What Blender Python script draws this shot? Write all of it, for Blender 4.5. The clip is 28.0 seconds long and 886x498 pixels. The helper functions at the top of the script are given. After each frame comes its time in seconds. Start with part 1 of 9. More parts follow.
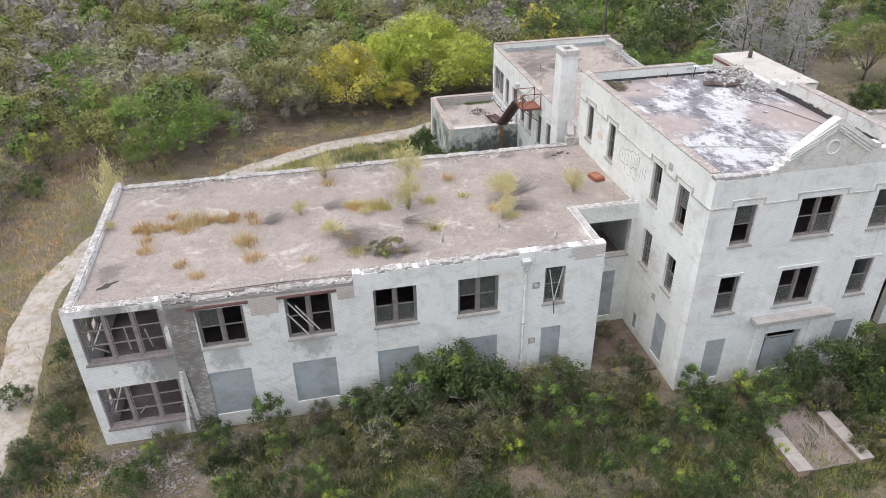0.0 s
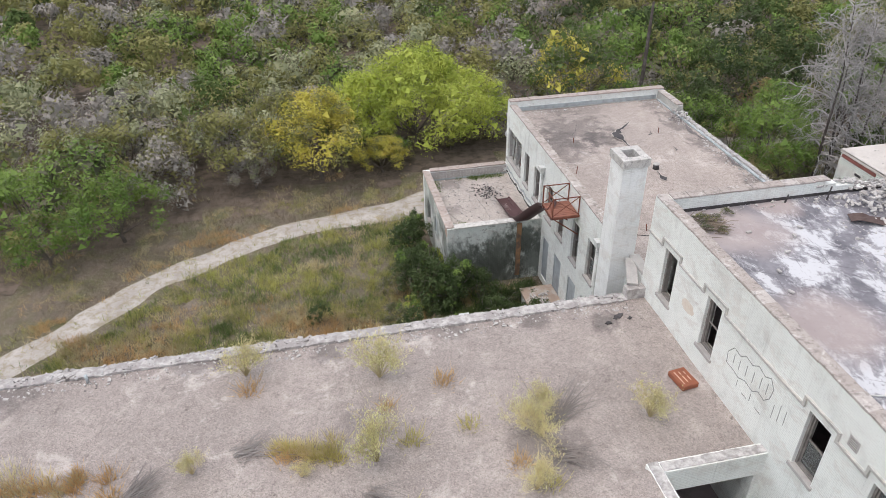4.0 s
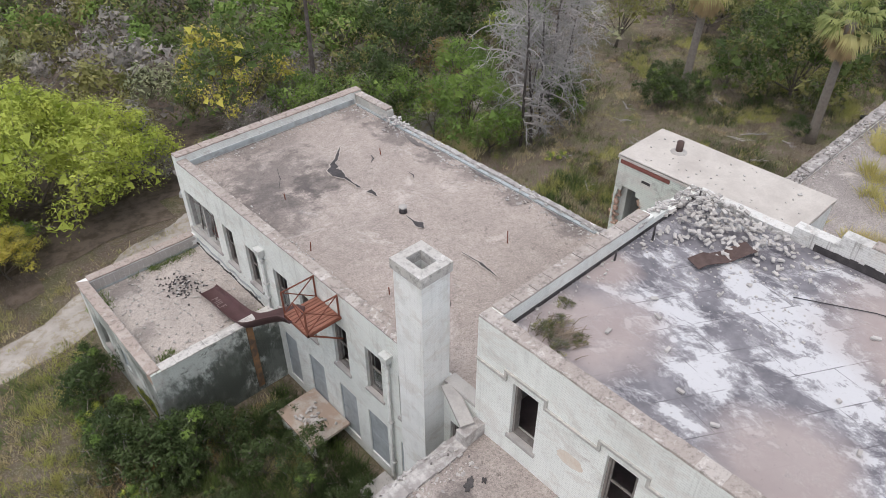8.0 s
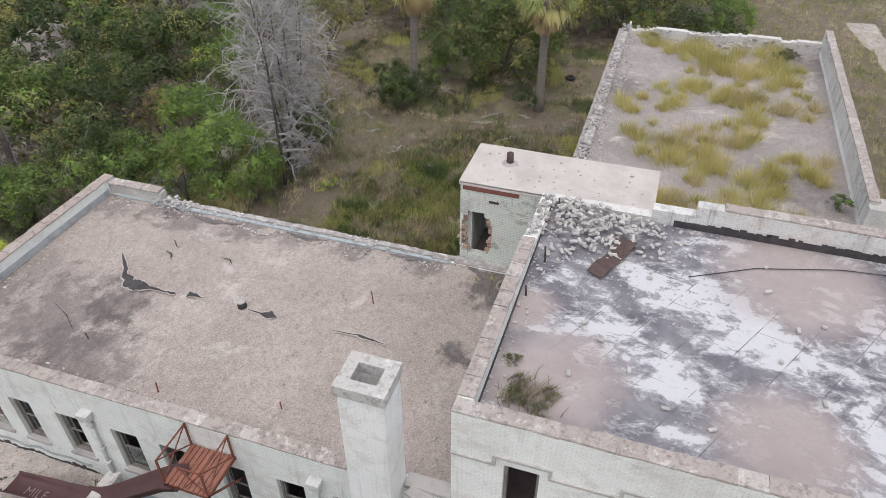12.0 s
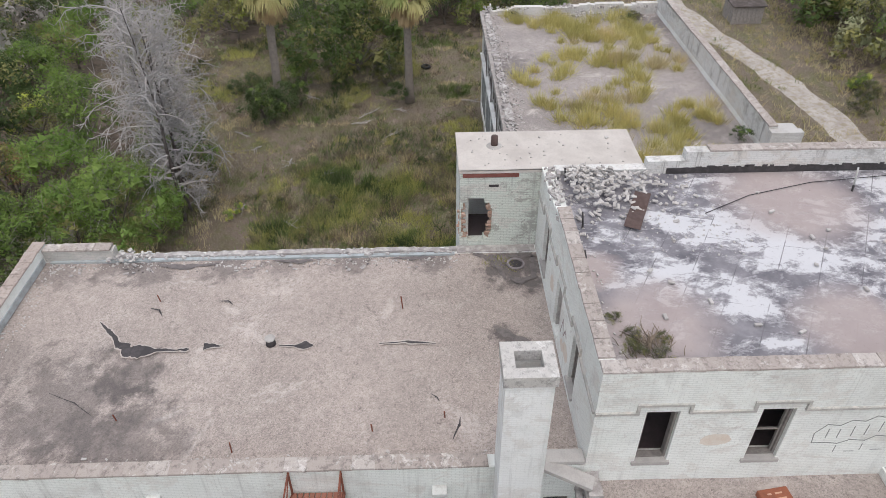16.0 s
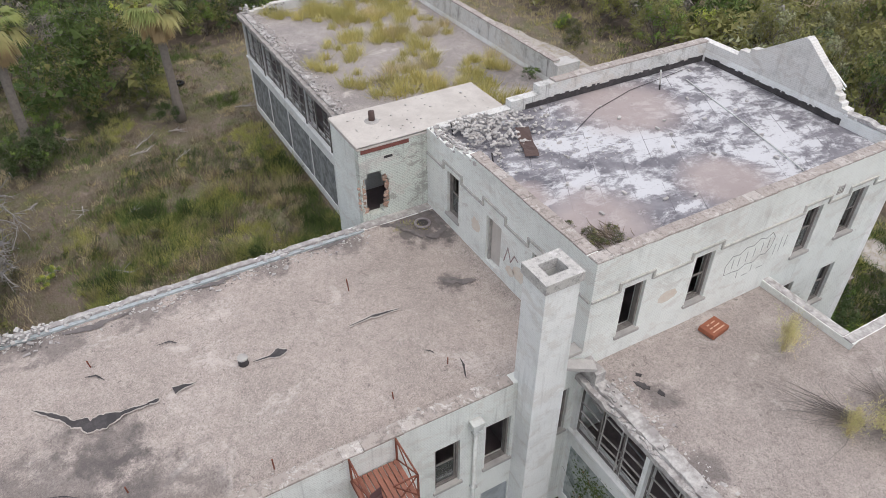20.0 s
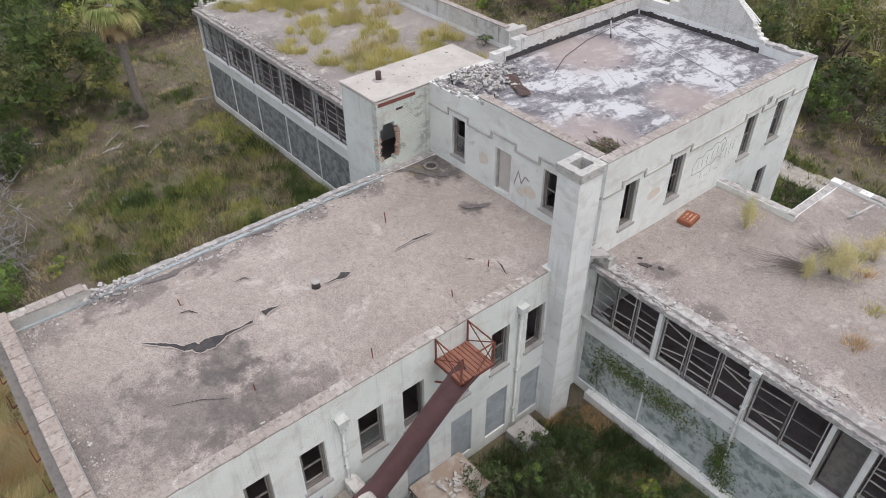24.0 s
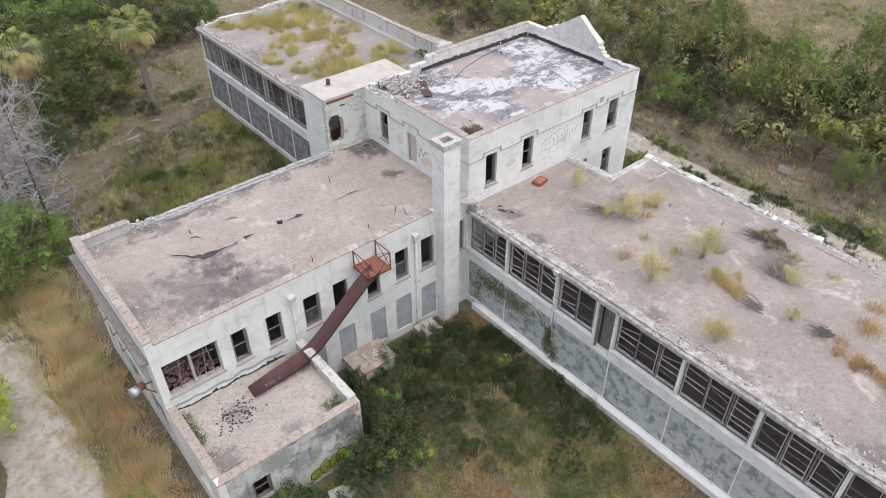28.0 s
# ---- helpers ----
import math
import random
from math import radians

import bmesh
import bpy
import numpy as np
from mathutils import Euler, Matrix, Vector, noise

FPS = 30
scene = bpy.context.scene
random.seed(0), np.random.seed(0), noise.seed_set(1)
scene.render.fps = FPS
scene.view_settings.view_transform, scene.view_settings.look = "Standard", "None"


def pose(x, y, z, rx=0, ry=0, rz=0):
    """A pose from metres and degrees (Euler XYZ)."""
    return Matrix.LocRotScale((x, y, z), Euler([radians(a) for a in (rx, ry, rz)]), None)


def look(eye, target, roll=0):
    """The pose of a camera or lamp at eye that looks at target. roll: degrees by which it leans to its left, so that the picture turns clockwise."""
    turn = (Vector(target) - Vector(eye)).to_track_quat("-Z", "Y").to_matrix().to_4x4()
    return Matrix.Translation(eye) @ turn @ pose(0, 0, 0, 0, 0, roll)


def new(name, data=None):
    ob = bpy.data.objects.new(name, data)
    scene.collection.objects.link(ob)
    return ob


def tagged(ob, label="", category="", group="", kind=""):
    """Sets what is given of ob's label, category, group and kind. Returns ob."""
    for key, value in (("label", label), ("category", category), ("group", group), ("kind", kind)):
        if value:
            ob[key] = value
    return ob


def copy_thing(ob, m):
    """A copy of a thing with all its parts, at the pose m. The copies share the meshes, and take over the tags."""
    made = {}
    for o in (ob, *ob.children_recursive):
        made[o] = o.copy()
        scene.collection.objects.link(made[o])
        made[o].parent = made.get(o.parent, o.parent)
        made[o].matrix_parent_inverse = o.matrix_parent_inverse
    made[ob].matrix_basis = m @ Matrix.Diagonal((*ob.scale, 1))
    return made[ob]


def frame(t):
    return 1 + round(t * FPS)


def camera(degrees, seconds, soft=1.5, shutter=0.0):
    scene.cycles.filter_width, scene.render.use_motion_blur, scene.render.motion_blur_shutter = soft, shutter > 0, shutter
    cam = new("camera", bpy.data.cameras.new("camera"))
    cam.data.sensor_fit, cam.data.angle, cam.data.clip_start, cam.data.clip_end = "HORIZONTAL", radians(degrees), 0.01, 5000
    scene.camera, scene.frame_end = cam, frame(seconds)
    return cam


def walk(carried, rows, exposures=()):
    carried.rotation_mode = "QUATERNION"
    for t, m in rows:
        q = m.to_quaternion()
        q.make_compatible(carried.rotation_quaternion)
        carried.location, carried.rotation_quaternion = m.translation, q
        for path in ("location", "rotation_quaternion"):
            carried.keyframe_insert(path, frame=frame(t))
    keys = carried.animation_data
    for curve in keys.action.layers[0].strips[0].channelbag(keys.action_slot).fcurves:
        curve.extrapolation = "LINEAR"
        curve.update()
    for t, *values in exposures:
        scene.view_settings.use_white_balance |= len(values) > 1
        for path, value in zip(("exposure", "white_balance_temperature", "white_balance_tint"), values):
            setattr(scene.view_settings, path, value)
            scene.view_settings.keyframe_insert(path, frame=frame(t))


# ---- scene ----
cam = camera(64.3, 28.0, 0.7)
METRES, EYE, TILT, LEAN, TURN = 72.0, 24.0, 0.0, 0.0, -11.5
ROWS = [
    (0.0, 0.0, 0.0, 0.0, -0.47, -31.42, 0.78),
    (0.5, 0.0002, 0.0173, -0.0003, -0.47, -31.4, 0.77),
    (1.0, 0.0008, 0.0419, -0.0007, -0.46, -31.39, 0.78),
    (1.5, 0.0015, 0.0712, -0.0005, -0.44, -31.38, 0.8),
    (2.0, 0.0026, 0.1034, 0.0, -0.43, -31.39, 0.81),
    (2.5, 0.0033, 0.1374, 0.0004, -0.43, -31.37, 0.81),
    (3.0, 0.004, 0.1725, 0.0, -0.41, -31.46, 0.83),
    (3.5, 0.005, 0.2074, -0.0004, -0.38, -31.71, 0.83),
    (5.5, 0.0059, 0.3207, -0.0055, -0.64, -37.63, 0.17),
    (6.0, 0.0066, 0.342, -0.0065, -6.66, -37.63, 0.07),
    (6.5, 0.0074, 0.361, -0.0072, -15.29, -37.62, 0.02),
    (7.0, 0.0073, 0.3776, -0.0065, -22.26, -37.69, 0.01),
    (7.5, 0.0078, 0.3928, -0.0057, -26.99, -37.72, 0.02),
    (8.0, 0.0092, 0.4062, -0.0047, -31.3, -37.72, 0.07),
    (8.5, 0.0107, 0.4178, -0.0034, -35.63, -37.75, 0.08),
    (9.0, 0.0111, 0.4279, -0.0026, -39.99, -37.79, 0.11),
    (9.5, 0.01, 0.437, -0.0019, -44.35, -37.83, 0.12),
    (10.0, 0.0077, 0.446, -0.001, -48.62, -37.84, 0.14),
    (10.5, 0.0042, 0.4555, -0.0006, -52.58, -37.86, 0.13),
    (11.0, -0.0, 0.4652, 0.0003, -55.27, -37.89, 0.18),
    (11.5, -0.0053, 0.4751, 0.0009, -57.48, -37.91, 0.19),
    (12.0, -0.0111, 0.4851, 0.0013, -60.15, -37.91, 0.22),
    (12.5, -0.0172, 0.4954, 0.0017, -67.48, -37.95, 0.14),
    (14.5, -0.0381, 0.5419, 0.0024, -78.64, -38.04, 0.17),
    (15.0, -0.0422, 0.5542, 0.002, -78.62, -38.04, 0.22),
    (15.5, -0.0461, 0.5666, 0.0015, -78.72, -38.04, 0.26),
    (16.0, -0.0497, 0.5789, 0.001, -80.16, -38.06, 0.28),
    (16.5, -0.053, 0.5916, 0.001, -81.81, -38.09, 0.26),
    (17.0, -0.0559, 0.6044, 0.0008, -83.43, -38.12, 0.25),
    (17.5, -0.0585, 0.6172, 0.0003, -85.06, -38.13, 0.24),
    (18.0, -0.0612, 0.6299, 0.0004, -86.89, -38.15, 0.24),
    (18.5, -0.0637, 0.6426, 0.0005, -90.03, -38.16, 0.23),
    (19.0, -0.0661, 0.6544, 0.0007, -95.21, -38.19, 0.21),
    (19.5, -0.068, 0.6661, 0.0006, -101.76, -38.19, 0.11),
    (20.0, -0.0693, 0.6775, 0.0002, -107.99, -38.19, 0.05),
    (20.5, -0.0696, 0.6885, -0.0, -113.45, -38.21, 0.05),
    (22.5, -0.0681, 0.7286, -0.0011, -118.17, -38.16, 0.22),
    (23.0, -0.0751, 0.7395, -0.0019, -118.1, -38.11, 0.25),
    (23.5, -0.0892, 0.7521, -0.0001, -118.07, -38.11, 0.3),
    (24.0, -0.1096, 0.7638, 0.0052, -118.03, -38.12, 0.34),
    (24.5, -0.1343, 0.7729, 0.0129, -118.0, -38.12, 0.38),
    (25.0, -0.1607, 0.7785, 0.022, -118.0, -38.16, 0.4),
    (25.5, -0.1865, 0.781, 0.0316, -118.0, -38.18, 0.39),
    (26.0, -0.2101, 0.7811, 0.0413, -118.01, -38.18, 0.38),
    (26.5, -0.2308, 0.7809, 0.0518, -118.02, -38.15, 0.36),
    (27.0, -0.2499, 0.7818, 0.0636, -118.04, -38.16, 0.35),
    (27.5, -0.2683, 0.7845, 0.0759, -118.05, -38.15, 0.34),
    (28.0, -0.2873, 0.7892, 0.0873, -118.06, -38.13, 0.32),
]
walk(cam, [(t, pose(0, 0, EYE, TILT, LEAN, TURN) @ pose(METRES * x, METRES * y, METRES * z, 90 + pitch, roll, yaw)) for t, x, y, z, yaw, pitch, roll in ROWS], [(0.0, 0.38), (3.5, 0.22), (6.0, 0.22), (8.0, 0.05), (15.0, 0.02), (24.0, 0.01), (28.0, 0.27)])

# ---- daylight: high thin overcast ----
world = bpy.data.worlds.new("overcast_sky")
scene.world = world
world.use_nodes = True
wn, wl = world.node_tree.nodes, world.node_tree.links
wn.clear()
sky = wn.new("ShaderNodeTexSky")
sky.sky_type = "NISHITA"
sky.sun_disc = False
SUN_ELEV, SUN_AZ = 73.0, 258.0      # degrees; azimuth clockwise from +y
sky.sun_elevation, sky.sun_rotation = radians(SUN_ELEV), radians(SUN_AZ)
sky.air_density, sky.dust_density, sky.ozone_density = 1.0, 4.0, 1.0
grey = wn.new("ShaderNodeHueSaturation")
grey.inputs["Saturation"].default_value = 0.72
back = wn.new("ShaderNodeBackground")
back.inputs["Strength"].default_value = 0.15
wout = wn.new("ShaderNodeOutputWorld")
wl.new(sky.outputs[0], grey.inputs["Color"])
wl.new(grey.outputs[0], back.inputs["Color"])
wl.new(back.outputs[0], wout.inputs["Surface"])

sun_data = bpy.data.lights.new("sun", "SUN")
sun_data.energy, sun_data.angle, sun_data.color = 1.5, radians(160), (1.0, 0.985, 0.965)
sun = new("sun", sun_data)
sdir = Vector((math.sin(radians(SUN_AZ)) * math.cos(radians(SUN_ELEV)), math.cos(radians(SUN_AZ)) * math.cos(radians(SUN_ELEV)), math.sin(radians(SUN_ELEV))))
sun.matrix_world = look(sdir * 100, (0, 0, 0))

# ---- materials ----
class Nodes:
    """A small writer for node trees: every call adds one node and returns its main output."""

    def __init__(self, name, rough=0.9, metal=0.0, spec=0.3):
        self.mat = bpy.data.materials.new(name)
        self.mat.use_nodes = True
        self.t = self.mat.node_tree
        self.bsdf = self.t.nodes["Principled BSDF"]
        self.bsdf.inputs["Roughness"].default_value = rough
        self.bsdf.inputs["Metallic"].default_value = metal
        self.bsdf.inputs["Specular IOR Level"].default_value = spec

    def node(self, kind):
        return self.t.nodes.new(kind)

    def put(self, value, socket):
        if hasattr(value, "links"):
            self.t.links.new(value, socket)
        elif isinstance(value, (tuple, list)) and len(value) == 3 and socket.type == "RGBA":
            socket.default_value = (*value, 1)
        else:
            socket.default_value = value

    def pos(self, sx=1, sy=1, sz=1):
        g = self.node("ShaderNodeNewGeometry").outputs["Position"]
        if (sx, sy, sz) == (1, 1, 1):
            return g
        m = self.node("ShaderNodeVectorMath")
        m.operation = "MULTIPLY"
        self.put(g, m.inputs[0])
        m.inputs[1].default_value = (sx, sy, sz)
        return m.outputs[0]

    def local(self):
        return self.node("ShaderNodeTexCoord").outputs["Object"]

    def wall_uv(self):
        s = self.node("ShaderNodeSeparateXYZ")
        self.put(self.pos(), s.inputs[0])
        c = self.node("ShaderNodeCombineXYZ")
        self.put(self.math("ADD", s.outputs[0], s.outputs[1]), c.inputs[0])
        self.put(s.outputs[2], c.inputs[1])
        return c.outputs[0]

    def noise(self, vec, scale, detail=4, rough=0.55, distort=0.0):
        n = self.node("ShaderNodeTexNoise")
        self.put(vec, n.inputs["Vector"])
        n.inputs["Scale"].default_value = scale
        n.inputs["Detail"].default_value = detail
        n.inputs["Roughness"].default_value = rough
        n.inputs["Distortion"].default_value = distort
        return n.outputs["Fac"]

    def voronoi(self, vec, scale, out="Color"):
        n = self.node("ShaderNodeTexVoronoi")
        self.put(vec, n.inputs["Vector"])
        n.inputs["Scale"].default_value = scale
        return n.outputs[out]

    def ramp(self, fac, a, b, lo=0.0, hi=1.0):
        n = self.node("ShaderNodeMapRange")
        self.put(fac, n.inputs["Value"])
        n.inputs["From Min"].default_value, n.inputs["From Max"].default_value = a, b
        n.inputs["To Min"].default_value, n.inputs["To Max"].default_value = lo, hi
        return n.outputs[0]

    def math(self, op, a, b=0.0):
        n = self.node("ShaderNodeMath")
        n.operation = op
        self.put(a, n.inputs[0])
        self.put(b, n.inputs[1])
        return n.outputs[0]

    def mix(self, fac, a, b, mode="MIX"):
        n = self.node("ShaderNodeMix")
        n.data_type, n.blend_type = "RGBA", mode
        self.put(fac, n.inputs[0])
        self.put(a, n.inputs[6])
        self.put(b, n.inputs[7])
        return n.outputs[2]

    def rand(self):
        return self.node("ShaderNodeObjectInfo").outputs["Random"]

    def island(self):
        return self.node("ShaderNodeNewGeometry").outputs["Random Per Island"]

    def spot(self, x, y, r, wobble=0.6, scale=0.5):
        """A stain of ragged outline round (x, y)."""
        d = self.node("ShaderNodeVectorMath")
        d.operation = "DISTANCE"
        m = self.node("ShaderNodeVectorMath")
        m.operation = "MULTIPLY"
        self.put(self.pos(), m.inputs[0])
        m.inputs[1].default_value = (1, 1, 0)
        self.put(m.outputs[0], d.inputs[0])
        d.inputs[1].default_value = (x, y, 0)
        n = self.math("MULTIPLY", self.math("SUBTRACT", self.noise(self.pos(), scale, 8, 0.68), 0.5), wobble * 2 * r)
        return self.ramp(self.math("ADD", d.outputs["Value"], n), r * 0.5, r, 1, 0)

    def bump(self, height, strength=0.4, dist=0.02, prev=None):
        n = self.node("ShaderNodeBump")
        n.inputs["Strength"].default_value, n.inputs["Distance"].default_value = strength, dist
        self.put(height, n.inputs["Height"])
        if prev is not None:
            self.put(prev, n.inputs["Normal"])
        self.put(n.outputs[0], self.bsdf.inputs["Normal"])
        return n.outputs[0]

    def done(self, colour, rough=None):
        self.put(colour, self.bsdf.inputs["Base Color"])
        if rough is not None:
            self.put(rough, self.bsdf.inputs["Roughness"])
        return self.mat


def brick_height(n, uv):
    b = n.node("ShaderNodeTexBrick")
    n.put(uv, b.inputs["Vector"])
    b.inputs["Scale"].default_value = 1.0
    b.inputs["Brick Width"].default_value, b.inputs["Row Height"].default_value = 0.215, 0.075
    b.inputs["Mortar Size"].default_value, b.inputs["Mortar Smooth"].default_value = 0.009, 0.4
    return b.outputs["Fac"]


def painted_brick(name, tint, grime=0.5, bare=0.0, joint=0.22, under=(0.60, 0.565, 0.53), soot=(), mould=(0.17, 0.16, 0.15), bricks=0.0):
    """Old paint over brick: faint courses, dirt, vertical runs, flaked patches."""
    n = Nodes(name, 0.88)
    uv = n.wall_uv()
    mortar = brick_height(n, uv)
    big = n.noise(n.pos(), 0.35, 6, 0.6)
    c = n.mix(n.ramp(big, 0.35, 0.7), tint, tuple(v * 0.88 for v in tint))
    c = n.mix(n.ramp(n.noise(n.pos(), 1.3, 7, 0.65), 0.5, 0.72, 0, 0.35), c, (0.66, 0.69, 0.65))
    c = n.mix(n.ramp(n.noise(n.pos(1, 1, 1.8), 0.8, 9, 0.74, 0.6), 0.52, 0.6, 0, 0.35 + 0.3 * grime), c, (0.66, 0.62, 0.575))
    if bricks:
        b = n.node("ShaderNodeTexBrick")
        n.put(uv, b.inputs["Vector"])
        b.inputs["Scale"].default_value = 1.0
        b.inputs["Brick Width"].default_value, b.inputs["Row Height"].default_value, b.inputs["Mortar Size"].default_value = 0.215, 0.075, 0.012
        b.inputs["Color1"].default_value, b.inputs["Color2"].default_value, b.inputs["Mortar"].default_value = (0.66, 0.63, 0.60, 1), (0.24, 0.22, 0.21, 1), (0.16, 0.15, 0.14, 1)
        c = n.mix(bricks, c, b.outputs["Color"])
    dirt = n.noise(n.pos(), 0.9, 9, 0.74, 0.3)
    c = n.mix(n.ramp(dirt, 0.53, 0.68, 0, 0.75 * grime), c, (0.40, 0.385, 0.365))
    streak = n.noise(n.pos(3.2, 3.2, 0.2), 1.0, 8, 0.74)
    c = n.mix(n.math("MULTIPLY", n.ramp(streak, 0.55, 0.72, 0, grime), n.ramp(big, 0.4, 0.6, 0.25, 1.0)), c, (0.27, 0.255, 0.24))
    speck = n.noise(n.pos(), 9.0, 7, 0.78)
    c = n.mix(n.ramp(speck, 0.57, 0.66, 0, 0.4 * grime + 0.12), c, (0.33, 0.315, 0.30))
    flake = n.noise(n.pos(1, 1, 1.6), 1.1, 10, 0.78, 0.5)
    c = n.mix(n.ramp(flake, 0.625 - 0.12 * bare, 0.64 - 0.12 * bare, 0, 0.75), c, under)
    for x, y, z, r, amount in soot:
        d = n.node("ShaderNodeVectorMath")
        d.operation = "DISTANCE"
        n.put(n.pos(), d.inputs[0])
        d.inputs[1].default_value = (x, y, z)
        wob = n.math("MULTIPLY", n.math("SUBTRACT", n.noise(n.pos(1, 1, 0.6), 2.1, 9, 0.76), 0.5), 2.6 * r)
        c = n.mix(n.math("MULTIPLY", n.ramp(n.math("ADD", d.outputs["Value"], wob), r * 0.5, r * 0.95, 1, 0), amount), c, mould)
    c = n.mix(n.math("MULTIPLY", mortar, joint), c, tuple(v * 0.45 for v in tint))
    h = n.math("SUBTRACT", n.math("MULTIPLY", n.noise(n.pos(), 14, 6), 0.6), n.math("MULTIPLY", mortar, 0.7))
    n.bump(n.math("ADD", h, n.math("MULTIPLY", n.ramp(flake, 0.6, 0.65), -0.5)), 0.75, 0.02)
    return n.done(c)


def gravel(name, tone, stains=(), dark=(0.10, 0.09, 0.09)):
    """Roof gravel bedded in tar: grains, drifts, thin places and scattered dark bits."""
    n = Nodes(name, 0.95, 0, 0.15)
    p = n.pos()
    c = n.mix(n.ramp(n.noise(p, 0.22, 7, 0.62), 0.36, 0.66), tuple(v * 1.06 for v in tone), tuple(v * 0.74 for v in tone))
    c = n.mix(n.ramp(n.noise(p, 0.75, 8, 0.68, 0.3), 0.5, 0.74, 0, 0.65), c, (0.56, 0.505, 0.465))
    c = n.mix(n.ramp(n.noise(p, 2.3, 8, 0.7), 0.5, 0.7, 0, 0.6), c, tuple(v * 0.62 for v in tone))
    s = n.node("ShaderNodeSeparateColor")
    n.put(n.voronoi(p, 30), s.inputs[0])
    c = n.mix(n.ramp(s.outputs[0], 0.3, 1, 0.0, 0.4), c, tuple(min(1, v * 1.55) for v in tone))
    c = n.mix(n.ramp(s.outputs[1], 0.55, 1, 0.0, 0.55), c, tuple(v * 0.42 for v in tone))
    s2 = n.node("ShaderNodeSeparateColor")
    n.put(n.voronoi(p, 6.5), s2.inputs[0])
    c = n.mix(n.ramp(s2.outputs[2], 0.6, 1, 0.0, 0.22), c, tuple(v * 0.6 for v in tone))
    c = n.mix(n.ramp(n.noise(p, 4, 9, 0.8), 0.585, 0.65, 0, 0.8), c, tuple(v * 0.36 for v in tone))
    c = n.mix(n.ramp(n.noise(p, 1.4, 10, 0.8, 0.4), 0.6, 0.645, 0, 0.7), c, tuple(v * 0.45 for v in tone))
    c = n.mix(n.ramp(n.noise(p, 0.5, 8, 0.7, 0.5), 0.58, 0.66, 0, 0.6), c, (0.63, 0.575, 0.54))
    c = n.mix(n.ramp(n.noise(p, 9, 4, 0.85), 0.36, 0.46, 0.5, 0), c, tuple(v * 0.62 for v in tone))
    c = n.mix(n.ramp(n.noise(p, 10, 4, 0.85), 0.54, 0.68, 0, 0.35), c, tuple(min(1, v * 1.4) for v in tone))
    for x, y, r, amount in stains:
        c = n.mix(n.math("MULTIPLY", n.spot(x, y, r, 1.7, 1.2), amount), c, dark)
    n.bump(n.voronoi(p, 30, "Distance"), 0.5, 0.02)
    return n.done(c)


WHITE = painted_brick("white_painted_brick", (0.92, 0.925, 0.91), 0.36, 0.0, 0.14, (0.68, 0.65, 0.62))
WHITE_C = painted_brick("stained_white_painted_brick", (0.90, 0.905, 0.895), 0.45, 0.2, 0.25, soot=((-7.0, 25.3, 4.1, 1.5, 0.75), (-8.6, 25.3, 7.25, 0.8, 0.7), (-6.9, 25.3, 6.6, 0.9, 0.8), (-5.3, 25.3, 7.0, 0.9, 0.7), (-3.2, 25.3, 7.2, 0.9, 0.6), (-0.9, 25.3, 7.1, 1.1, 0.7), (-4.6, 25.3, 4.2, 0.9, 0.45), (-0.8, 25.3, 4.1, 0.9, 0.45), (-7.6, 25.3, 0.6, 1.2, 0.5), (-2.6, 25.3, 6.9, 0.9, 0.5)))
MINT = painted_brick("pale_mint_painted_brick", (0.865, 0.885, 0.85), 0.45, 0.1, 0.3, (0.62, 0.59, 0.555))
SOOTY = painted_brick("grimy_painted_wall", (0.68, 0.71, 0.675), 1.25, 0.6, 0.4, (0.24, 0.25, 0.23), mould=(0.11, 0.12, 0.10), soot=((10.6, 49.6, 2.6, 1.2, 0.7), (10.6, 50.6, 3.2, 1.0, 0.6), (10.6, 52.3, 2.2, 1.0, 0.6), (10.6, 53.6, 3.2, 1.0, 0.55), (10.6, 55.2, 1.8, 1.2, 0.6)))
SOOTY_S = painted_brick("mould_blackened_wall", (0.70, 0.74, 0.70), 0.9, 0.4, 0.35, (0.20, 0.21, 0.19), mould=(0.075, 0.085, 0.07), soot=((11.4, 49.0, 1.6, 1.7, 0.8), (12.8, 49.0, 1.2, 2.0, 0.85), (13.8, 49.0, 2.0, 1.8, 0.8), (15.0, 49.0, 2.6, 1.4, 0.9), (15.6, 49.0, 1.4, 1.7, 0.8), (11.2, 49.0, 0.2, 1.5, 0.8), (13.6, 49.0, 0.3, 1.7, 0.85)))
PARAPET = painted_brick("weathered_parapet_brick", (0.71, 0.69, 0.67), 0.9, 0.5, 0.45)
STREAKED = painted_brick("black_streaked_parapet", (0.74, 0.73, 0.71), 1.9, 0.5, 0.3)
BARED = painted_brick("bared_pinkish_brick", (0.68, 0.59, 0.555), 0.8, 0.6, 0.5)
TOWERB = painted_brick("grimy_mint_brick", (0.71, 0.755, 0.69), 1.1, 0.45, 0.6, (0.36, 0.35, 0.32))
PIER = painted_brick("bare_grey_brick", (0.52, 0.49, 0.46), 1.2, 0.8, 1.6, (0.24, 0.22, 0.205), ((-6.2, 25.3, 4.6, 1.5, 0.6), (-5.9, 25.3, 6.7, 1.0, 0.8), (-6.4, 25.3, 2.9, 1.0, 0.6)), bricks=0.75)
# one dark tone for ledge grime and the painted-in shadow line
GRIME_SHADE_BAND = painted_brick("grime_and_shadow_ledge_paint", (0.50, 0.49, 0.46), 1.4, 0.8, 0.3)
GABLE_M = painted_brick("weathered_gable_paint", (0.78, 0.76, 0.735), 1.0, 0.5, 0.3)
BARED_W = painted_brick("bared_whitish_brick", (0.70, 0.655, 0.625), 0.6, 0.4, 0.5)
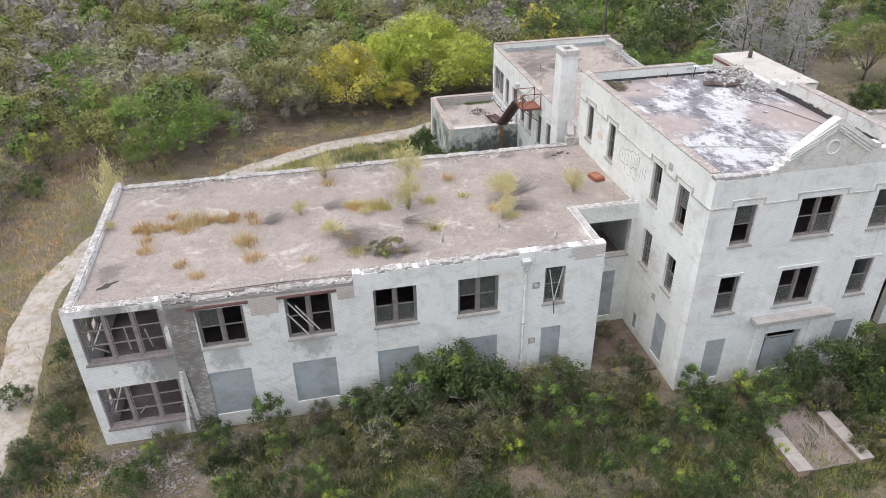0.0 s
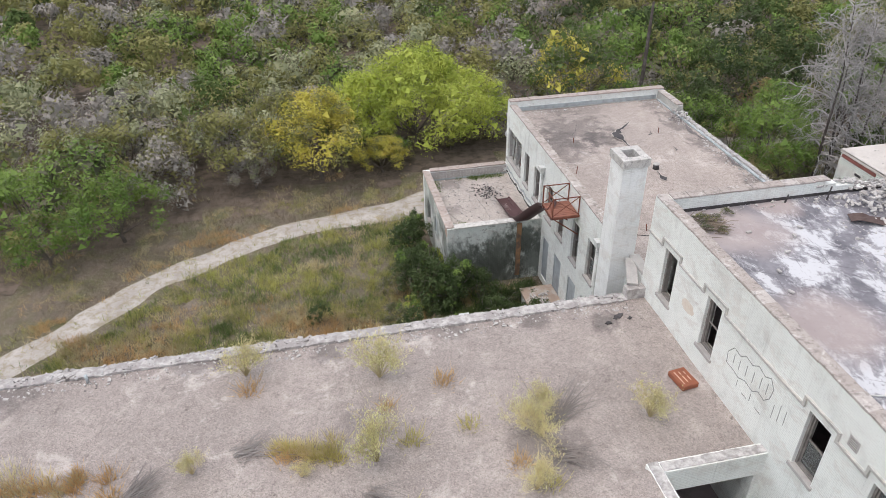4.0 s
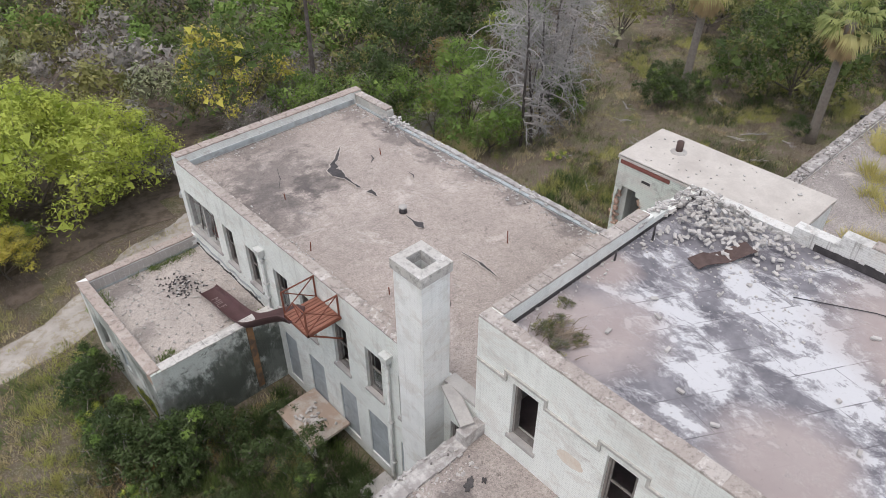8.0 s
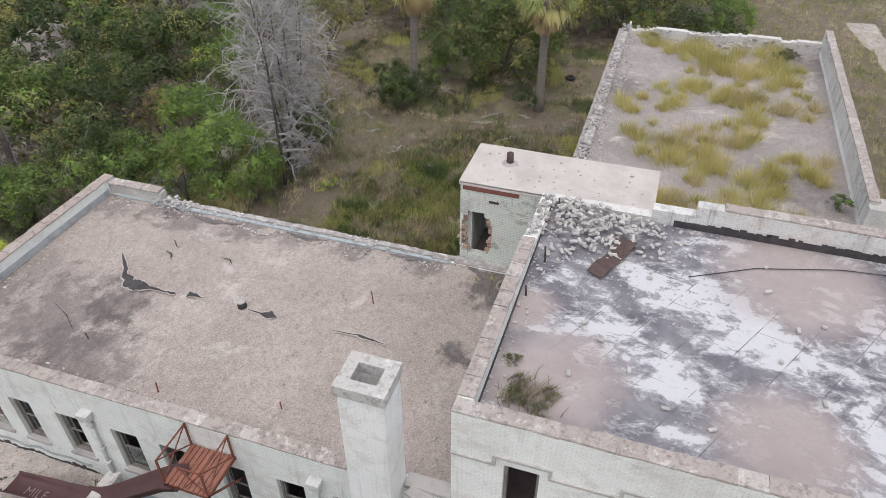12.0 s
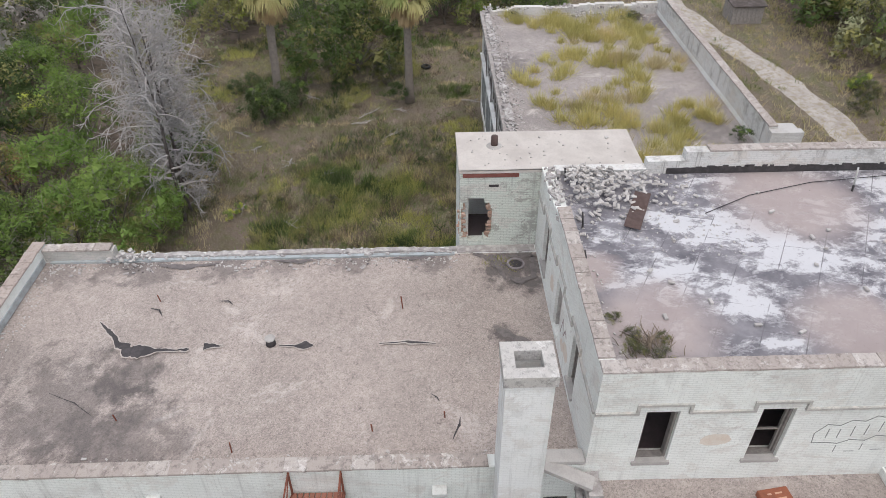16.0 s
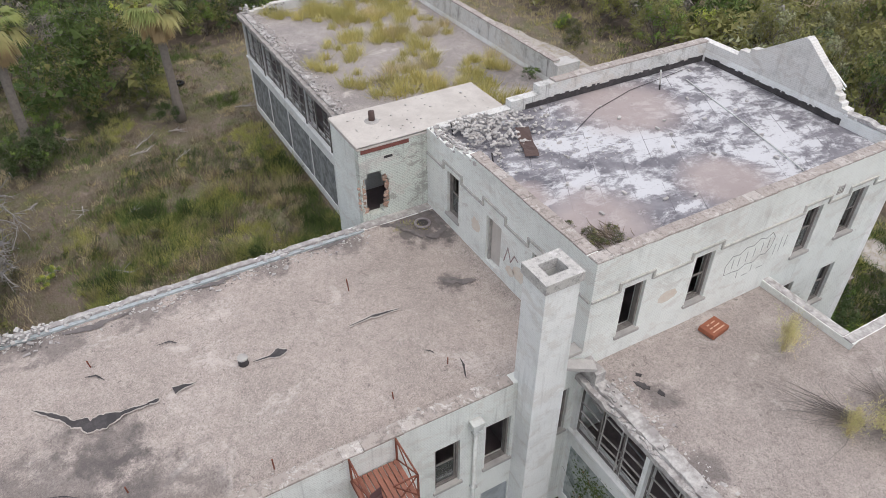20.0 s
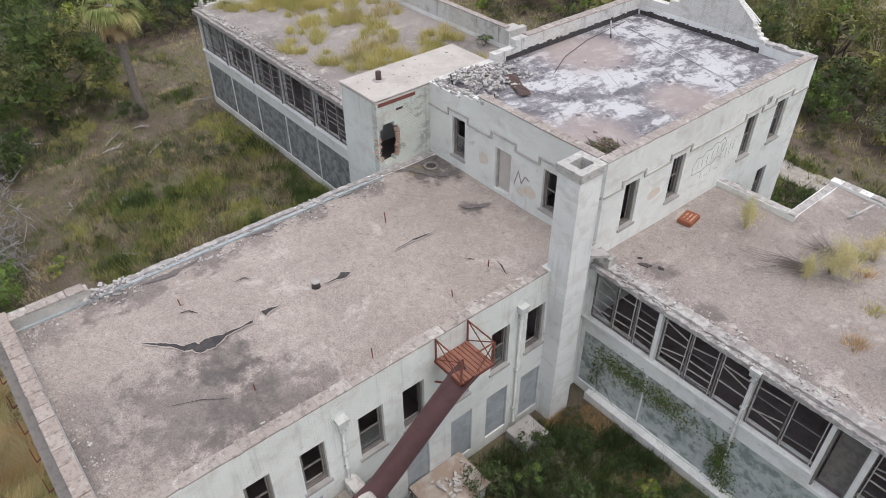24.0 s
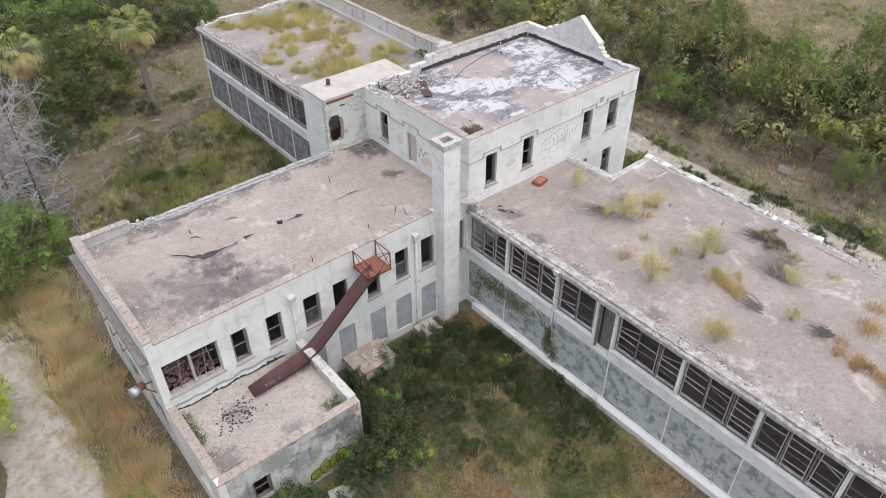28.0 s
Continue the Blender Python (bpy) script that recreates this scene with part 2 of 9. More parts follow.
ROOF_W = gravel("pinkish_roof_gravel", (0.37, 0.322, 0.298), ((-7, 36.8, 1.0, 0.5), (-1, 36.9, 0.9, 0.5), (3.4, 36.7, 0.9, 0.5), (8, 36.9, 0.8, 0.4), (13.8, 36.0, 0.7, 0.6), (11.5, 36.8, 0.8, 0.5), (-9.4, 28.6, 0.8, 0.5), (2.0, 29.0, 1.6, 0.35), (9.8, 30.6, 1.3, 0.35), (4.6, 33.0, 1.2, 0.3)))
ROOF_R = gravel("rear_roof_gravel", (0.42, 0.363, 0.33), ((18.6, 52.4, 2.6, 0.5), (20.0, 51.0, 1.3, 0.5), (17.3, 50.6, 2.4, 0.5), (20.8, 55.0, 1.2, 0.3), (24.9, 38.4, 1.5, 0.8), (21.3, 39.0, 0.6, 0.8), (25.3, 49.0, 1.0, 0.55), (25.4, 44.5, 0.9, 0.5), (25.3, 41.5, 0.9, 0.55), (25.1, 52.0, 1.1, 0.5), (25.0, 55.0, 1.0, 0.4), (19.0, 56.0, 1.6, 0.4), (25.4, 47, 0.8, 0.4), (25.5, 53, 1.2, 0.5)))
ROOF_E = gravel("east_roof_gravel", (0.36, 0.325, 0.31), ((36, 28, 2, 0.4), (44, 36.6, 1.8, 0.5), (50, 27, 2.0, 0.5)))
ROOF_A = gravel("annex_roof_debris", (0.47, 0.42, 0.385), ((14.2, 53.6, 0.9, 0.3), (12.0, 55.2, 0.9, 0.5), (15.2, 50.6, 0.9, 0.4), (11.6, 52, 0.7, 0.4)))


def plain(name, colour, rough=0.8, metal=0.0, second=None, scale=3.0, lo=0.45, hi=0.7, amount=0.8, grain=25.0, bump=0.3, vary=0.0):
    n = Nodes(name, rough, metal)
    p = n.pos()
    c = n.mix(n.ramp(n.noise(p, scale, 6, 0.65, 0.2), lo, hi, 0, amount), colour, second or tuple(v * 0.6 for v in colour))
    c = n.mix(n.ramp(n.noise(p, grain, 4, 0.7), 0.45, 0.75, 0, 0.4), c, tuple(v * 0.65 for v in colour))
    if vary:
        c = n.mix(n.math("MULTIPLY", n.rand(), vary), c, tuple(min(1, v * 1.7) for v in colour))
    n.bump(n.noise(p, grain, 5, 0.7), bump, 0.01)
    return n.done(c)


def membrane():
    """Old roofing felt: grey, with white coating that has flaked into islands, and dried mud where water stood."""
    n = Nodes("flaking_roof_membrane", 0.75, 0, 0.35)
    p = n.pos()
    c = n.mix(n.ramp(n.noise(p, 0.9, 7, 0.65), 0.35, 0.65), (0.125, 0.12, 0.138), (0.265, 0.255, 0.275))
    m = n.node("ShaderNodeMapping")
    m.inputs["Rotation"].default_value = (0, 0, 0.35)
    m.inputs["Scale"].default_value = (1.25, 0.8, 1.0)
    n.put(p, m.inputs["Vector"])
    fl = n.math("ADD", n.math("MULTIPLY", n.noise(m.outputs[0], 0.55, 4, 0.6, 0.3), 0.4), n.math("MULTIPLY", n.noise(m.outputs[0], 1.5, 12, 0.74, 0.35), 0.6))
    band = n.math("MAXIMUM", n.spot(21.6, 32.2, 4.2, 0.5, 0.3), n.math("MAXIMUM", n.spot(19.6, 27.0, 3.4, 0.5, 0.3), n.spot(23.2, 25.6, 3.0, 0.5, 0.3)))
    fl = n.math("ADD", fl, n.math("MULTIPLY", n.math("SUBTRACT", band, 0.5), 0.05))
    fl = n.math("ADD", fl, n.math("MULTIPLY", n.math("SUBTRACT", n.noise(m.outputs[0], 11, 7, 0.8), 0.5), 0.07))
    seam = n.node("ShaderNodeTexBrick")
    n.put(m.outputs[0], seam.inputs["Vector"])
    seam.inputs["Scale"].default_value = 1.0
    seam.inputs["Brick Width"].default_value, seam.inputs["Row Height"].default_value = 2.4, 0.95
    seam.inputs["Mortar Size"].default_value = 0.014
    c = n.mix(n.ramp(fl, 0.475, 0.5, 0, 0.6), c, (0.43, 0.42, 0.44))
    c = n.mix(n.ramp(fl, 0.518, 0.54, 0, 0.85), c, (0.62, 0.62, 0.64))
    c = n.mix(n.math("MULTIPLY", seam.outputs["Fac"], n.ramp(n.noise(p, 1.7, 5), 0.42, 0.56, 0, 0.7)), c, (0.12, 0.115, 0.125))
    mud = n.math("MAXIMUM", n.math("MAXIMUM", n.spot(18.2, 35.6, 2.2, 0.4), n.spot(24.0, 29.6, 2.9, 0.35)), n.math("MAXIMUM", n.spot(17.9, 30.2, 2.0, 0.4), n.spot(20.4, 36.8, 1.2)))
    c = n.mix(n.math("MULTIPLY", mud, 0.8), c, n.mix(n.noise(p, 0.8, 6), (0.36, 0.295, 0.285), (0.49, 0.42, 0.395)))
    c = n.mix(n.ramp(n.noise(p, 7, 8, 0.78), 0.59, 0.68, 0, 0.6), c, (0.20, 0.18, 0.18))
    n.bump(n.math("ADD", n.ramp(fl, 0.5, 0.53), n.math("MULTIPLY", n.noise(p, 9, 8, 0.7), 0.6)), 0.5, 0.02)
    return n.done(c)


MEMBRANE = membrane()
def tile_mat(name, colour, second, white):
    """Coping tiles: each of its own shade, blotched with lichen and old whitewash."""
    n = Nodes(name, 0.92)
    p = n.pos()
    c = n.mix(n.rand(), colour, second)
    c = n.mix(n.ramp(n.noise(p, 2.6, 8, 0.75, 0.5), 0.55, 0.62, 0, 0.75), c, white)
    c = n.mix(n.ramp(n.rand(), 0.86, 0.9, 0, 0.25), c, white)
    c = n.mix(n.ramp(n.noise(p, 5.5, 7, 0.76), 0.5, 0.62, 0, 0.75), c, tuple(v * 0.5 for v in colour))
    c = n.mix(n.ramp(n.noise(p, 20, 5, 0.7), 0.5, 0.75, 0, 0.5), c, tuple(v * 0.6 for v in colour))
    n.bump(n.noise(p, 16, 6, 0.7), 0.7, 0.02)
    return n.done(c)


CONCRETE = plain("grey_concrete", (0.46, 0.44, 0.42), 0.9, 0, (0.30, 0.28, 0.27), 1.5)
PALE_SLAB = plain("pale_concrete_slab", (0.58, 0.54, 0.50), 0.92, 0, (0.43, 0.39, 0.36), 0.9, 0.4, 0.7, 0.8, 18)
COPING = tile_mat("lichened_coping_tile", (0.38, 0.33, 0.30), (0.43, 0.38, 0.345), (0.66, 0.63, 0.60))
COPING_W = tile_mat("whitewashed_coping_tile", (0.52, 0.50, 0.475), (0.62, 0.60, 0.575), (0.72, 0.70, 0.68))
OLD_CRUST = plain("flaking_grey_tar_crust", (0.34, 0.315, 0.305), 0.93, 0, (0.58, 0.56, 0.54), 3.0, 0.44, 0.62, 0.85, 10, 0.8)
COPING_G = tile_mat("brownish_mortared_coping", (0.40, 0.35, 0.32), (0.45, 0.40, 0.37), (0.66, 0.63, 0.60))
CHALK = plain("chalky_broken_masonry", (0.34, 0.32, 0.31), 0.93, 0, (0.60, 0.58, 0.565), 4.0, 0.4, 0.6, 0.95, 9, 0.8)
TERRACOTTA = tile_mat("terracotta_coping", (0.40, 0.335, 0.30), (0.44, 0.37, 0.33), (0.52, 0.475, 0.445))
BOARD_N = plain("mottled_grey_green_boarding", (0.50, 0.535, 0.525), 0.85, 0, (0.19, 0.225, 0.21), 1.9, 0.47, 0.6, 0.85, 6, 0.3)
OLD_BOARDS = plain("weathered_grey_planking", (0.34, 0.35, 0.35), 0.85, 0, (0.15, 0.155, 0.155), 2.0, 0.42, 0.6, 0.85, 9, 0.3)
RAIL = plain("dull_light_steel", (0.52, 0.50, 0.48), 0.75, 0.1, (0.30, 0.28, 0.265), 4.0)
SHEET = plain("grey_sheet_metal_boarding", (0.44, 0.475, 0.495), 0.6, 0.15, (0.30, 0.32, 0.33), 1.4, 0.44, 0.66, 0.8, 9, 0.1)
DIRTY_SHEET = plain("stained_grey_boarding", (0.36, 0.39, 0.385), 0.75, 0.05, (0.19, 0.215, 0.205), 0.8, 0.42, 0.66, 0.85, 8, 0.2)
FRAME = plain("weathered_window_wood", (0.25, 0.23, 0.215), 0.85, 0, (0.13, 0.115, 0.11), 4.0)
FRAME_D = plain("bare_mauve_brown_wood", (0.30, 0.262, 0.258), 0.88, 0, (0.17, 0.145, 0.14), 4.0)
FRAME_L = plain("peeling_window_paint", (0.46, 0.45, 0.43), 0.85, 0, (0.22, 0.20, 0.19), 4.0)
STEEL = plain("dull_steel_sash", (0.22, 0.22, 0.225), 0.7, 0.4, (0.36, 0.35, 0.34), 5.0)
LINTEL_RUST = plain("faded_red_lintel_steel", (0.19, 0.105, 0.10), 0.85, 0.1, (0.10, 0.068, 0.062), 4.0)
OLD_RUST = plain("dark_brown_rust", (0.10, 0.068, 0.062), 0.85, 0.1, (0.155, 0.112, 0.10), 3.0)
LANDING = plain("worn_brownish_concrete", (0.30, 0.25, 0.235), 0.93, 0, (0.17, 0.145, 0.13), 1.6)
MOSSY = plain("mossy_dark_concrete", (0.24, 0.20, 0.165), 0.95, 0, (0.12, 0.115, 0.07), 1.5)
RUST = plain("rusted_steel", (0.23, 0.085, 0.055), 0.85, 0.1, (0.12, 0.05, 0.04), 3.0)
CHUTE = plain("maroon_slide_steel", (0.115, 0.06, 0.062), 0.55, 0.15, (0.075, 0.042, 0.042), 1.6, 0.4, 0.7, 0.8, 12, 0.1)
REDBEAM = plain("red_painted_beam", (0.22, 0.085, 0.07), 0.8, 0, (0.16, 0.06, 0.05), 3.0)
TAR = plain("black_tar", (0.055, 0.05, 0.052), 0.7, 0, (0.11, 0.10, 0.10), 3.0)
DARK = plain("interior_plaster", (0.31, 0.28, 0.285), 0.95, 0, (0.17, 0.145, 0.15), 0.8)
FLOOR = plain("interior_floor_debris", (0.25, 0.21, 0.21), 0.95, 0, (0.12, 0.10, 0.10), 1.2)
BRICK_RED = plain("broken_red_brick", (0.38, 0.25, 0.19), 0.9, 0, (0.50, 0.42, 0.36), 6.0, 0.4, 0.6, 0.8, 30, 0.4, 0.5)
BRICK_GREY = plain("weathered_grey_brick", (0.36, 0.335, 0.32), 0.92, 0, (0.20, 0.18, 0.17), 3.0, 0.4, 0.65, 0.9, 30, 0.5, 0.6)
RUBBLE = plain("white_brick_rubble", (0.46, 0.44, 0.425), 0.92, 0, (0.36, 0.33, 0.31), 4.0, 0.42, 0.65, 0.9, 20, 0.4, 0.35)
FLASH = plain("bluish_flashing_metal", (0.50, 0.545, 0.56), 0.55, 0.4, (0.28, 0.28, 0.28), 3.0)
PIPE = plain("painted_downspout", (0.62, 0.63, 0.61), 0.75, 0, (0.36, 0.33, 0.31), 3.0)
INK = plain("faded_black_paint", (0.06, 0.06, 0.06), 0.8)
INK_FAINT = plain("worn_grey_paint", (0.27, 0.28, 0.27), 0.85)
INK_ACID = plain("acid_green_paint", (0.50, 0.58, 0.07), 0.8)
INK_PALE = plain("pale_chalk_paint", (0.36, 0.28, 0.275), 0.85, 0, (0.22, 0.15, 0.15), 5.0)
INK_RED = plain("faded_orange_paint", (0.62, 0.38, 0.27), 0.85)
WOOD = plain("grey_weathered_timber", (0.34, 0.31, 0.29), 0.9, 0, (0.20, 0.18, 0.17), 5.0)
LAMP_M = plain("galvanised_lamp_metal", (0.60, 0.61, 0.62), 0.45, 0.6)


def glass():
    n = Nodes("dusty_window_glass", 0.12, 0, 0.5)
    n.bsdf.inputs["Transmission Weight"].default_value = 0.85
    return n.done(n.mix(n.noise(n.pos(), 3, 5), (0.55, 0.58, 0.58), (0.35, 0.36, 0.36)))


GLASS = glass()


def ground_mat():
    """Dry soil under weeds: pale earth, straw litter, green and dark growth in patches."""
    n = Nodes("dry_scrub_soil", 0.97, 0, 0.1)
    p = n.pos()
    c = n.mix(n.ramp(n.noise(p, 0.12, 8, 0.62), 0.38, 0.62), (0.20, 0.155, 0.13), (0.155, 0.13, 0.092))
    c = n.mix(n.ramp(n.noise(p, 0.45, 9, 0.68), 0.46, 0.62, 0, 0.85), c, (0.135, 0.14, 0.06))
    c = n.mix(n.ramp(n.noise(p, 0.8, 9, 0.7, 0.4), 0.54, 0.68, 0, 0.8), c, (0.28, 0.225, 0.125))
    c = n.mix(n.ramp(n.noise(p, 0.6, 10, 0.74), 0.53, 0.66, 0, 0.85), c, (0.31, 0.255, 0.215))
    c = n.mix(n.ramp(n.noise(p, 5, 8, 0.78), 0.48, 0.68, 0, 0.8), c, (0.085, 0.08, 0.045))
    c = n.mix(n.ramp(n.noise(p, 14, 6, 0.8), 0.5, 0.66, 0, 0.75), c, (0.46, 0.41, 0.33))
    n.bump(n.noise(p, 5, 9, 0.75), 1.0, 0.15)
    return n.done(c)


def track_mat():
    n = Nodes("pale_caliche_track", 0.97, 0, 0.1)
    p = n.pos()
    c = n.mix(n.ramp(n.noise(p, 0.7, 7, 0.65), 0.35, 0.65), (0.50, 0.465, 0.435), (0.36, 0.325, 0.295))
    c = n.mix(n.ramp(n.noise(p, 2.1, 8, 0.7, 0.4), 0.47, 0.62, 0, 0.8), c, (0.29, 0.25, 0.17))
    c = n.mix(n.ramp(n.noise(p, 14, 6, 0.7), 0.5, 0.75, 0, 0.5), c, (0.36, 0.32, 0.28))
    n.bump(n.noise(p, 8, 7, 0.7), 0.6, 0.04)
    return n.done(c)


LITTER = plain("brown_leaf_litter", (0.185, 0.145, 0.118), 0.97, 0, (0.085, 0.07, 0.05), 1.2, 0.42, 0.62, 0.9, 6, 0.8)
GROUND, TRACK = ground_mat(), track_mat()


def leaf(name, a, b, c3=None, trans=0.25):
    """Foliage: each leaf differs a little, each plant as a whole too."""
    n = Nodes(name, 0.75, 0, 0.2)
    crown = n.ramp(n.noise(n.pos(), 0.3, 2, 0.5), 0.35, 0.65)
    c = n.mix(n.math("ADD", n.math("MULTIPLY", n.island(), 0.3), n.math("MULTIPLY", crown, 0.7)), a, b)
    if c3:
        c = n.mix(n.ramp(n.noise(n.pos(), 0.9, 4), 0.52, 0.66, 0, 0.8), c, c3)
    c = n.mix(n.math("MULTIPLY", n.rand(), 0.35), c, tuple(v * 0.62 for v in a))
    c = n.mix(n.ramp(n.noise(n.pos(), 0.55, 3), 0.45, 0.68, 0, 0.3), c, (b[0] * 1.25, b[1] * 1.1, b[2]))
    n.done(c)
    tr = n.node("ShaderNodeBsdfTranslucent")
    n.put(c, tr.inputs["Color"])
    mx = n.node("ShaderNodeMixShader")
    mx.inputs[0].default_value = trans
    n.put(n.bsdf.outputs[0], mx.inputs[1])
    n.put(tr.outputs[0], mx.inputs[2])
    n.put(mx.outputs[0], n.t.nodes["Material Output"].inputs["Surface"])
    return n.mat


LEAF = {
    "sage": leaf("sage_scrub_leaf", (0.268, 0.297, 0.168), (0.47, 0.481, 0.302)),
    "haze": leaf("lilac_grey_scrub_leaf", (0.277, 0.256, 0.23), (0.451, 0.426, 0.394)),
    "olive": leaf("olive_scrub_leaf", (0.182, 0.195, 0.066), (0.365, 0.352, 0.145)),
    "green": leaf("fresh_green_leaf", (0.112, 0.196, 0.042), (0.27, 0.38, 0.104)),
    # dark tone painted in as the shade deep inside the crowns
    "core": leaf("shaded_crown_core", (0.08, 0.083, 0.048), (0.15, 0.15, 0.094), None, 0.0),
    "scrub": leaf("dull_scrub_leaf", (0.0723, 0.0892, 0.0357), (0.17, 0.178, 0.0808)),
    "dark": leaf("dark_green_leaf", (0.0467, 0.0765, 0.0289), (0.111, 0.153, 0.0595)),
    "deep": leaf("deep_green_leaf", (0.066, 0.11, 0.033), (0.171, 0.231, 0.077)),
    "yellow": leaf("yellowing_leaf", (0.446, 0.425, 0.081), (0.675, 0.608, 0.135), (0.50, 0.40, 0.10)),
    "lime": leaf("yellow_green_leaf", (0.364, 0.455, 0.078), (0.598, 0.65, 0.15)),
    "roofbush": leaf("pale_roof_shrub_leaf", (0.60, 0.60, 0.27), (0.84, 0.80, 0.46), None, 0.4),
    "straw": leaf("straw_grass_blade", (0.44, 0.38, 0.22), (0.76, 0.67, 0.43), None, 0.25),
    "rustgrass": leaf("rusty_grass_blade", (0.47, 0.31, 0.15), (0.68, 0.49, 0.26), None, 0.2),
    "meadow": leaf("dull_green_grass_blade", (0.31, 0.31, 0.127), (0.529, 0.494, 0.23), None, 0.25),
    "weed": leaf("dead_brown_weed", (0.15, 0.12, 0.09), (0.31, 0.26, 0.20), None, 0.0),
    "lush": leaf("yellow_green_weed_blade", (0.333, 0.356, 0.103), (0.575, 0.564, 0.207), None, 0.25),
    "turf": leaf("green_grass_blade", (0.114, 0.171, 0.0518), (0.217, 0.284, 0.0981), None, 0.2),
    "rooftuft": leaf("yellow_roof_grass_blade", (0.40, 0.37, 0.13), (0.66, 0.60, 0.27), None, 0.25),
    "palm": leaf("palm_frond", (0.26, 0.32, 0.11), (0.46, 0.48, 0.20)),
    "palmpale": leaf("fading_palm_frond", (0.42, 0.40, 0.17), (0.58, 0.52, 0.26)),
    "palmdry": leaf("dry_palm_frond", (0.36, 0.25, 0.14), (0.58, 0.45, 0.26)),
    "brown": leaf("brown_dead_leaf", (0.27, 0.165, 0.085), (0.38, 0.26, 0.145)),
    "twiggrey": leaf("bare_grey_twig", (0.197, 0.176, 0.164), (0.295, 0.271, 0.258), None, 0.0),
    "deadwhite": leaf("bleached_dead_wood", (0.30, 0.285, 0.28), (0.54, 0.52, 0.51), None, 0.0),
}
BARK = plain("grey_brown_bark", (0.17, 0.145, 0.125), 0.95, 0, (0.09, 0.075, 0.065), 4.0)
BARK_DARK = plain("charred_dark_bark", (0.085, 0.07, 0.065), 0.95, 0, (0.20, 0.18, 0.17), 2.0)
BARK_PALM = plain("palm_trunk_bark", (0.27, 0.235, 0.205), 0.95, 0, (0.17, 0.145, 0.125), 5.0)

# ---- building blocks ----
rng = random.Random(11)


class Geo:
    """Vertices and faces of one mesh."""

    def __init__(self):
        self.v, self.f = [], []

    def quad(self, *pts):
        i = len(self.v)
        self.v.extend(pts)
        self.f.append(tuple(range(i, i + len(pts))))

    def box(self, x0, x1, y0, y1, z0, z1):
        i = len(self.v)
        self.v.extend([(x, y, z) for z in (z0, z1) for x, y in ((x0, y0), (x1, y0), (x1, y1), (x0, y1))])
        self.f.extend([tuple(i + k for k in q) for q in ((3, 2, 1, 0), (4, 5, 6, 7), (0, 1, 5, 4), (1, 2, 6, 5), (2, 3, 7, 6), (3, 0, 4, 7))])
        return self

    def bar(self, a, b, w, h=None):
        """A square bar from a to b."""
        a, b = Vector(a), Vector(b)
        d = (b - a).normalized()
        s = d.cross(Vector((0, 0, 1)))
        s = (s if s.length > 0.05 else Vector((1, 0, 0))).normalized()
        t = s.cross(d)
        i = len(self.v)
        h = h or w
        for p in (a, b):
            self.v.extend([tuple(p + s * (sx * w / 2) + t * (sy * h / 2)) for sx, sy in ((-1, -1), (1, -1), (1, 1), (-1, 1))])
        self.f.extend([tuple(i + k for k in q) for q in ((0, 1, 2, 3), (7, 6, 5, 4), (0, 4, 5, 1), (1, 5, 6, 2), (2, 6, 7, 3), (3, 7, 4, 0))])
        return self

    def tube(self, pts, radii, n=8, cap=True):
        pts = [Vector(p) for p in pts]
        i = len(self.v)
        for k, p in enumerate(pts):
            d = (pts[min(k + 1, len(pts) - 1)] - pts[max(k - 1, 0)]).normalized()
            s = d.cross(Vector((0.31, 0.17, 1)) if abs(d.z) < 0.95 else Vector((1, 0, 0))).normalized()
            t = d.cross(s)
            r = radii[k] if isinstance(radii, (list, tuple)) else radii
            self.v.extend([tuple(p + (s * math.cos(a) + t * math.sin(a)) * r) for a in [2 * math.pi * j / n for j in range(n)]])
        for k in range(len(pts) - 1):
            for j in range(n):
                a, b = i + k * n + j, i + k * n + (j + 1) % n
                self.f.append((a, b, b + n, a + n))
        if cap:
            self.f.append(tuple(range(i + n - 1, i - 1, -1)))
            self.f.append(tuple(range(i + (len(pts) - 1) * n, i + len(pts) * n)))
        return self

    def mesh(self, name, mat, smooth=False):
        me = bpy.data.meshes.new(name)
        me.from_pydata(self.v, [], self.f)
        me.materials.append(mat)
        if smooth:
            me.polygons.foreach_set("use_smooth", [True] * len(me.polygons))
        me.update()
        return me


def thing(name, at, label, category, group="", kind=""):
    ob = new(name)
    ob.empty_display_size = 0.3
    ob.location = at
    return tagged(ob, label, category, group, kind)


def hang(ob, parent):
    """Make ob a part of parent, staying where it is in the world."""
    ob.parent = parent
    if parent.parent is None:
        ob.matrix_parent_inverse = Matrix.Translation(parent.location).inverted()
    return ob


def part(name, geo, mat, parent, label="", smooth=False):
    """One mesh, given in the world's places, as a part of a thing or of a part."""
    ob = new(name, geo.mesh(name, mat, smooth) if isinstance(geo, Geo) else geo)
    hang(ob, parent)
    return tagged(ob, label)


def piece(name, me, m, parent):
    """A small piece that shares its mesh with others, at the pose m."""
    ob = new(name, me)
    ob.matrix_basis = m
    return hang(ob, parent)


def solid(name, geo, mat, label, category, kind="", group="", smooth=False):
    return tagged(new(name, geo.mesh(name, mat, smooth)), label, category, group, kind)


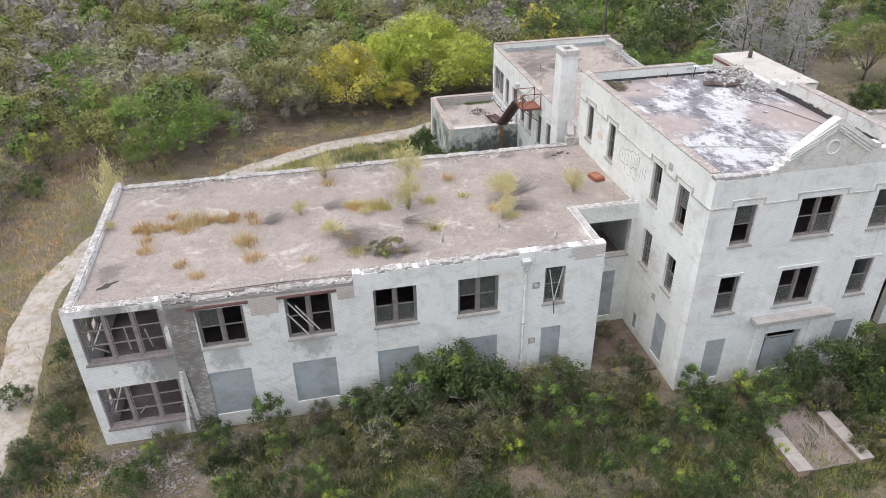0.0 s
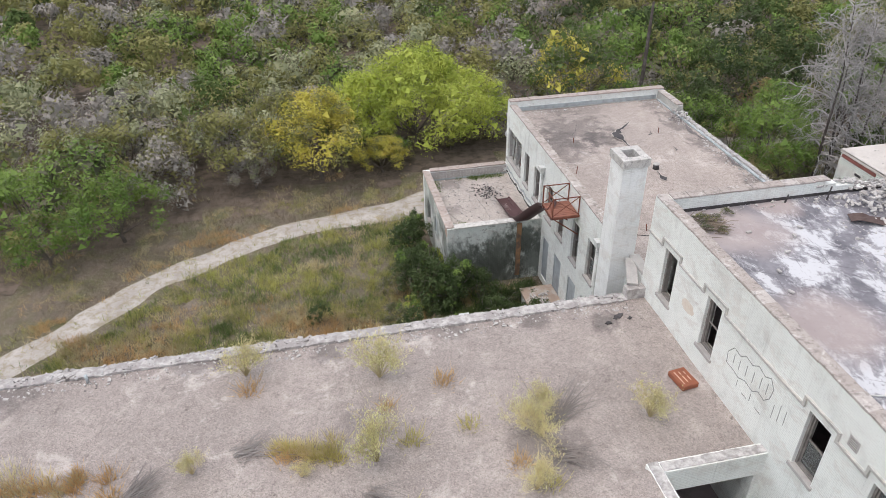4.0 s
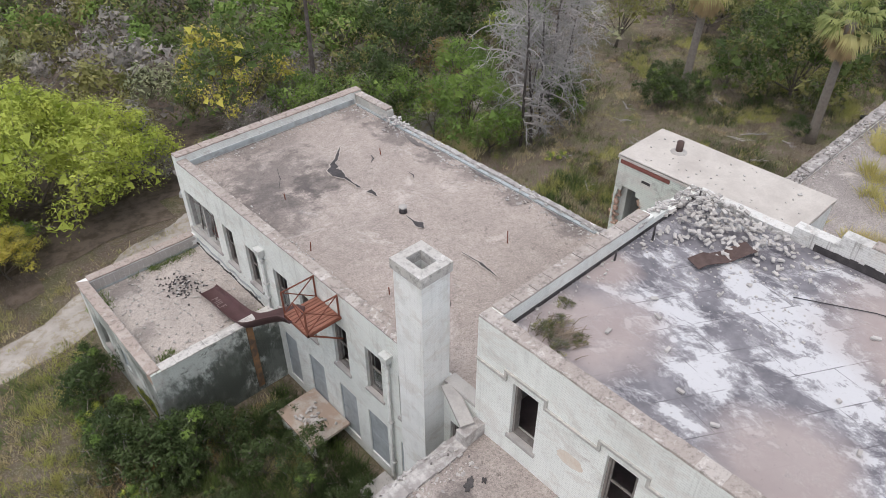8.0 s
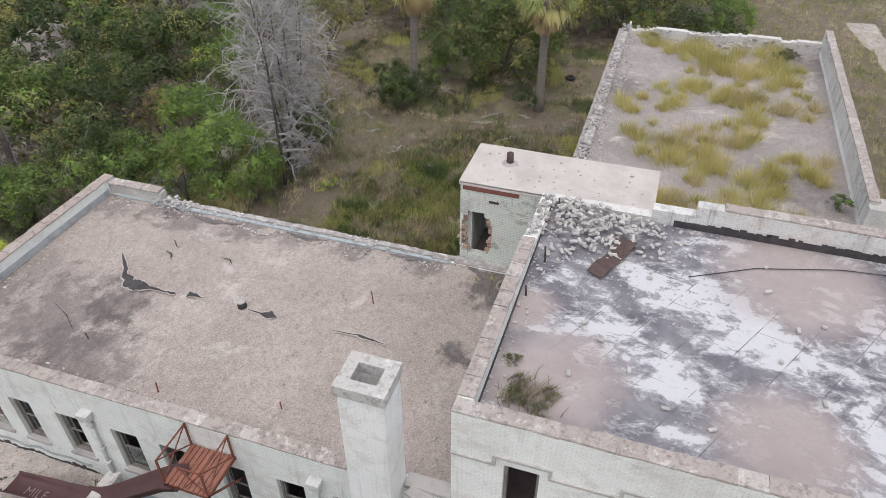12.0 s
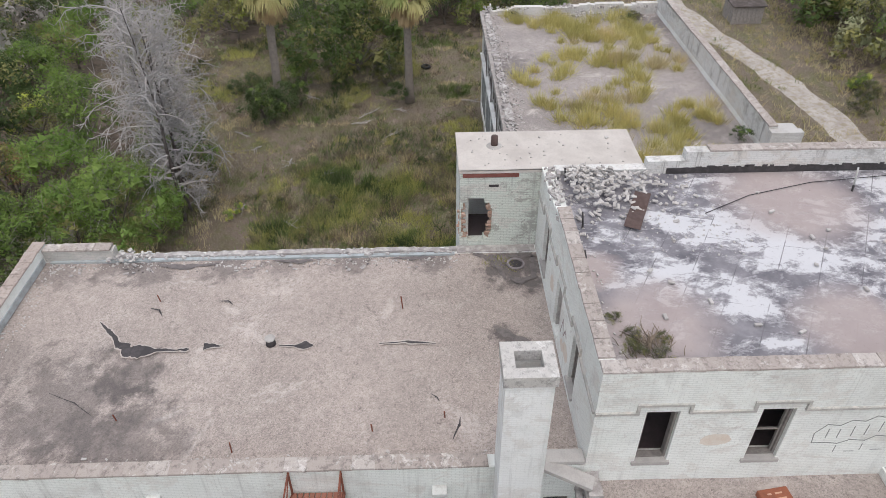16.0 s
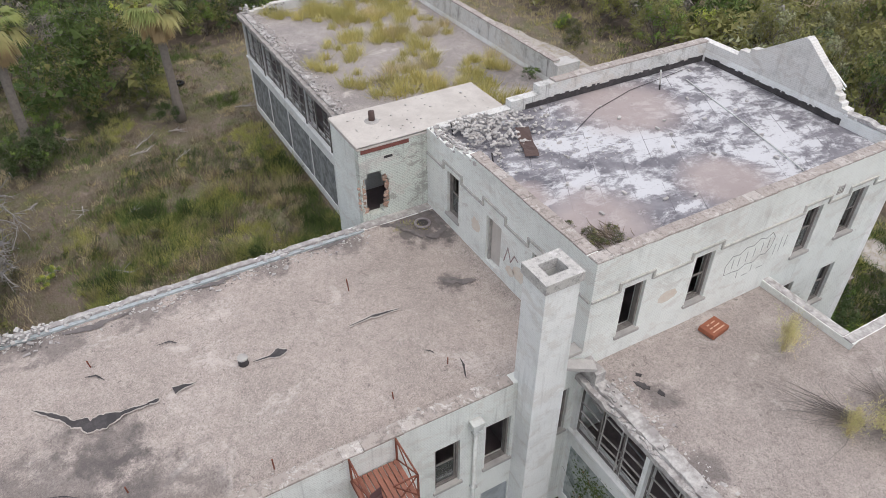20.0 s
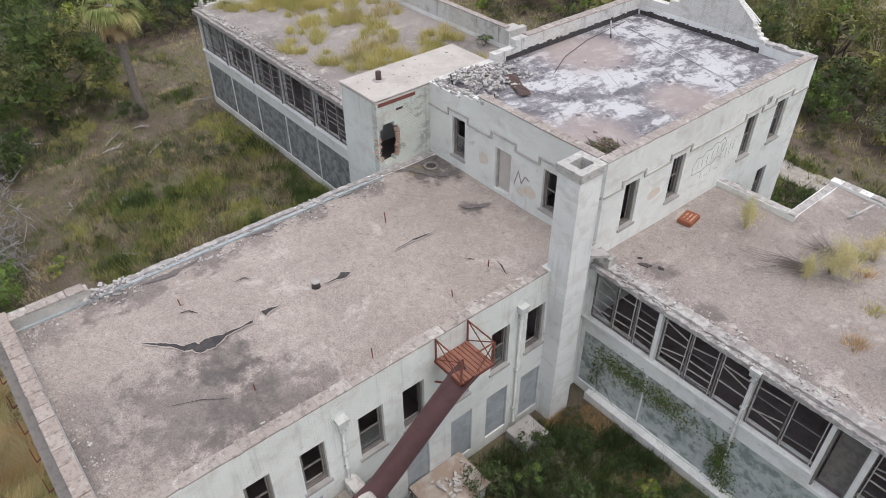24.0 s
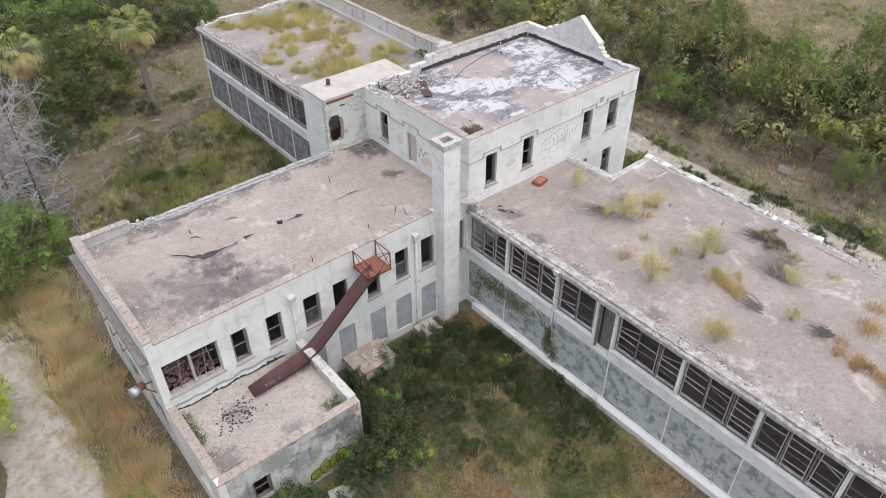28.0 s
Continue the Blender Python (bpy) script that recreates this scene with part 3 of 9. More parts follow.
class Side:
    """The frame of an upright wall: u along it, d inward from its outer face, z up."""

    def __init__(self, axis, at, inward):
        self.axis, self.at, self.inward = axis, at, inward

    def p(self, u, d, z):
        return (self.at + self.inward * d, u, z) if self.axis == "x" else (u, self.at + self.inward * d, z)

    def box(self, g, u0, u1, d0, d1, z0, z1):
        a, b = self.p(u0, d0, z0), self.p(u1, d1, z1)
        return g.box(min(a[0], b[0]), max(a[0], b[0]), min(a[1], b[1]), max(a[1], b[1]), z0, z1)


def wall(parent, side, u0, u1, z0, z1, holes, mat, th=0.4, name="wall", label="", ragged=()):
    """A wall with openings right through it; ragged: stretches (u0, u1, depth) of broken-off crown."""
    holes = list(holes)
    for a, b, deep in ragged:
        u, k, most = a, 0, max(1, round(deep / 0.075))
        while u < b:
            w = rng.choice((0.11, 0.215, 0.215, 0.32, 0.43))
            k = min(most, max(0, k + rng.choice((-1, 0, 0, 1))))
            if k > 0:
                holes.append((u, min(u + w, b), z1 - 0.075 * k, z1 + 0.01))
            u += w
    us = sorted({u0, u1, *[min(max(h[i], u0), u1) for h in holes for i in (0, 1)]})
    zs = sorted({z0, z1, *[min(max(h[i], z0), z1) for h in holes for i in (2, 3)]})
    nu, nz = len(us) - 1, len(zs) - 1
    full = [[True] * nz for _ in range(nu)]
    for h in holes:
        for i in range(nu):
            if h[0] - 1e-6 <= us[i] and us[i + 1] <= h[1] + 1e-6:
                for k in range(nz):
                    if h[2] - 1e-6 <= zs[k] and zs[k + 1] <= h[3] + 1e-6:
                        full[i][k] = False
    g = Geo()
    P = side.p

    def there(i, k):
        return 0 <= i < nu and 0 <= k < nz and full[i][k]

    for i in range(nu):
        k = 0
        while k < nz:
            if not full[i][k]:
                k += 1
                continue
            j = k
            while j < nz and full[i][j]:
                j += 1
            a, b, lo, hi = us[i], us[i + 1], zs[k], zs[j]
            g.quad(P(a, 0, lo), P(b, 0, lo), P(b, 0, hi), P(a, 0, hi))
            g.quad(P(b, th, lo), P(a, th, lo), P(a, th, hi), P(b, th, hi))
            g.quad(P(a, 0, hi), P(b, 0, hi), P(b, th, hi), P(a, th, hi))
            g.quad(P(b, 0, lo), P(a, 0, lo), P(a, th, lo), P(b, th, lo))
            k = j
        for k in range(nz):
            if full[i][k]:
                for near, u in ((i - 1, us[i]), (i + 1, us[i + 1])):
                    if not there(near, k):
                        g.quad(P(u, 0, zs[k]), P(u, th, zs[k]), P(u, th, zs[k + 1]), P(u, 0, zs[k + 1]))
    ob = part(name, g, mat, parent, label)
    bm = bmesh.new()
    bm.from_mesh(ob.data)
    bmesh.ops.remove_doubles(bm, verts=bm.verts, dist=0.0005)
    bmesh.ops.recalc_face_normals(bm, faces=bm.faces)
    bm.to_mesh(ob.data)
    bm.free()
    return ob


def sill(parent, side, u0, u1, z, mat=None, out=0.07):
    g = Geo()
    side.box(g, u0 - 0.08, u1 + 0.08, -out, 0.118, z - 0.1, z + 0.012)
    return part("sill", g, mat or CONCRETE, parent)


def lattice(parent, side, u0, u1, z0, z1, d, th, holes, mat, name, label=""):
    """A frame of one piece: a thin panel with its lights cut out."""
    inner = Side(side.axis, side.at + side.inward * d, side.inward)
    return wall(parent, inner, u0, u1, z0, z1, holes, mat, th, name, label)


def sash(parent, side, u0, u1, z0, z1, mat, d=0.16, rails=1, t=0.06, glazed=()):
    n = rails + 1
    step = (z1 - z0 - t) / n
    lights = [(u0 + t, u1 - t, z0 + t + k * step, z0 + (k + 1) * step) for k in range(n)]
    s = lattice(parent, side, u0, u1, z0, z1, d, 0.05, lights, mat, "sash")
    for k in glazed:
        p = Geo()
        side.box(p, u0 + t * 0.7, u1 - t * 0.7, d + 0.02, d + 0.028, lights[k][2] - 0.02, lights[k][3] + 0.02)
        part("pane", p, GLASS, parent)
    return s


def window(parent, side, u0, u1, z0, z1, lights=1, mat=None, sill_mat=None, glazed=0.35, rails=1, label="", gone=0.15):
    """An old timber window of one or more sashes, with some panes left."""
    mat = mat or FRAME
    e, m = 0.07, 0.13
    w = (u1 - u0 - 2 * e - (lights - 1) * m) / lights
    starts = [u0 + e + k * (w + m) for k in range(lights)]
    win = lattice(parent, side, u0, u1, z0, z1, 0.12, 0.18, [(a, a + w, z0 + e, z1 - e) for a in starts], mat, "window", label)
    for a in starts:
        have = [i for i in range(rails + 1) if rng.random() < glazed]
        if rng.random() > gone:
            sash(win, side, a + 0.004, a + w - 0.004, z0 + e + 0.004, z1 - e - 0.004, mat, 0.17, rails, 0.05, have)
    sill(win, side, u0, u1, z0, sill_mat)
    return win


def board(parent, side, u0, u1, z0, z1, mat=None, d=0.05, seams=1, label="", arched=False):
    """An opening closed with sheet metal, with seams and a thin frame."""
    mat = mat or SHEET
    g = Geo()
    if arched:
        n, rise = 8, 0.16
        top = [(u0 + (u1 - u0) * i / n, z1 - rise + rise * math.sin(math.pi * i / n) ** 0.6) for i in range(n + 1)]
        g.quad(side.p(u0, d, z0), side.p(u1, d, z0), *[side.p(u, d, z) for u, z in reversed(top)])
        g.quad(*[side.p(u, d + 0.02, z) for u, z in top], side.p(u1, d + 0.02, z0), side.p(u0, d + 0.02, z0))
    else:
        side.box(g, u0, u1, d, d + 0.02, z0, z1)
    b = part("boarding", g, mat, parent, label)
    for k in range(seams):
        z = z0 + (z1 - z0) * (k + 1) / (seams + 1) + rng.uniform(-0.1, 0.1)
        part("batten", side.box(Geo(), u0 + 0.05, u1 - 0.05, d - 0.012, d - 0.002, z - 0.025, z + 0.025), mat, b)
    for u in (u0, u1 - 0.045):
        part("batten", side.box(Geo(), u, u + 0.045, d - 0.02, d - 0.002, z0, z1 - (0.17 if arched else 0)), mat, b)
    return b


def louvre(parent, side, u0, u1, z0, z1, units=3, bars=6, lost=0.25):
    """A steel louvre window: thin uprights and blade rails, bent, hanging or gone."""
    w = (u1 - u0) / units
    cells = [(u0 + k * w + 0.028, u0 + (k + 1) * w - 0.028, z0 + 0.03, z1 - 0.03) for k in range(units)]
    win = lattice(parent, side, u0, u1, z0, z1, 0.12, 0.09, cells, FRAME, "window", "dull steel louvre window frame")
    for k in range(units):
        a, b = u0 + k * w + 0.06, u0 + (k + 1) * w - 0.06
        whole = rng.random() > lost
        for u in (a + 0.05, b - 0.05):
            if rng.random() < 0.8:
                part("upright", Geo().bar(side.p(u, 0.09, z0 + 0.05), side.p(u + rng.uniform(-0.06, 0.06), 0.09, z1 - 0.05), 0.035, 0.035), RAIL, win)
        for i in range(bars):
            if rng.random() < (0.1 if whole else 0.5):
                continue
            z = z0 + 0.25 + (z1 - z0 - 0.4) * i / (bars - 1)
            tip = rng.uniform(-0.05, 0.05) if rng.random() < 0.75 else rng.uniform(-0.4, 0.4)
            out = rng.uniform(-0.06, 0.05)
            part("slat", Geo().bar(side.p(a, 0.1 + out, z), side.p(b, 0.1 + out + rng.uniform(-0.03, 0.05), z + tip), 0.05, 0.03), RAIL if rng.random() < 0.75 else STEEL, win)
    return win


def slab(parent, x0, x1, y0, y1, z, mat, th=0.25, name="roof", label="", rough=0.02, step=0.6, rise=None):
    """A slab whose upper face lies a little unevenly."""
    nx, ny = max(2, int((x1 - x0) / step)), max(2, int((y1 - y0) / step))
    g = Geo()
    for j in range(ny + 1):
        for i in range(nx + 1):
            x, y = x0 + (x1 - x0) * i / nx, y0 + (y1 - y0) * j / ny
            g.v.append((x, y, z + rough * 2 * noise.noise((x * 0.4, y * 0.4, z)) + (rise(x, y) if rise else 0)))
    for j in range(ny):
        for i in range(nx):
            a = j * (nx + 1) + i
            g.f.append((a, a + 1, a + nx + 2, a + nx + 1))
    g.box(x0, x1, y0, y1, z - th, z - 0.06)
    return part(name, g, mat, parent, label)


def chamfer_box(lx, ly, lz, c, jitter=0.0, seed=0):
    """A box with cut edges, centred, 44 triangles."""
    r = random.Random(seed)
    bm = bmesh.new()
    bmesh.ops.create_cube(bm, size=1)
    for v in bm.verts:
        v.co = Vector((v.co.x * lx, v.co.y * ly, v.co.z * lz)) + Vector([r.uniform(-1, 1) * jitter for _ in range(3)])
    bmesh.ops.bevel(bm, geom=bm.edges[:], offset=c, segments=1, affect="EDGES")
    return bm


def piece_meshes(name, lx, ly, lz, c, jitter, mats, count=3):
    out = []
    for mat in mats:
        for k in range(count):
            me = bpy.data.meshes.new(name)
            bm = chamfer_box(lx, ly, lz, c, jitter, k * 7 + 3)
            bm.to_mesh(me)
            bm.free()
            me.materials.append(mat)
            out.append(me)
    return out


def copings(parent, a, b, z, meshes, pitch=0.615, name="coping_tile"):
    """A row of coping tiles along the crown of a parapet, some of them askew."""
    a, b = Vector((*a, z)), Vector((*b, z))
    d = b - a
    n = max(1, round(d.length / pitch))
    turn = math.degrees(math.atan2(d.y, d.x))
    for i in range(n):
        p = a + d * ((i + 0.5) / n)
        odd = rng.random() < 0.1
        piece(name, rng.choice(meshes), pose(p.x, p.y, p.z + rng.uniform(-0.006, 0.006), rng.uniform(-1.5, 1.5), rng.uniform(-1, 1) * (2 if odd else 0.5), turn + rng.uniform(-1, 1) * (4 if odd else 0.8)), parent)


def edge_strip(parent, a, b, z0, z1, width, mat, name="roof_edge", label="", bite=0.06, step=0.18):
    """A worn masonry edge: one long body whose crown and sides are chipped."""
    a, b = Vector((*a, 0)), Vector((*b, 0))
    d = (b - a).normalized()
    s = Vector((-d.y, d.x, 0))
    n = max(2, int((b - a).length / step))
    g = Geo()
    for i in range(n + 1):
        p = a + (b - a) * (i / n)
        k = noise.noise((p.x * 1.3, p.y * 1.3, 3.1)) * 0.6 + rng.uniform(-0.5, 0.5)
        top = z1 - max(0, k) * bite
        for off, z in ((-width / 2 + rng.uniform(0, 0.03), z0), (-width / 2 + rng.uniform(0, 0.04), top), (0, top + rng.uniform(-0.01, 0.015)), (width / 2 - rng.uniform(0, 0.04), top - rng.uniform(0, 0.02)), (width / 2 - rng.uniform(0, 0.03), z0)):
            q = p + s * off
            g.v.append((q.x, q.y, z))
    for i in range(n):
        for j in range(4):
            k = i * 5 + j
            g.f.append((k, k + 1, k + 6, k + 5))
    g.f.append((0, 1, 2, 3, 4))
    g.f.append(tuple(n * 5 + j for j in (4, 3, 2, 1, 0)))
    return part(name, g, mat, parent, label)

GRIT = plain("tarry_roof_grit", (0.19, 0.17, 0.165), 0.95, 0, (0.10, 0.09, 0.09), 4.0)


def crumbled(parent, a, b, z, width, mats, per=7, high=0.14, seed=1, label="crumbling broken masonry edge", rise=0.0):
    """Loose and half-loose lumps along a broken edge, one mesh for each kind of lump."""
    q = random.Random(seed)
    a, b = Vector((*a, z)), Vector((*b, z))
    d = (b - a).normalized()
    turn = math.degrees(math.atan2(d.y, d.x))
    for mat in mats:
        fine = 0.45 if mat is GRIT else 1.0
        g = Geo()
        for _ in range(int((b - a).length * per)):
            t = q.random()
            p = a.lerp(b, t)
            heap = max(0.15, 0.55 + noise.noise((p.x * 0.9, p.y * 0.9, seed)))
            lx, ly, lz = (q.uniform(0.05, 0.3) * heap + 0.03) * fine, q.uniform(0.04, 0.16) * fine, q.uniform(0.03, high) * heap
            off = q.uniform(-0.5, 0.5) * width
            m = pose(p.x - d.y * off, p.y + d.x * off, p.z + lz * 0.35 + rise * t, q.uniform(-14, 14), q.uniform(-14, 14), turn + q.gauss(0, 22))
            i = len(g.v)
            for cz in (-0.5, 0.5):
                for cx, cy in ((-0.5, -0.5), (0.5, -0.5), (0.5, 0.5), (-0.5, 0.5)):
                    g.v.append(tuple(m @ Vector((cx * lx * q.uniform(0.7, 1.1), cy * ly * q.uniform(0.7, 1.1), cz * lz))))
            g.f.extend([tuple(i + k for k in f) for f in ((3, 2, 1, 0), (4, 5, 6, 7), (0, 1, 5, 4), (1, 2, 6, 5), (2, 3, 7, 6), (3, 0, 4, 7))])
        part("broken_edge", g, mat, parent, label)["kind"] = "stuff"


# ---- the abandoned building ----
ROOF, ROOF_REAR, ROOF_MAIN = 7.08, 7.45, 10.85
MX0, MX1, MY0, MY1 = 16.0, 26.1, 22.95, 37.5       # main block
WX0, WY0 = -10.5, 25.3                              # west wing
EX1 = 52.6                                          # east wing
RY1 = 56.3                                          # rear wing
AX0, AY0 = 10.6, 49.0                               # annex

TILE = piece_meshes("coping_tile", 0.61, 0.44, 0.07, 0.008, 0.012, [COPING], 5)
FALLEN_P = piece_meshes("fallen_brick", 0.24, 0.14, 0.1, 0.008, 0.02, [plain("dull_pink_rubble_brick", (0.34, 0.215, 0.195), 0.95, 0, (0.20, 0.13, 0.12), 5.0, vary=0.3)], 3)
FALLEN = piece_meshes("fallen_brick", 0.22, 0.11, 0.08, 0.008, 0.02, [BRICK_RED], 3)
TILE_G = piece_meshes("coping_tile", 0.62, 0.42, 0.06, 0.004, 0.01, [COPING_G], 4)
TILE_W = piece_meshes("coping_tile", 0.605, 0.46, 0.06, 0.012, 0.01, [COPING_W], 3)
TILE_T = piece_meshes("coping_tile", 0.61, 0.46, 0.07, 0.012, 0.012, [TERRACOTTA], 4)

# -- main block --
main = thing("main_block", (21.05, 30.2, 0), "three-storey white-painted brick block with an open flat roof", "building")
S, W, N, E_ = Side("y", MY0, 1), Side("x", MX0, 1), Side("y", MY1, -1), Side("x", MX1, -1)
H3, H2, H1 = (8.05, 10.0), (4.4, 6.4), (0.5, 2.85)
front = [(17.25, 18.25, *h) for h in (H3, H2, H1)] + [(20.3, 22.25, *H3), (20.3, 22.25, 4.35, 6.35), (20.35, 22.25, 0.3, 2.75)] + [(24.05, 25.1, *h) for h in (H3, H2, H1)]
GABLE = 11.35
wall(main, S, MX0, MX1, 0, GABLE, front, WHITE, ragged=((16.4, 18.4, 0.05),))
g = Geo()
peak = [(18.45, GABLE), (18.47, 11.5), (18.75, 11.52), (18.77, 11.68), (18.95, 11.7), (18.97, 11.9), (19.2, 11.93), (19.22, 12.15), (19.4, 12.3), (20.9, 13.45), (21.05, 13.52), (21.2, 13.45), (23.05, 12.28), (23.35, 12.25), (23.4, 12.02), (23.9, 12.0), (23.95, 11.74), (26.1, 11.72), (26.1, GABLE)]
g.quad(*[S.p(u, 0.002, z) for u, z in peak])
g.quad(*[S.p(u, 0.4, z) for u, z in reversed(peak)])
for (ua, za), (ub, zb) in zip(peak, peak[1:]):
    g.quad(S.p(ub, 0.002, zb), S.p(ua, 0.002, za), S.p(ua, 0.4, za), S.p(ub, 0.4, zb))
part("gable", g, GABLE_M, main, "low stepped gable of painted brick")
g = Geo()
for sgn in (-1, 1):
    for off in (0.16, 0.3, 0.44):
        g.bar(S.p(21.05 + sgn * 0.1, -0.02, 13.45 - off), S.p(21.05 + sgn * 1.95, -0.02, 12.3 - off), 0.05)
part("rake_moulding", g, WHITE, main)
g = Geo()
g.tube([S.p(21.05 + 0.3 * math.cos(a * math.pi / 8), -0.015, 12.3 + 0.3 * math.sin(a * math.pi / 8)) for a in range(17)], 0.035, 6, False)
part("medallion", g, WHITE, main, "round plaster ring on the gable")

west3 = [(35.35, 36.2), (32.4, 33.25), (27.15, 28.0), (24.65, 25.6)]
west_holes = [(a, b, 7.95, 9.98) for a, b in west3] + [(27.1, 27.95, 4.4, 6.4), (24.7, 25.55, 4.45, 6.4), (24.55, 25.6, 0.45, 2.9), (27.4, 27.85, 0.3, 1.35)]
wall(main, W, MY0 + 0.4, MY1 - 0.4, 0, 11.42, west_holes, MINT)
north_holes = [(23.65, 24.5, 8.05, 9.95), (20.75, 21.7, 7.62, 9.62), (18.2, 18.95, 8.0, 9.85)]
wall(main, N, MX0, MX1, 0, 11.42, north_holes + [(22.7, 23.2, 11.3, 11.43), (23.2, 24.0, 11.17, 11.43), (24.0, 26.1, 10.98, 11.43)], MINT, ragged=((22.2, 22.7, 0.15),))
crumbled(main, (22.4, MY1 - 0.2), (24.2, MY1 - 0.2), 11.22, 0.4, (CHALK, RUBBLE), 12, 0.12, 21)
crumbled(main, (23.8, MY1 - 0.25), (26.0, MY1 - 0.25), 10.98, 0.5, (CHALK, RUBBLE), 14, 0.16, 22)
wall(main, E_, MY0 + 0.4, MY1 - 0.4, 0, 11.7, [(33.9, 37.1, 11.05, 11.71), (32.6, 33.9, 11.35, 11.71)], STREAKED, ragged=((31.9, 32.6, 0.35), (32.6, 33.6, 0.45), (33.6, 37.1, 0.2)))
for a, b in west3:
    window(main, W, a, b, 7.95, 9.98, 1, FRAME, None, 0.2)
for a, b, lo, hi in west_holes[4:6]:
    window(main, W, a, b, lo, hi, 1, FRAME, None, 0.3)
board(main, W, *west_holes[6])
board(main, W, *west_holes[7], DIRTY_SHEET, 0.1, 0)
for h in (H3, H2):
    window(main, S, 17.25, 18.25, *h, 1, FRAME, None, 0.3)
    window(main, S, 24.05, 25.1, *h, 1, FRAME, None, 0.4)
window(main, S, 20.3, 22.25, *H3, 2, FRAME, None, 0.3)
window(main, S, 20.3, 22.25, 4.35, 6.35, 2, FRAME, None, 0.3)
board(main, S, 17.25, 18.25, *H1)
board(main, S, 24.05, 25.1, *H1)
door = board(main, S, 20.5, 22.1, 0.3, 2.3, SHEET, 0.12, 1, "boarded front doorway with a transom above")
sash(door, S, 20.5, 22.1, 2.35, 2.75, FRAME_L, 0.12, 0)
for k, (a, b, h) in enumerate(((23.65, 24.5, (8.05, 9.95)), (18.2, 18.95, (8.0, 9.85)))):
    window(main, N, a, b, *h, 1, FRAME, None, 0.4)
g = Geo()
for u in (20.75, 21.63):
    N.box(g, u, u + 0.07, 0.1, 0.28, 7.62, 9.62)
N.box(g, 20.82, 21.63, 0.1, 0.28, 9.52, 9.62)
part("door_frame", g, FRAME_L, main)
g = Geo()
N.box(g, 20.84, 21.62, 0.2, 0.24, 7.62, 9.5)
part("door_leaf", g, PALE_SLAB, main, "pale grey open roof door")
g = Geo()
S.box(g, 19.3, 23.4, -0.55, 0, 3.72, 3.9)
S.box(g, 19.4, 23.3, -0.45, 0, 3.6, 3.72)
part("canopy", g, CONCRETE, main, "weathered concrete ledge over the front door")
for a in (19.75, 22.55):
    g = Geo()
    S.box(g, a, a + 0.35, -0.1, 0, 0.2, 3.6)
    part("pilaster", g, WHITE, main)
slab(main, MX0 + 0.4, MX1 - 0.4, MY0 + 0.4, MY1 - 0.4, ROOF_MAIN, MEMBRANE, 0.3, "roof", "dark roof membrane with white flaking patches and mud")
for z in (0.25, 3.65, 7.3):
    slab(main, MX0 + 0.4, MX1 - 0.4, MY0 + 0.4, MY1 - 0.4, z, FLOOR, 0.2, "floor_slab", "", 0.01, 3)
# assumed partitions, added to keep light from passing through the block
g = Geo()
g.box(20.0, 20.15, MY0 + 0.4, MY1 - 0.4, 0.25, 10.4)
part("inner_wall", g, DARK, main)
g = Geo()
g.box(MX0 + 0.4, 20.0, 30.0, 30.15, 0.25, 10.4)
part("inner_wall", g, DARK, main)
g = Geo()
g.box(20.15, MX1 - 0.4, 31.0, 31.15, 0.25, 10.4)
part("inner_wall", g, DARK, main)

# stepped string course and window heads
def string_course(parent, side, u0, u1, z, tops, mat, out=0.045):
    """A raised brick band that climbs in a step over every window."""
    g = Geo()
    u = u0
    for a, b in sorted(tops):
        if a - 0.22 > u:
            side.box(g, u, a - 0.28, -out, 0, z, z + 0.08)
        side.box(g, a - 0.28, a - 0.2, -out, 0, z, z + 0.38)
        side.box(g, a - 0.2, b + 0.2, -out, 0, z + 0.3, z + 0.38)
        side.box(g, b + 0.2, b + 0.28, -out, 0, z, z + 0.38)
        u = b + 0.28
    if u1 > u:
        side.box(g, u, u1, -out, 0, z, z + 0.08)
    return part("string_course", g, mat, parent)


# the west and north courses carry grime and their shadow in the colour
string_course(main, W, MY0 + 0.05, MY1, 9.93, west3, GRIME_SHADE_BAND, 0.06)
string_course(main, N, MX0 + 0.05, MX1, 9.9, [(23.65, 24.5), (20.75, 21.7), (18.2, 18.95)], GRIME_SHADE_BAND, 0.06)
string_course(main, S, MX0, MX1, 9.95, [(17.25, 18.25), (20.3, 22.25), (24.05, 25.1)], PARAPET, 0.03)
for a, b in ((17.25, 18.25), (20.3, 22.25), (24.05, 25.1)):
    g = Geo()
    S.box(g, a - 0.25, b + 0.25, -0.03, 0, 6.5, 6.58)
    part("lintel", g, WHITE, main)
copings(main, (MX0 + 0.21, MY0 + 0.45), (MX0 + 0.21, MY1), 11.452, TILE_G)
edge_strip(main, (MX0, MY0 + 0.2), (18.6, MY0 + 0.2), 11.3, 11.45, 0.41, CHALK, 'coping', 'crumbling grey parapet crown', 0.1)
copings(main, (MX0 + 0.5, MY1 - 0.2), (22.9, MY1 - 0.2), 11.452, TILE_G)
copings(main, (MX1 - 0.2, MY0 + 0.3), (MX1 - 0.2, 31.8), 11.732, TILE_G)
g = Geo()
E_.box(g, MY0 + 0.5, 33.2, 0.402, 0.43, 10.86, 11.08)
for k in range(40):
    u = MY0 + 0.5 + 0.23 * k
    E_.box(g, u, u + rng.uniform(0.1, 0.3), 0.402, 0.426, 11.05, 11.08 + rng.uniform(0.0, 0.09))
part("flashing", g, TAR, main, "black tar upstand along the parapet")
g = Geo()
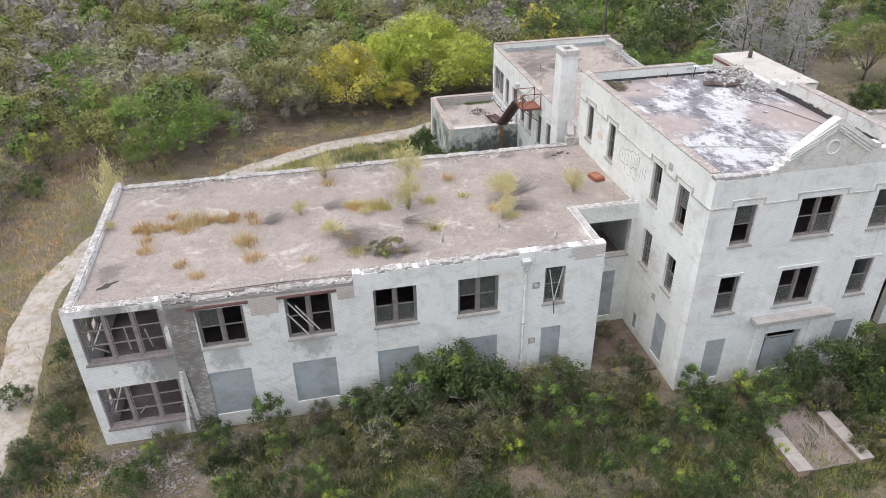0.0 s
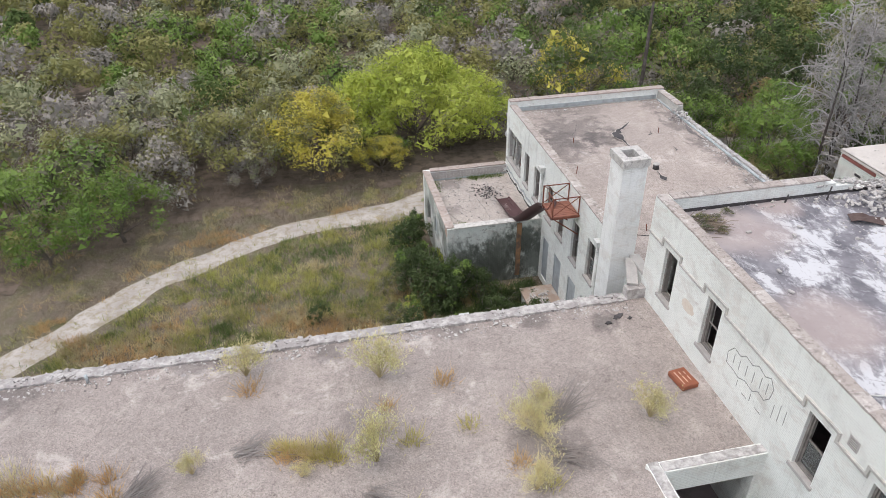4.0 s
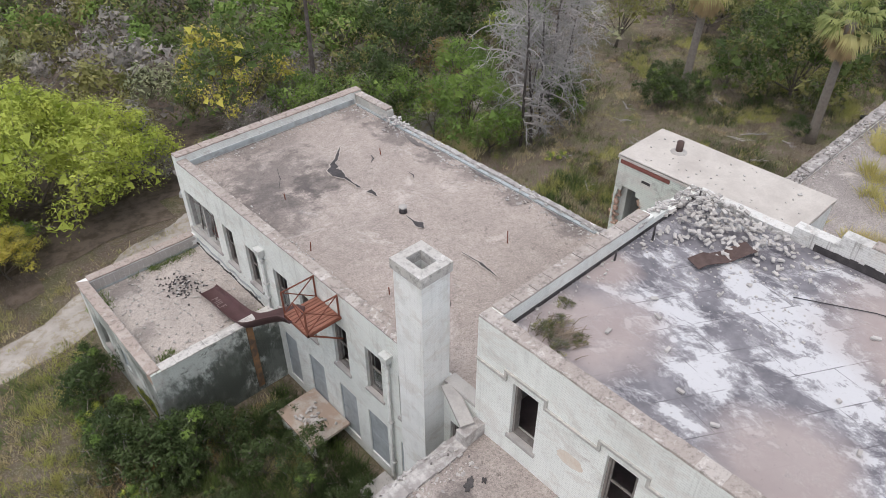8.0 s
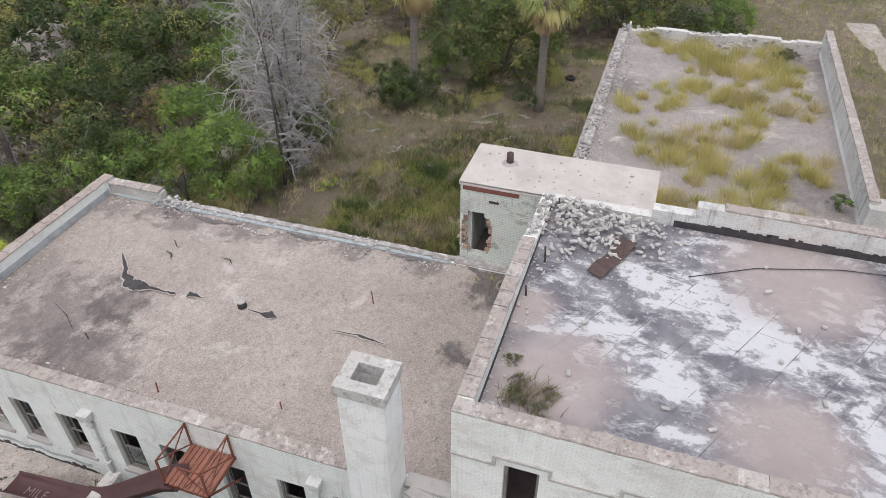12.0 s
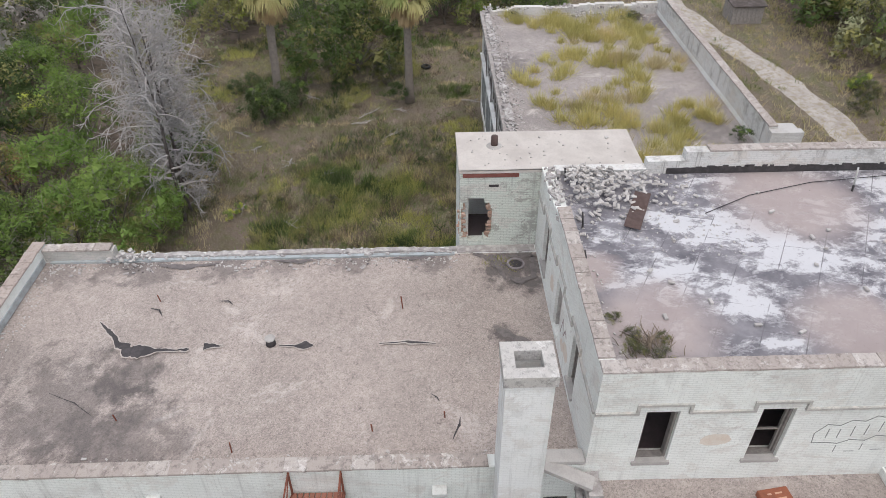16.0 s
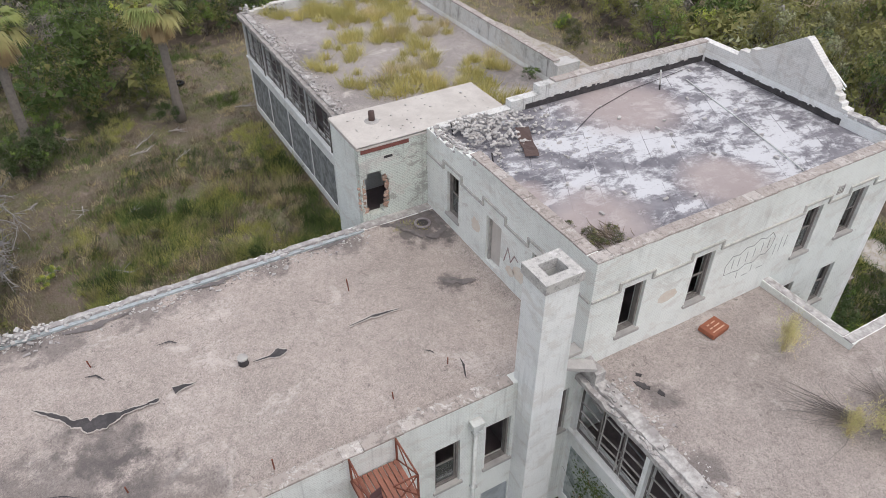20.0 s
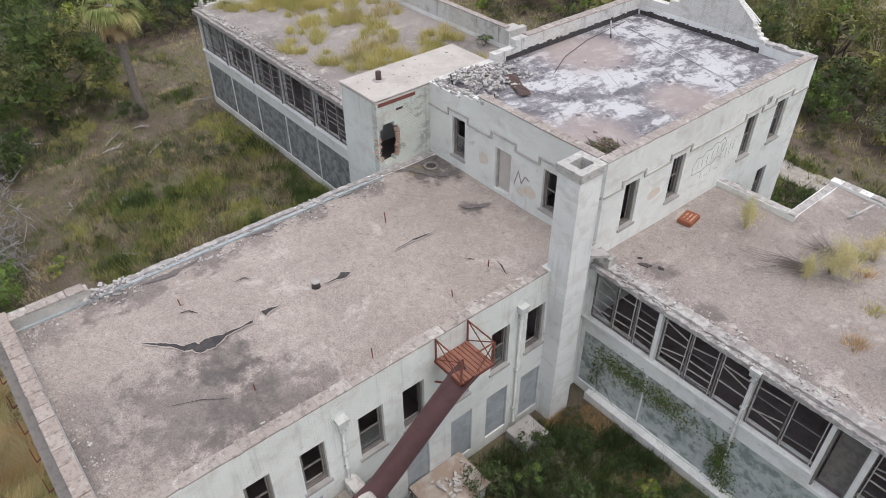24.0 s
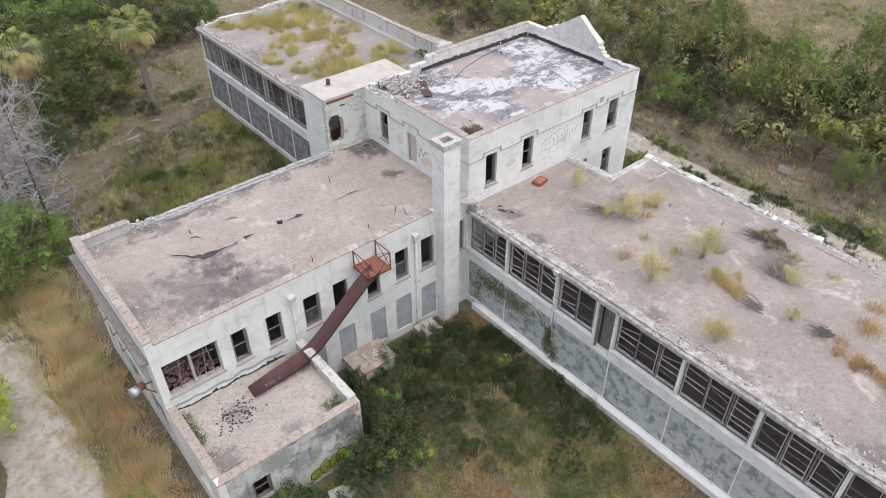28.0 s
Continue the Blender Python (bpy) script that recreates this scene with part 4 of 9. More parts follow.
S.box(g, 18.6, 25.6, 0.402, 0.43, 10.86, 11.06)
for k in range(30):
    u = 18.6 + 0.22 * k
    S.box(g, u, u + rng.uniform(0.1, 0.3), 0.402, 0.426, 11.03, 11.06 + rng.uniform(0.0, 0.08))
part("flashing", g, TAR, main)
g = Geo()
N.box(g, MX0 + 0.5, 25.6, 0.402, 0.425, 10.84, 10.97)
part("flashing", g, TAR, main)

# -- west wing --
west = thing("west_wing", (2.7, 31.4, 0), "two-storey white painted wing, front windows broken, crumbling parapet", "building")
S, W, N = Side("y", WY0, 1), Side("x", WX0, 1), Side("y", MY1, -1)
uppers = [(-5.45, -3.5, 4.68, 6.68), (-1.8, 0.2, 4.55, 6.75), (2.0, 3.93, 4.54, 6.55), (5.81, 7.7, 4.52, 6.52), (9.88, 10.86, 4.56, 6.55)]
lowers = [(-5.62, -3.65, 0.8, 3.28), (-1.85, 0.1, 0.85, 3.2), (2.0, 3.93, 0.85, 3.15), (5.81, 7.7, 0.85, 3.15), (9.88, 10.86, 0.85, 3.15)]
corner = [(-10.1, -6.8, 4.65, 7.05), (-10.12, -6.75, 0.95, 3.25)]
CR = 12.7
wall(west, S, WX0, -6.62, 0, 7.4, corner, WHITE_C, ragged=((-9.0, -6.7, 0.15),))
wall(west, S, -6.62, -5.5, 0, 7.25, [], PIER, 0.35, "brick_pier", "bare weathered grey brick pier", ragged=((-6.6, -5.5, 0.15),))
wall(west, S, -5.5, 1.2, 0, 7.2, uppers[:2] + lowers[:2], WHITE_C, ragged=((-5.5, 1.2, 0.15),))
wall(west, S, 1.2, CR, 0, 7.52, uppers[2:] + lowers[2:], WHITE, ragged=((1.2, 2.6, 0.3), (2.6, 8.6, 0.15), (9.3, 10.4, 0.23), (10.4, 12.5, 0.08)))
rng_b = random.Random(5)
for a, b in ((-5.45, -3.5), (-1.8, 0.2)):
    g = Geo()
    S.box(g, a - 0.28, b + 0.25, -0.09, 0, 6.78, 6.87)
    part("steel_lintel", g, LINTEL_RUST, west, "rusty steel lintel")
part("edge_beam", S.box(Geo(), -6.6, 1.2, -0.03, 0, 6.98, 7.13), BRICK_GREY, west, "weathered grey concrete beam under the roof edge")
for a, b, lo, hi in ((-3.22, -2.05, 6.06, 6.97), (0.47, 1.2, 6.3, 6.97), (-5.42, -3.22, 6.88, 6.97), (-2.05, 0.47, 6.88, 6.97)):
    part("bared_band", S.box(Geo(), a, b, -0.012, 0, lo, hi), BARED, west, "band of bared pinkish brick")
for k, (a, b, lo, hi) in enumerate(uppers):
    window(west, S, a, b, lo, hi, 1 if b - a < 1.5 else 2, FRAME, None, 0.45 if k > 1 else 0.12)
for h in lowers:
    board(west, S, *h)
window(west, S, *corner[0], 3, FRAME_D, FRAME_D, 0.0, 2, "", 0.0)
window(west, S, *corner[1], 3, FRAME_D, FRAME_D, 0.0, 2, "", 0.0)
wall(west, W, WY0 + 0.4, MY1 - 0.4, 0, 7.32, [(26.2, 29.4, 4.65, 7.05), (26.2, 29.4, 0.95, 3.25), (31, 33, 4.6, 6.6), (31, 33, 0.9, 3.1)], WHITE)
for h in ((26.2, 29.4, 4.65, 7.05), (26.2, 29.4, 0.95, 3.25)):
    window(west, W, *h, 3, FRAME, None, 0.0, 2)
for h in ((31, 33, 4.6, 6.6), (31, 33, 0.9, 3.1)):
    window(west, W, *h, 2)
# bared brick where the paint has come off above the end window
g = Geo()
for k in range(9):
    z = 6.78 + 0.076 * k
    S.box(g, 10.92 + rng.uniform(0, 0.22) + (0.25 if k < 2 else 0), CR - 0.02 - (rng.uniform(0, 0.6) if k < 2 else 0.0), -0.012, 0.0, z, z + 0.068)
part("bared_brick", g, BARED_W, west, "courses of bare pinkish-white brick")
# gravel filling the gap behind the broken front crown
g = Geo()
g.box(-6.6, 1.25, WY0 + 0.36, WY0 + 0.75, 7.0, 7.28)
part("gravel_fillet", g, ROOF_W, west)
g = Geo()
g.box(CR + 0.05, MX0 - 0.03, 24.6, 28.8, -0.1, 0.09)
part("recess_floor", g, LITTER, west, "dark leaf litter and rubble in the narrow recess")
# recess beside the main block
R = Side("x", CR, -1)
wall(west, R, WY0 + 0.4, 28.85, 0, 7.36, [], WHITE)
B = Side("y", 28.85, 1)
loggia = [(13.15, 15.75, 4.35, 6.45), (13.15, 15.2, 0.45, 3.4)]
wall(west, B, CR - 0.4, MX0, 0, 7.36, loggia, MINT)
g = Geo()
B.box(g, 13.1, 15.8, -0.05, 0.25, 4.25, 4.362)
part("sill", g, CONCRETE, west)
board(west, B, *loggia[1], SHEET, 0.08, 0)
# north side: long louvre windows over boarded bays
POSTS = [12.62, 8.85, 4.93, 1.1, -2.75, -6.52]
edges = [15.85] + POSTS + [-10.3]
bays = [(b + 0.075, a - 0.075) for a, b in zip(edges, edges[1:])]
up = [(a, b, 4.25, 6.72) for a, b in bays]
up[2] = (6.25, bays[2][1], 4.25, 6.72)
low = [(a - 0.045, b + 0.045, 0.5, 3.4) for a, b in bays]
NDOOR = (5.05, 6.1, 3.55, 6.6)
wall(west, N, WX0, MX0, 0, 7.0, up + low + [NDOOR], WHITE)
for a, b, lo, hi in up:
    louvre(west, N, a, b, lo, hi, 3 if b - a > 3 else 2)
for h in low:
    board(west, N, *h, BOARD_N, 0.06, 0)
g = Geo()
for u in (5.05, 6.03):
    N.box(g, u, u + 0.07, 0.1, 0.24, NDOOR[2], NDOOR[3])
N.box(g, 5.12, 6.03, 0.1, 0.24, 6.5, 6.6)
nd = part("door_frame", g, FRAME, west)
g = Geo()
N.box(g, 5.14, 6.0, 0.5, 0.55, 3.6, 6.45)
part("door_leaf", g, FRAME, nd)
for u in POSTS:
    g = Geo()
    N.box(g, u - 0.08, u + 0.08, -0.07, 0, 4.24, 6.95)
    part("post", g, WHITE, west)
for a, b in ((WX0, 5.0), (6.15, MX0)):
    g = Geo()
    N.box(g, a, b, -0.12, -0.002, 4.12, 4.24)
    part("sill", g, WHITE, west, "white window ledge")
g = Geo()
N.box(g, WX0, 15.1, -0.34, 0, 0, 0.42)
part("plinth", g, WHITE, west)
edge_strip(west, (WX0, MY1 + 0.11), (MX0 - 0.05, MY1 + 0.11), 6.84, 7.04, 0.22, OLD_CRUST, "roof_edge", "grey crumbling concrete eaves", 0.1, 0.12)
crumbled(west, (WX0, MY1 + 0.06), (MX0 - 0.7, MY1 + 0.06), 7.03, 0.22, (CHALK, OLD_CRUST), 7, 0.1, 3)
crumbled(west, (WX0, MY1 - 0.3), (MX0 - 0.7, MY1 - 0.3), 7.14, 0.4, (CHALK, OLD_CRUST, GRIT), 4, 0.1, 4)
crumbled(west, (WX0 + 0.4, MY1 - 0.75), (MX0 - 0.7, MY1 - 0.75), 7.08, 0.7, (GRIT, OLD_CRUST), 4, 0.04, 5, "crumbs of tar crust along the roof edge")


def drift(x, y):
    """Gravel banked up towards the front parapet and the recess."""
    return 0.24 * max(0, 1 - (y - 25.7) / 1.6) + (0.3 * max(0, 1 - (12.3 - x) / 1.2) if y < 29.3 else 0.0) * (1 if y > 27 else 0.2)


slab(west, WX0 + 0.4, CR - 0.4, WY0 + 0.4, MY1 - 0.4, ROOF, ROOF_W, 0.25, "roof", "pinkish-grey gravel flat roof", 0.02, 0.4, drift)
slab(west, CR - 0.4, MX0, 28.85 + 0.4, MY1 - 0.4, ROOF, ROOF_W, 0.25, "roof")
for z in (0.25, 3.6):
    slab(west, WX0 + 0.4, CR - 0.4, WY0 + 0.4, MY1 - 0.4, z, FLOOR, 0.2, "floor_slab", "", 0.01, 3)
    slab(west, CR - 0.4, MX0, 28.85 + 0.4, MY1 - 0.4, z, FLOOR, 0.2, "floor_slab", "", 0.01, 3)
# assumed spine and cross walls, added to stop light between the windows
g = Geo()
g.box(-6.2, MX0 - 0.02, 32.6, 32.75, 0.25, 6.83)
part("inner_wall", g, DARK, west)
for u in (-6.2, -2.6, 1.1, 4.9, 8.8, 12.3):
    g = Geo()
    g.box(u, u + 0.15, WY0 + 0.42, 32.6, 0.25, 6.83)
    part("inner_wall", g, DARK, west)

edge_strip(west, (WX0, WY0 + 0.2), (-5.5, WY0 + 0.2), 7.2, 7.43, 0.38, OLD_CRUST, 'coping', 'weathered grey broken parapet crown', 0.2)
edge_strip(west, (-5.5, WY0 + 0.2), (1.2, WY0 + 0.2), 7.0, 7.25, 0.38, OLD_CRUST, 'coping', '', 0.2)
edge_strip(west, (1.3, WY0 + 0.2), (CR - 0.5, WY0 + 0.2), 7.35, 7.545, 0.38, CHALK, 'coping', 'chipped pale masonry parapet crown', 0.24)
edge_strip(west, (WX0 + 0.2, WY0 + 0.3), (WX0 + 0.2, MY1), 7.3, 7.4, 0.36, CHALK, 'coping', 'chipped whitewashed parapet crown', 0.1)
edge_strip(west, (CR - 0.2, WY0 + 0.3), (CR - 0.2, 29.25), 7.352, 7.4, 0.34, CHALK, 'coping', '', 0.03)
edge_strip(west, (CR, 29.05), (MX0, 29.05), 7.352, 7.4, 0.34, CHALK, 'coping', '', 0.03)
edge_strip(west, (WX0, MY1 - 0.23), (MX0 - 0.7, MY1 - 0.23), 7.002, 7.18, 0.5, OLD_CRUST, 'coping', 'grey flaking tar crust along the roof edge', 0.12)
edge_strip(west, (MX0 - 0.75, MY1 - 0.2), (MX0, MY1 - 0.2), 7.002, 7.55, 0.42, OLD_CRUST, 'coping', '', 0.08)

crumbled(west, (WX0, WY0 + 0.2), (-5.5, WY0 + 0.2), 7.4, 0.36, (CHALK, OLD_CRUST, GRIT), 6, 0.07, 6)
crumbled(west, (-6.6, WY0 + 0.15), (1.2, WY0 + 0.15), 7.22, 0.4, (OLD_CRUST, BRICK_GREY, GRIT), 8, 0.07, 7, "dark broken brick crown of the parapet")
crumbled(west, (1.2, WY0 + 0.2), (CR - 0.3, WY0 + 0.2), 7.48, 0.36, (CHALK, RUBBLE), 6, 0.08, 8)
crumbled(west, (WX0 + 0.25, WY0 + 0.3), (WX0 + 0.25, MY1), 7.36, 0.34, (CHALK, OLD_CRUST), 5, 0.06, 9)

# -- east wing --
east = thing("east_wing", (39.4, 31.4, 0), "two-storey wing with long louvre windows and grass on its roof", "building")
S, Eo, N = Side("y", WY0, 1), Side("x", EX1, -1), Side("y", MY1, -1)
wall(east, S, 29.4, EX1, 0, 7.3, [], WHITE, ragged=((29.4, 33.4, 0.2),))
g = Geo()
wall(east, S, 33.5, EX1, 7.3, 8.35, [], STREAKED, 0.4, "parapet", ragged=((33.6, 36.0, 0.2), (45, 52, 0.25)))
g.box(33.1, 33.5, 24.2, 25.7, 7.3, 8.25)
g.box(33.5, 34.3, 24.2, 25.28, 7.3, 8.1)
part("parapet_pier", g, PARAPET, east, "white block closing the parapet end")
wall(east, Eo, WY0 + 0.4, MY1 - 0.4, 0, 7.7, [], PARAPET, ragged=((25.7, 28, 0.2), (28, 37, 0.6)))
mx = 2 * 21.05
eup = [(mx - b - 0.06, mx - a + 0.06, 4.25, 6.72) for a, b in bays if mx - b > 28.9]
elow = [(mx - b - 0.045, mx - a + 0.045, 0.5, 3.4) for a, b in bays if mx - b > 28.9]
wall(east, N, 28.8, EX1, 0, 7.05, eup + elow, WHITE)
for a, b, lo, hi in eup:
    louvre(east, N, a, b, lo, hi, 3 if b - a > 3 else 2, 7, 0.1)
for a, b, lo, hi in elow:
    back = part("boarding", N.box(Geo(), a, b, 0.08, 0.1, lo, hi), OLD_BOARDS, east, "weathered grey plank boarding")
    nb = max(3, round((b - a) / 0.24))
    for k in range(nb):
        u = a + (b - a) * k / nb
        part("plank", N.box(Geo(), u + 0.008, u + (b - a) / nb - 0.008, 0.04 + rng.uniform(0, 0.02), 0.078, lo + rng.uniform(0, 0.05), hi - rng.uniform(0, 0.06)), OLD_BOARDS, back)
for u in POSTS:
    g = Geo()
    N.box(g, mx - u - 0.05, mx - u + 0.05, -0.05, 0, 4.24, 6.95)
    part("post", g, FRAME, east)
part("sill", N.box(Geo(), 28.82, EX1, -0.12, -0.002, 4.12, 4.24), WHITE, east, "white window ledge")
slab(east, MX1, EX1 - 0.4, WY0 + 0.4, MY1 - 0.4, 7.0, ROOF_E, 0.25, "roof", "gravel flat roof overgrown with yellow grass")
slab(east, 29, EX1 - 0.4, WY0 + 0.4, MY1 - 0.4, 3.6, FLOOR, 0.2, "floor_slab", "", 0.01, 3)
# assumed spine wall, added to stop light crossing the wing
g = Geo()
g.box(29, EX1 - 0.42, 32.6, 32.75, 0, 6.75)
part("inner_wall", g, DARK, east)
edge_strip(east, (28.85, MY1 + 0.1), (EX1 + 0.1, MY1 + 0.1), 6.86, 7.14, 0.3, BRICK_GREY, 'roof_edge', 'dark crumbling concrete roof edge', 0.16, 0.12)
edge_strip(east, (28.9, MY1 - 0.2), (EX1, MY1 - 0.2), 7.052, 7.26, 0.42, OLD_CRUST, 'coping', 'crumbling white roof edge', 0.24)
crumbled(east, (28.9, MY1 - 0.2), (EX1, MY1 - 0.2), 7.22, 0.5, (BRICK_GREY, OLD_CRUST), 7, 0.16, 11)
crumbled(east, (28.9, MY1 - 0.8), (EX1, MY1 - 0.8), 7.0, 0.8, (GRIT, OLD_CRUST), 4, 0.05, 12, "dark crumbs along the roof edge")
crumbled(east, (EX1 - 0.3, WY0 + 0.5), (EX1 - 0.3, MY1), 7.45, 0.6, (CHALK, OLD_CRUST), 6, 0.25, 13)
copings(east, (33.5, WY0 + 0.2), (EX1, WY0 + 0.2), 8.382, TILE_G)

# -- rear wing --
rear = thing("rear_wing", (21.05, 46.9, 0), "two-storey pale mint painted wing with a gravel roof", "building")
W, N, Er = Side("x", MX0, 1), Side("y", RY1, -1), Side("x", MX1, -1)
rup = [(51.7, 52.55, 4.38, 6.4), (49.82, 50.7, 4.35, 6.33), (47.6, 48.58, 4.32, 6.35), (45.9, 46.8, 4.3, 6.33), (43.85, 44.72, 4.1, 6.3), (41.9, 42.78, 4.32, 6.4), (40.05, 40.98, 4.3, 6.4), (37.8, 38.5, 4.3, 6.4)]
rlow = [(47.7, 48.6, 0.4, 3.0), (45.75, 46.8, 0.45, 3.02), (43.65, 44.7, 0.5, 3.02), (41.8, 42.9, 0.55, 3.02), (39.97, 41.05, 0.45, 2.9)]
big = (53.2, 55.95, 4.45, 6.5)
wall(rear, W, MY1, RY1 - 0.4, 0, 7.88, rup + rlow + [big], MINT, ragged=((38, 39.5, 0.15),))
for a, b, lo, hi in rup:
    window(rear, W, a, b, lo, hi, 1, FRAME, None, 0.5 if a < 49 else 0.0)
for h in rlow:
    board(rear, W, *h, SHEET, 0.06, 1, "", True)
bw = window(rear, W, *big, 2, FRAME_L, None, 0.0, 1, 'broken timber window with hanging bars', 1.0)
for u, z0, z1, lean in ((53.6, 4.55, 6.35, 0.1), (54.05, 4.6, 6.2, -0.2), (55.3, 4.55, 6.4, -0.25)):
    part("mullion", Geo().bar(W.p(u, 0.2, z0), W.p(u + lean, 0.24, z1), 0.05, 0.04), FRAME, bw)
for z, a, b in ((5.9, 53.4, 54.5), (6.0, 54.9, 55.8)):
    part("glazing_bar", Geo().bar(W.p(a, 0.21, z), W.p(b, 0.23, z + rng.uniform(-0.2, 0.1)), 0.05, 0.04), FRAME, bw)
for k in range(26):
    m = pose(MX0 + 0.7 + rng.uniform(0, 1.6), rng.uniform(53.3, 55.6), 3.72 + rng.uniform(0, 0.5), rng.uniform(-40, 40), rng.uniform(-40, 40), rng.uniform(0, 180))
    piece("fallen_brick", rng.choice(FALLEN), m, bw)
for k in range(150):
    d, u = rng_b.uniform(0.45, 2.6), rng_b.uniform(53.2, 55.9)
    m = pose(MX0 + d, u, 3.7 + max(0.05, 0.75 - 0.2 * d + 0.25 * noise.noise((d, u, 3))), rng_b.uniform(-40, 40), rng_b.uniform(-40, 40), rng_b.uniform(0, 180))
    piece("fallen_brick", rng_b.choice(FALLEN_P), m, bw)
g = Geo()
for k in range(44):
    u = 50.0 + k * 0.135
    z = 3.34 + 0.3 * max(0, noise.noise((k * 0.13, 3, 1)))
    W.box(g, u, u + 0.15, -0.012 - 0.05 * abs(noise.noise((k * 0.5, 1, 1))), 0, z, z + 0.06 + 0.3 * abs(noise.noise((k * 0.37, 7, 2))))
part("torn_felt", g, TAR, rear, "torn black roofing felt along the wall foot")
low_rim, top_rim = [], []
for k in range(31):
    z = 3.66 + 0.14 * noise.noise((k * 0.3, 1, 9))
    low_rim.append(W.p(50.2 + k * 0.19, -0.008, z))
    top_rim.append(W.p(50.2 + k * 0.19, -0.008, z + 0.16 + 0.08 * noise.noise((k * 0.6, 2, 2))))
g = Geo()
g.v = low_rim + top_rim
g.f = [(k, k + 1, k + 32, k + 31) for k in range(30)]
part("paint_band", g, FLASH, rear, "band of old blue paint above the annex roof")
nbig = [(17.0, 19.6, 4.45, 6.5), (20.4, 22.6, 4.45, 6.5), (23.4, 25.3, 4.45, 6.5), (17.0, 19.6, 0.6, 3.0), (20.4, 22.6, 0.6, 3.0)]
wall(rear, N, MX0, MX1, 0, 8.1, nbig, MINT)
for h in nbig:
    window(rear, N, *h, 2, FRAME_L, None, 0.1, 2)
wall(rear, Er, MY1, RY1 - 0.4, 0, 7.5, [(39, 40, 4.3, 6.3), (44, 45, 4.3, 6.3), (49, 50, 4.3, 6.3)], WHITE)
slab(rear, MX0 + 0.4, MX1 - 0.4, MY1, RY1 - 0.4, ROOF_REAR, ROOF_R, 0.25, "roof", "pale gravel flat roof with tar patches and a sooty stain")
for z in (0.25, 3.6):
    slab(rear, MX0 + 0.4, MX1 - 0.4, MY1, RY1 - 0.4, z, FLOOR, 0.2, "floor_slab", "", 0.01, 3)
# assumed rooms, added so that light does not pass through the wing
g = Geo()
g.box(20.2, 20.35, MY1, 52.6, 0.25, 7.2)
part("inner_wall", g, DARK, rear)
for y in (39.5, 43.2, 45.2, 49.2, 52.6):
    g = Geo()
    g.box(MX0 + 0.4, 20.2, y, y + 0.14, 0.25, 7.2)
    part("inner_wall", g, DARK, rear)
copings(rear, (MX0 + 0.21, 40.1), (MX0 + 0.21, RY1 - 0.42), 7.915, TILE)
copings(rear, (MX0, RY1 - 0.2), (MX1, RY1 - 0.2), 8.135, TILE_T)
g = Geo()
N.box(g, MX0, MX1, -0.38, 0, 7.0, 7.14)
part('ledge', g, FRAME, rear, 'dark projecting concrete ledge')
crumbled(rear, (MX1 - 0.25, 40.5), (MX1 - 0.25, 53.3), 7.54, 0.36, (OLD_CRUST, CHALK), 4, 0.1, 14)
edge_strip(rear, (MX1 - 0.2, MY1 + 0.05), (MX1 - 0.2, 40.5), 7.45, 7.56, 0.42, OLD_CRUST, 'coping', '', 0.06)
crumbled(rear, (MX1 - 0.8, 40.3), (MX1 - 0.8, 55.6), 7.46, 0.9, (GRIT, OLD_CRUST), 5, 0.05, 15, "dark crumbs of tar along the roof edge")
crumbled(rear, (MX1 - 0.3, 52.0), (MX1 - 0.3, 53.6), 7.6, 0.6, (RUBBLE, CHALK), 16, 0.3, 16)
copings(rear, (MX1 - 0.2, 53.4), (MX1 - 0.2, RY1 - 0.4), 8.0, TILE)
edge_strip(rear, (MX1 - 0.2, 53.3), (MX1 - 0.2, RY1 - 0.4), 7.45, 7.96, 0.4, GRIME_SHADE_BAND, 'parapet', '', 0.08)
edge_strip(rear, (MX1 - 0.2, 40.5), (MX1 - 0.2, 53.3), 7.45, 7.62, 0.26, OLD_CRUST, 'coping', 'crumbling white roof edge', 0.22)
g = Geo()
N.box(g, MX0 + 0.5, MX1 - 0.5, 0.402, 0.44, 7.5, 7.75)
part("flashing", g, FLASH, rear)
g = Geo()
Er.box(g, 40.6, 55.7, 0.34, 0.5, 7.44, 7.53)
part("flashing", g, FLASH, rear)


def downspout(parent, side, u, ztop, zbot, head=True):
    g = Geo()
    g.tube([side.p(u, -0.1, ztop), side.p(u, -0.1, zbot + 0.2), side.p(u, -0.22, zbot)], 0.06, 8)
    for z in (zbot + 1, (ztop + zbot) / 2, ztop - 0.5):
        side.box(g, u - 0.1, u + 0.1, -0.18, -0.002, z, z + 0.06)
    p = part("downspout", g, PIPE, parent, "painted rainwater pipe", True)
    if head:
        h = Geo()
        side.box(h, u - 0.2, u + 0.2, -0.3, -0.002, ztop, ztop + 0.12)
        side.box(h, u - 0.16, u + 0.16, -0.26, -0.002, ztop - 0.22, ztop)
        part("leader_head", h, PIPE, p)
    return p


downspout(rear, W, 41.42, 7.0, 0.4)
downspout(rear, W, 49.2, 6.9, 3.5)
downspout(west, Side("y", WY0, 1), 8.9, 7.1, 0.3)
downspout(west, Side("y", MY1, -1), 8.85, 6.9, 3.2)

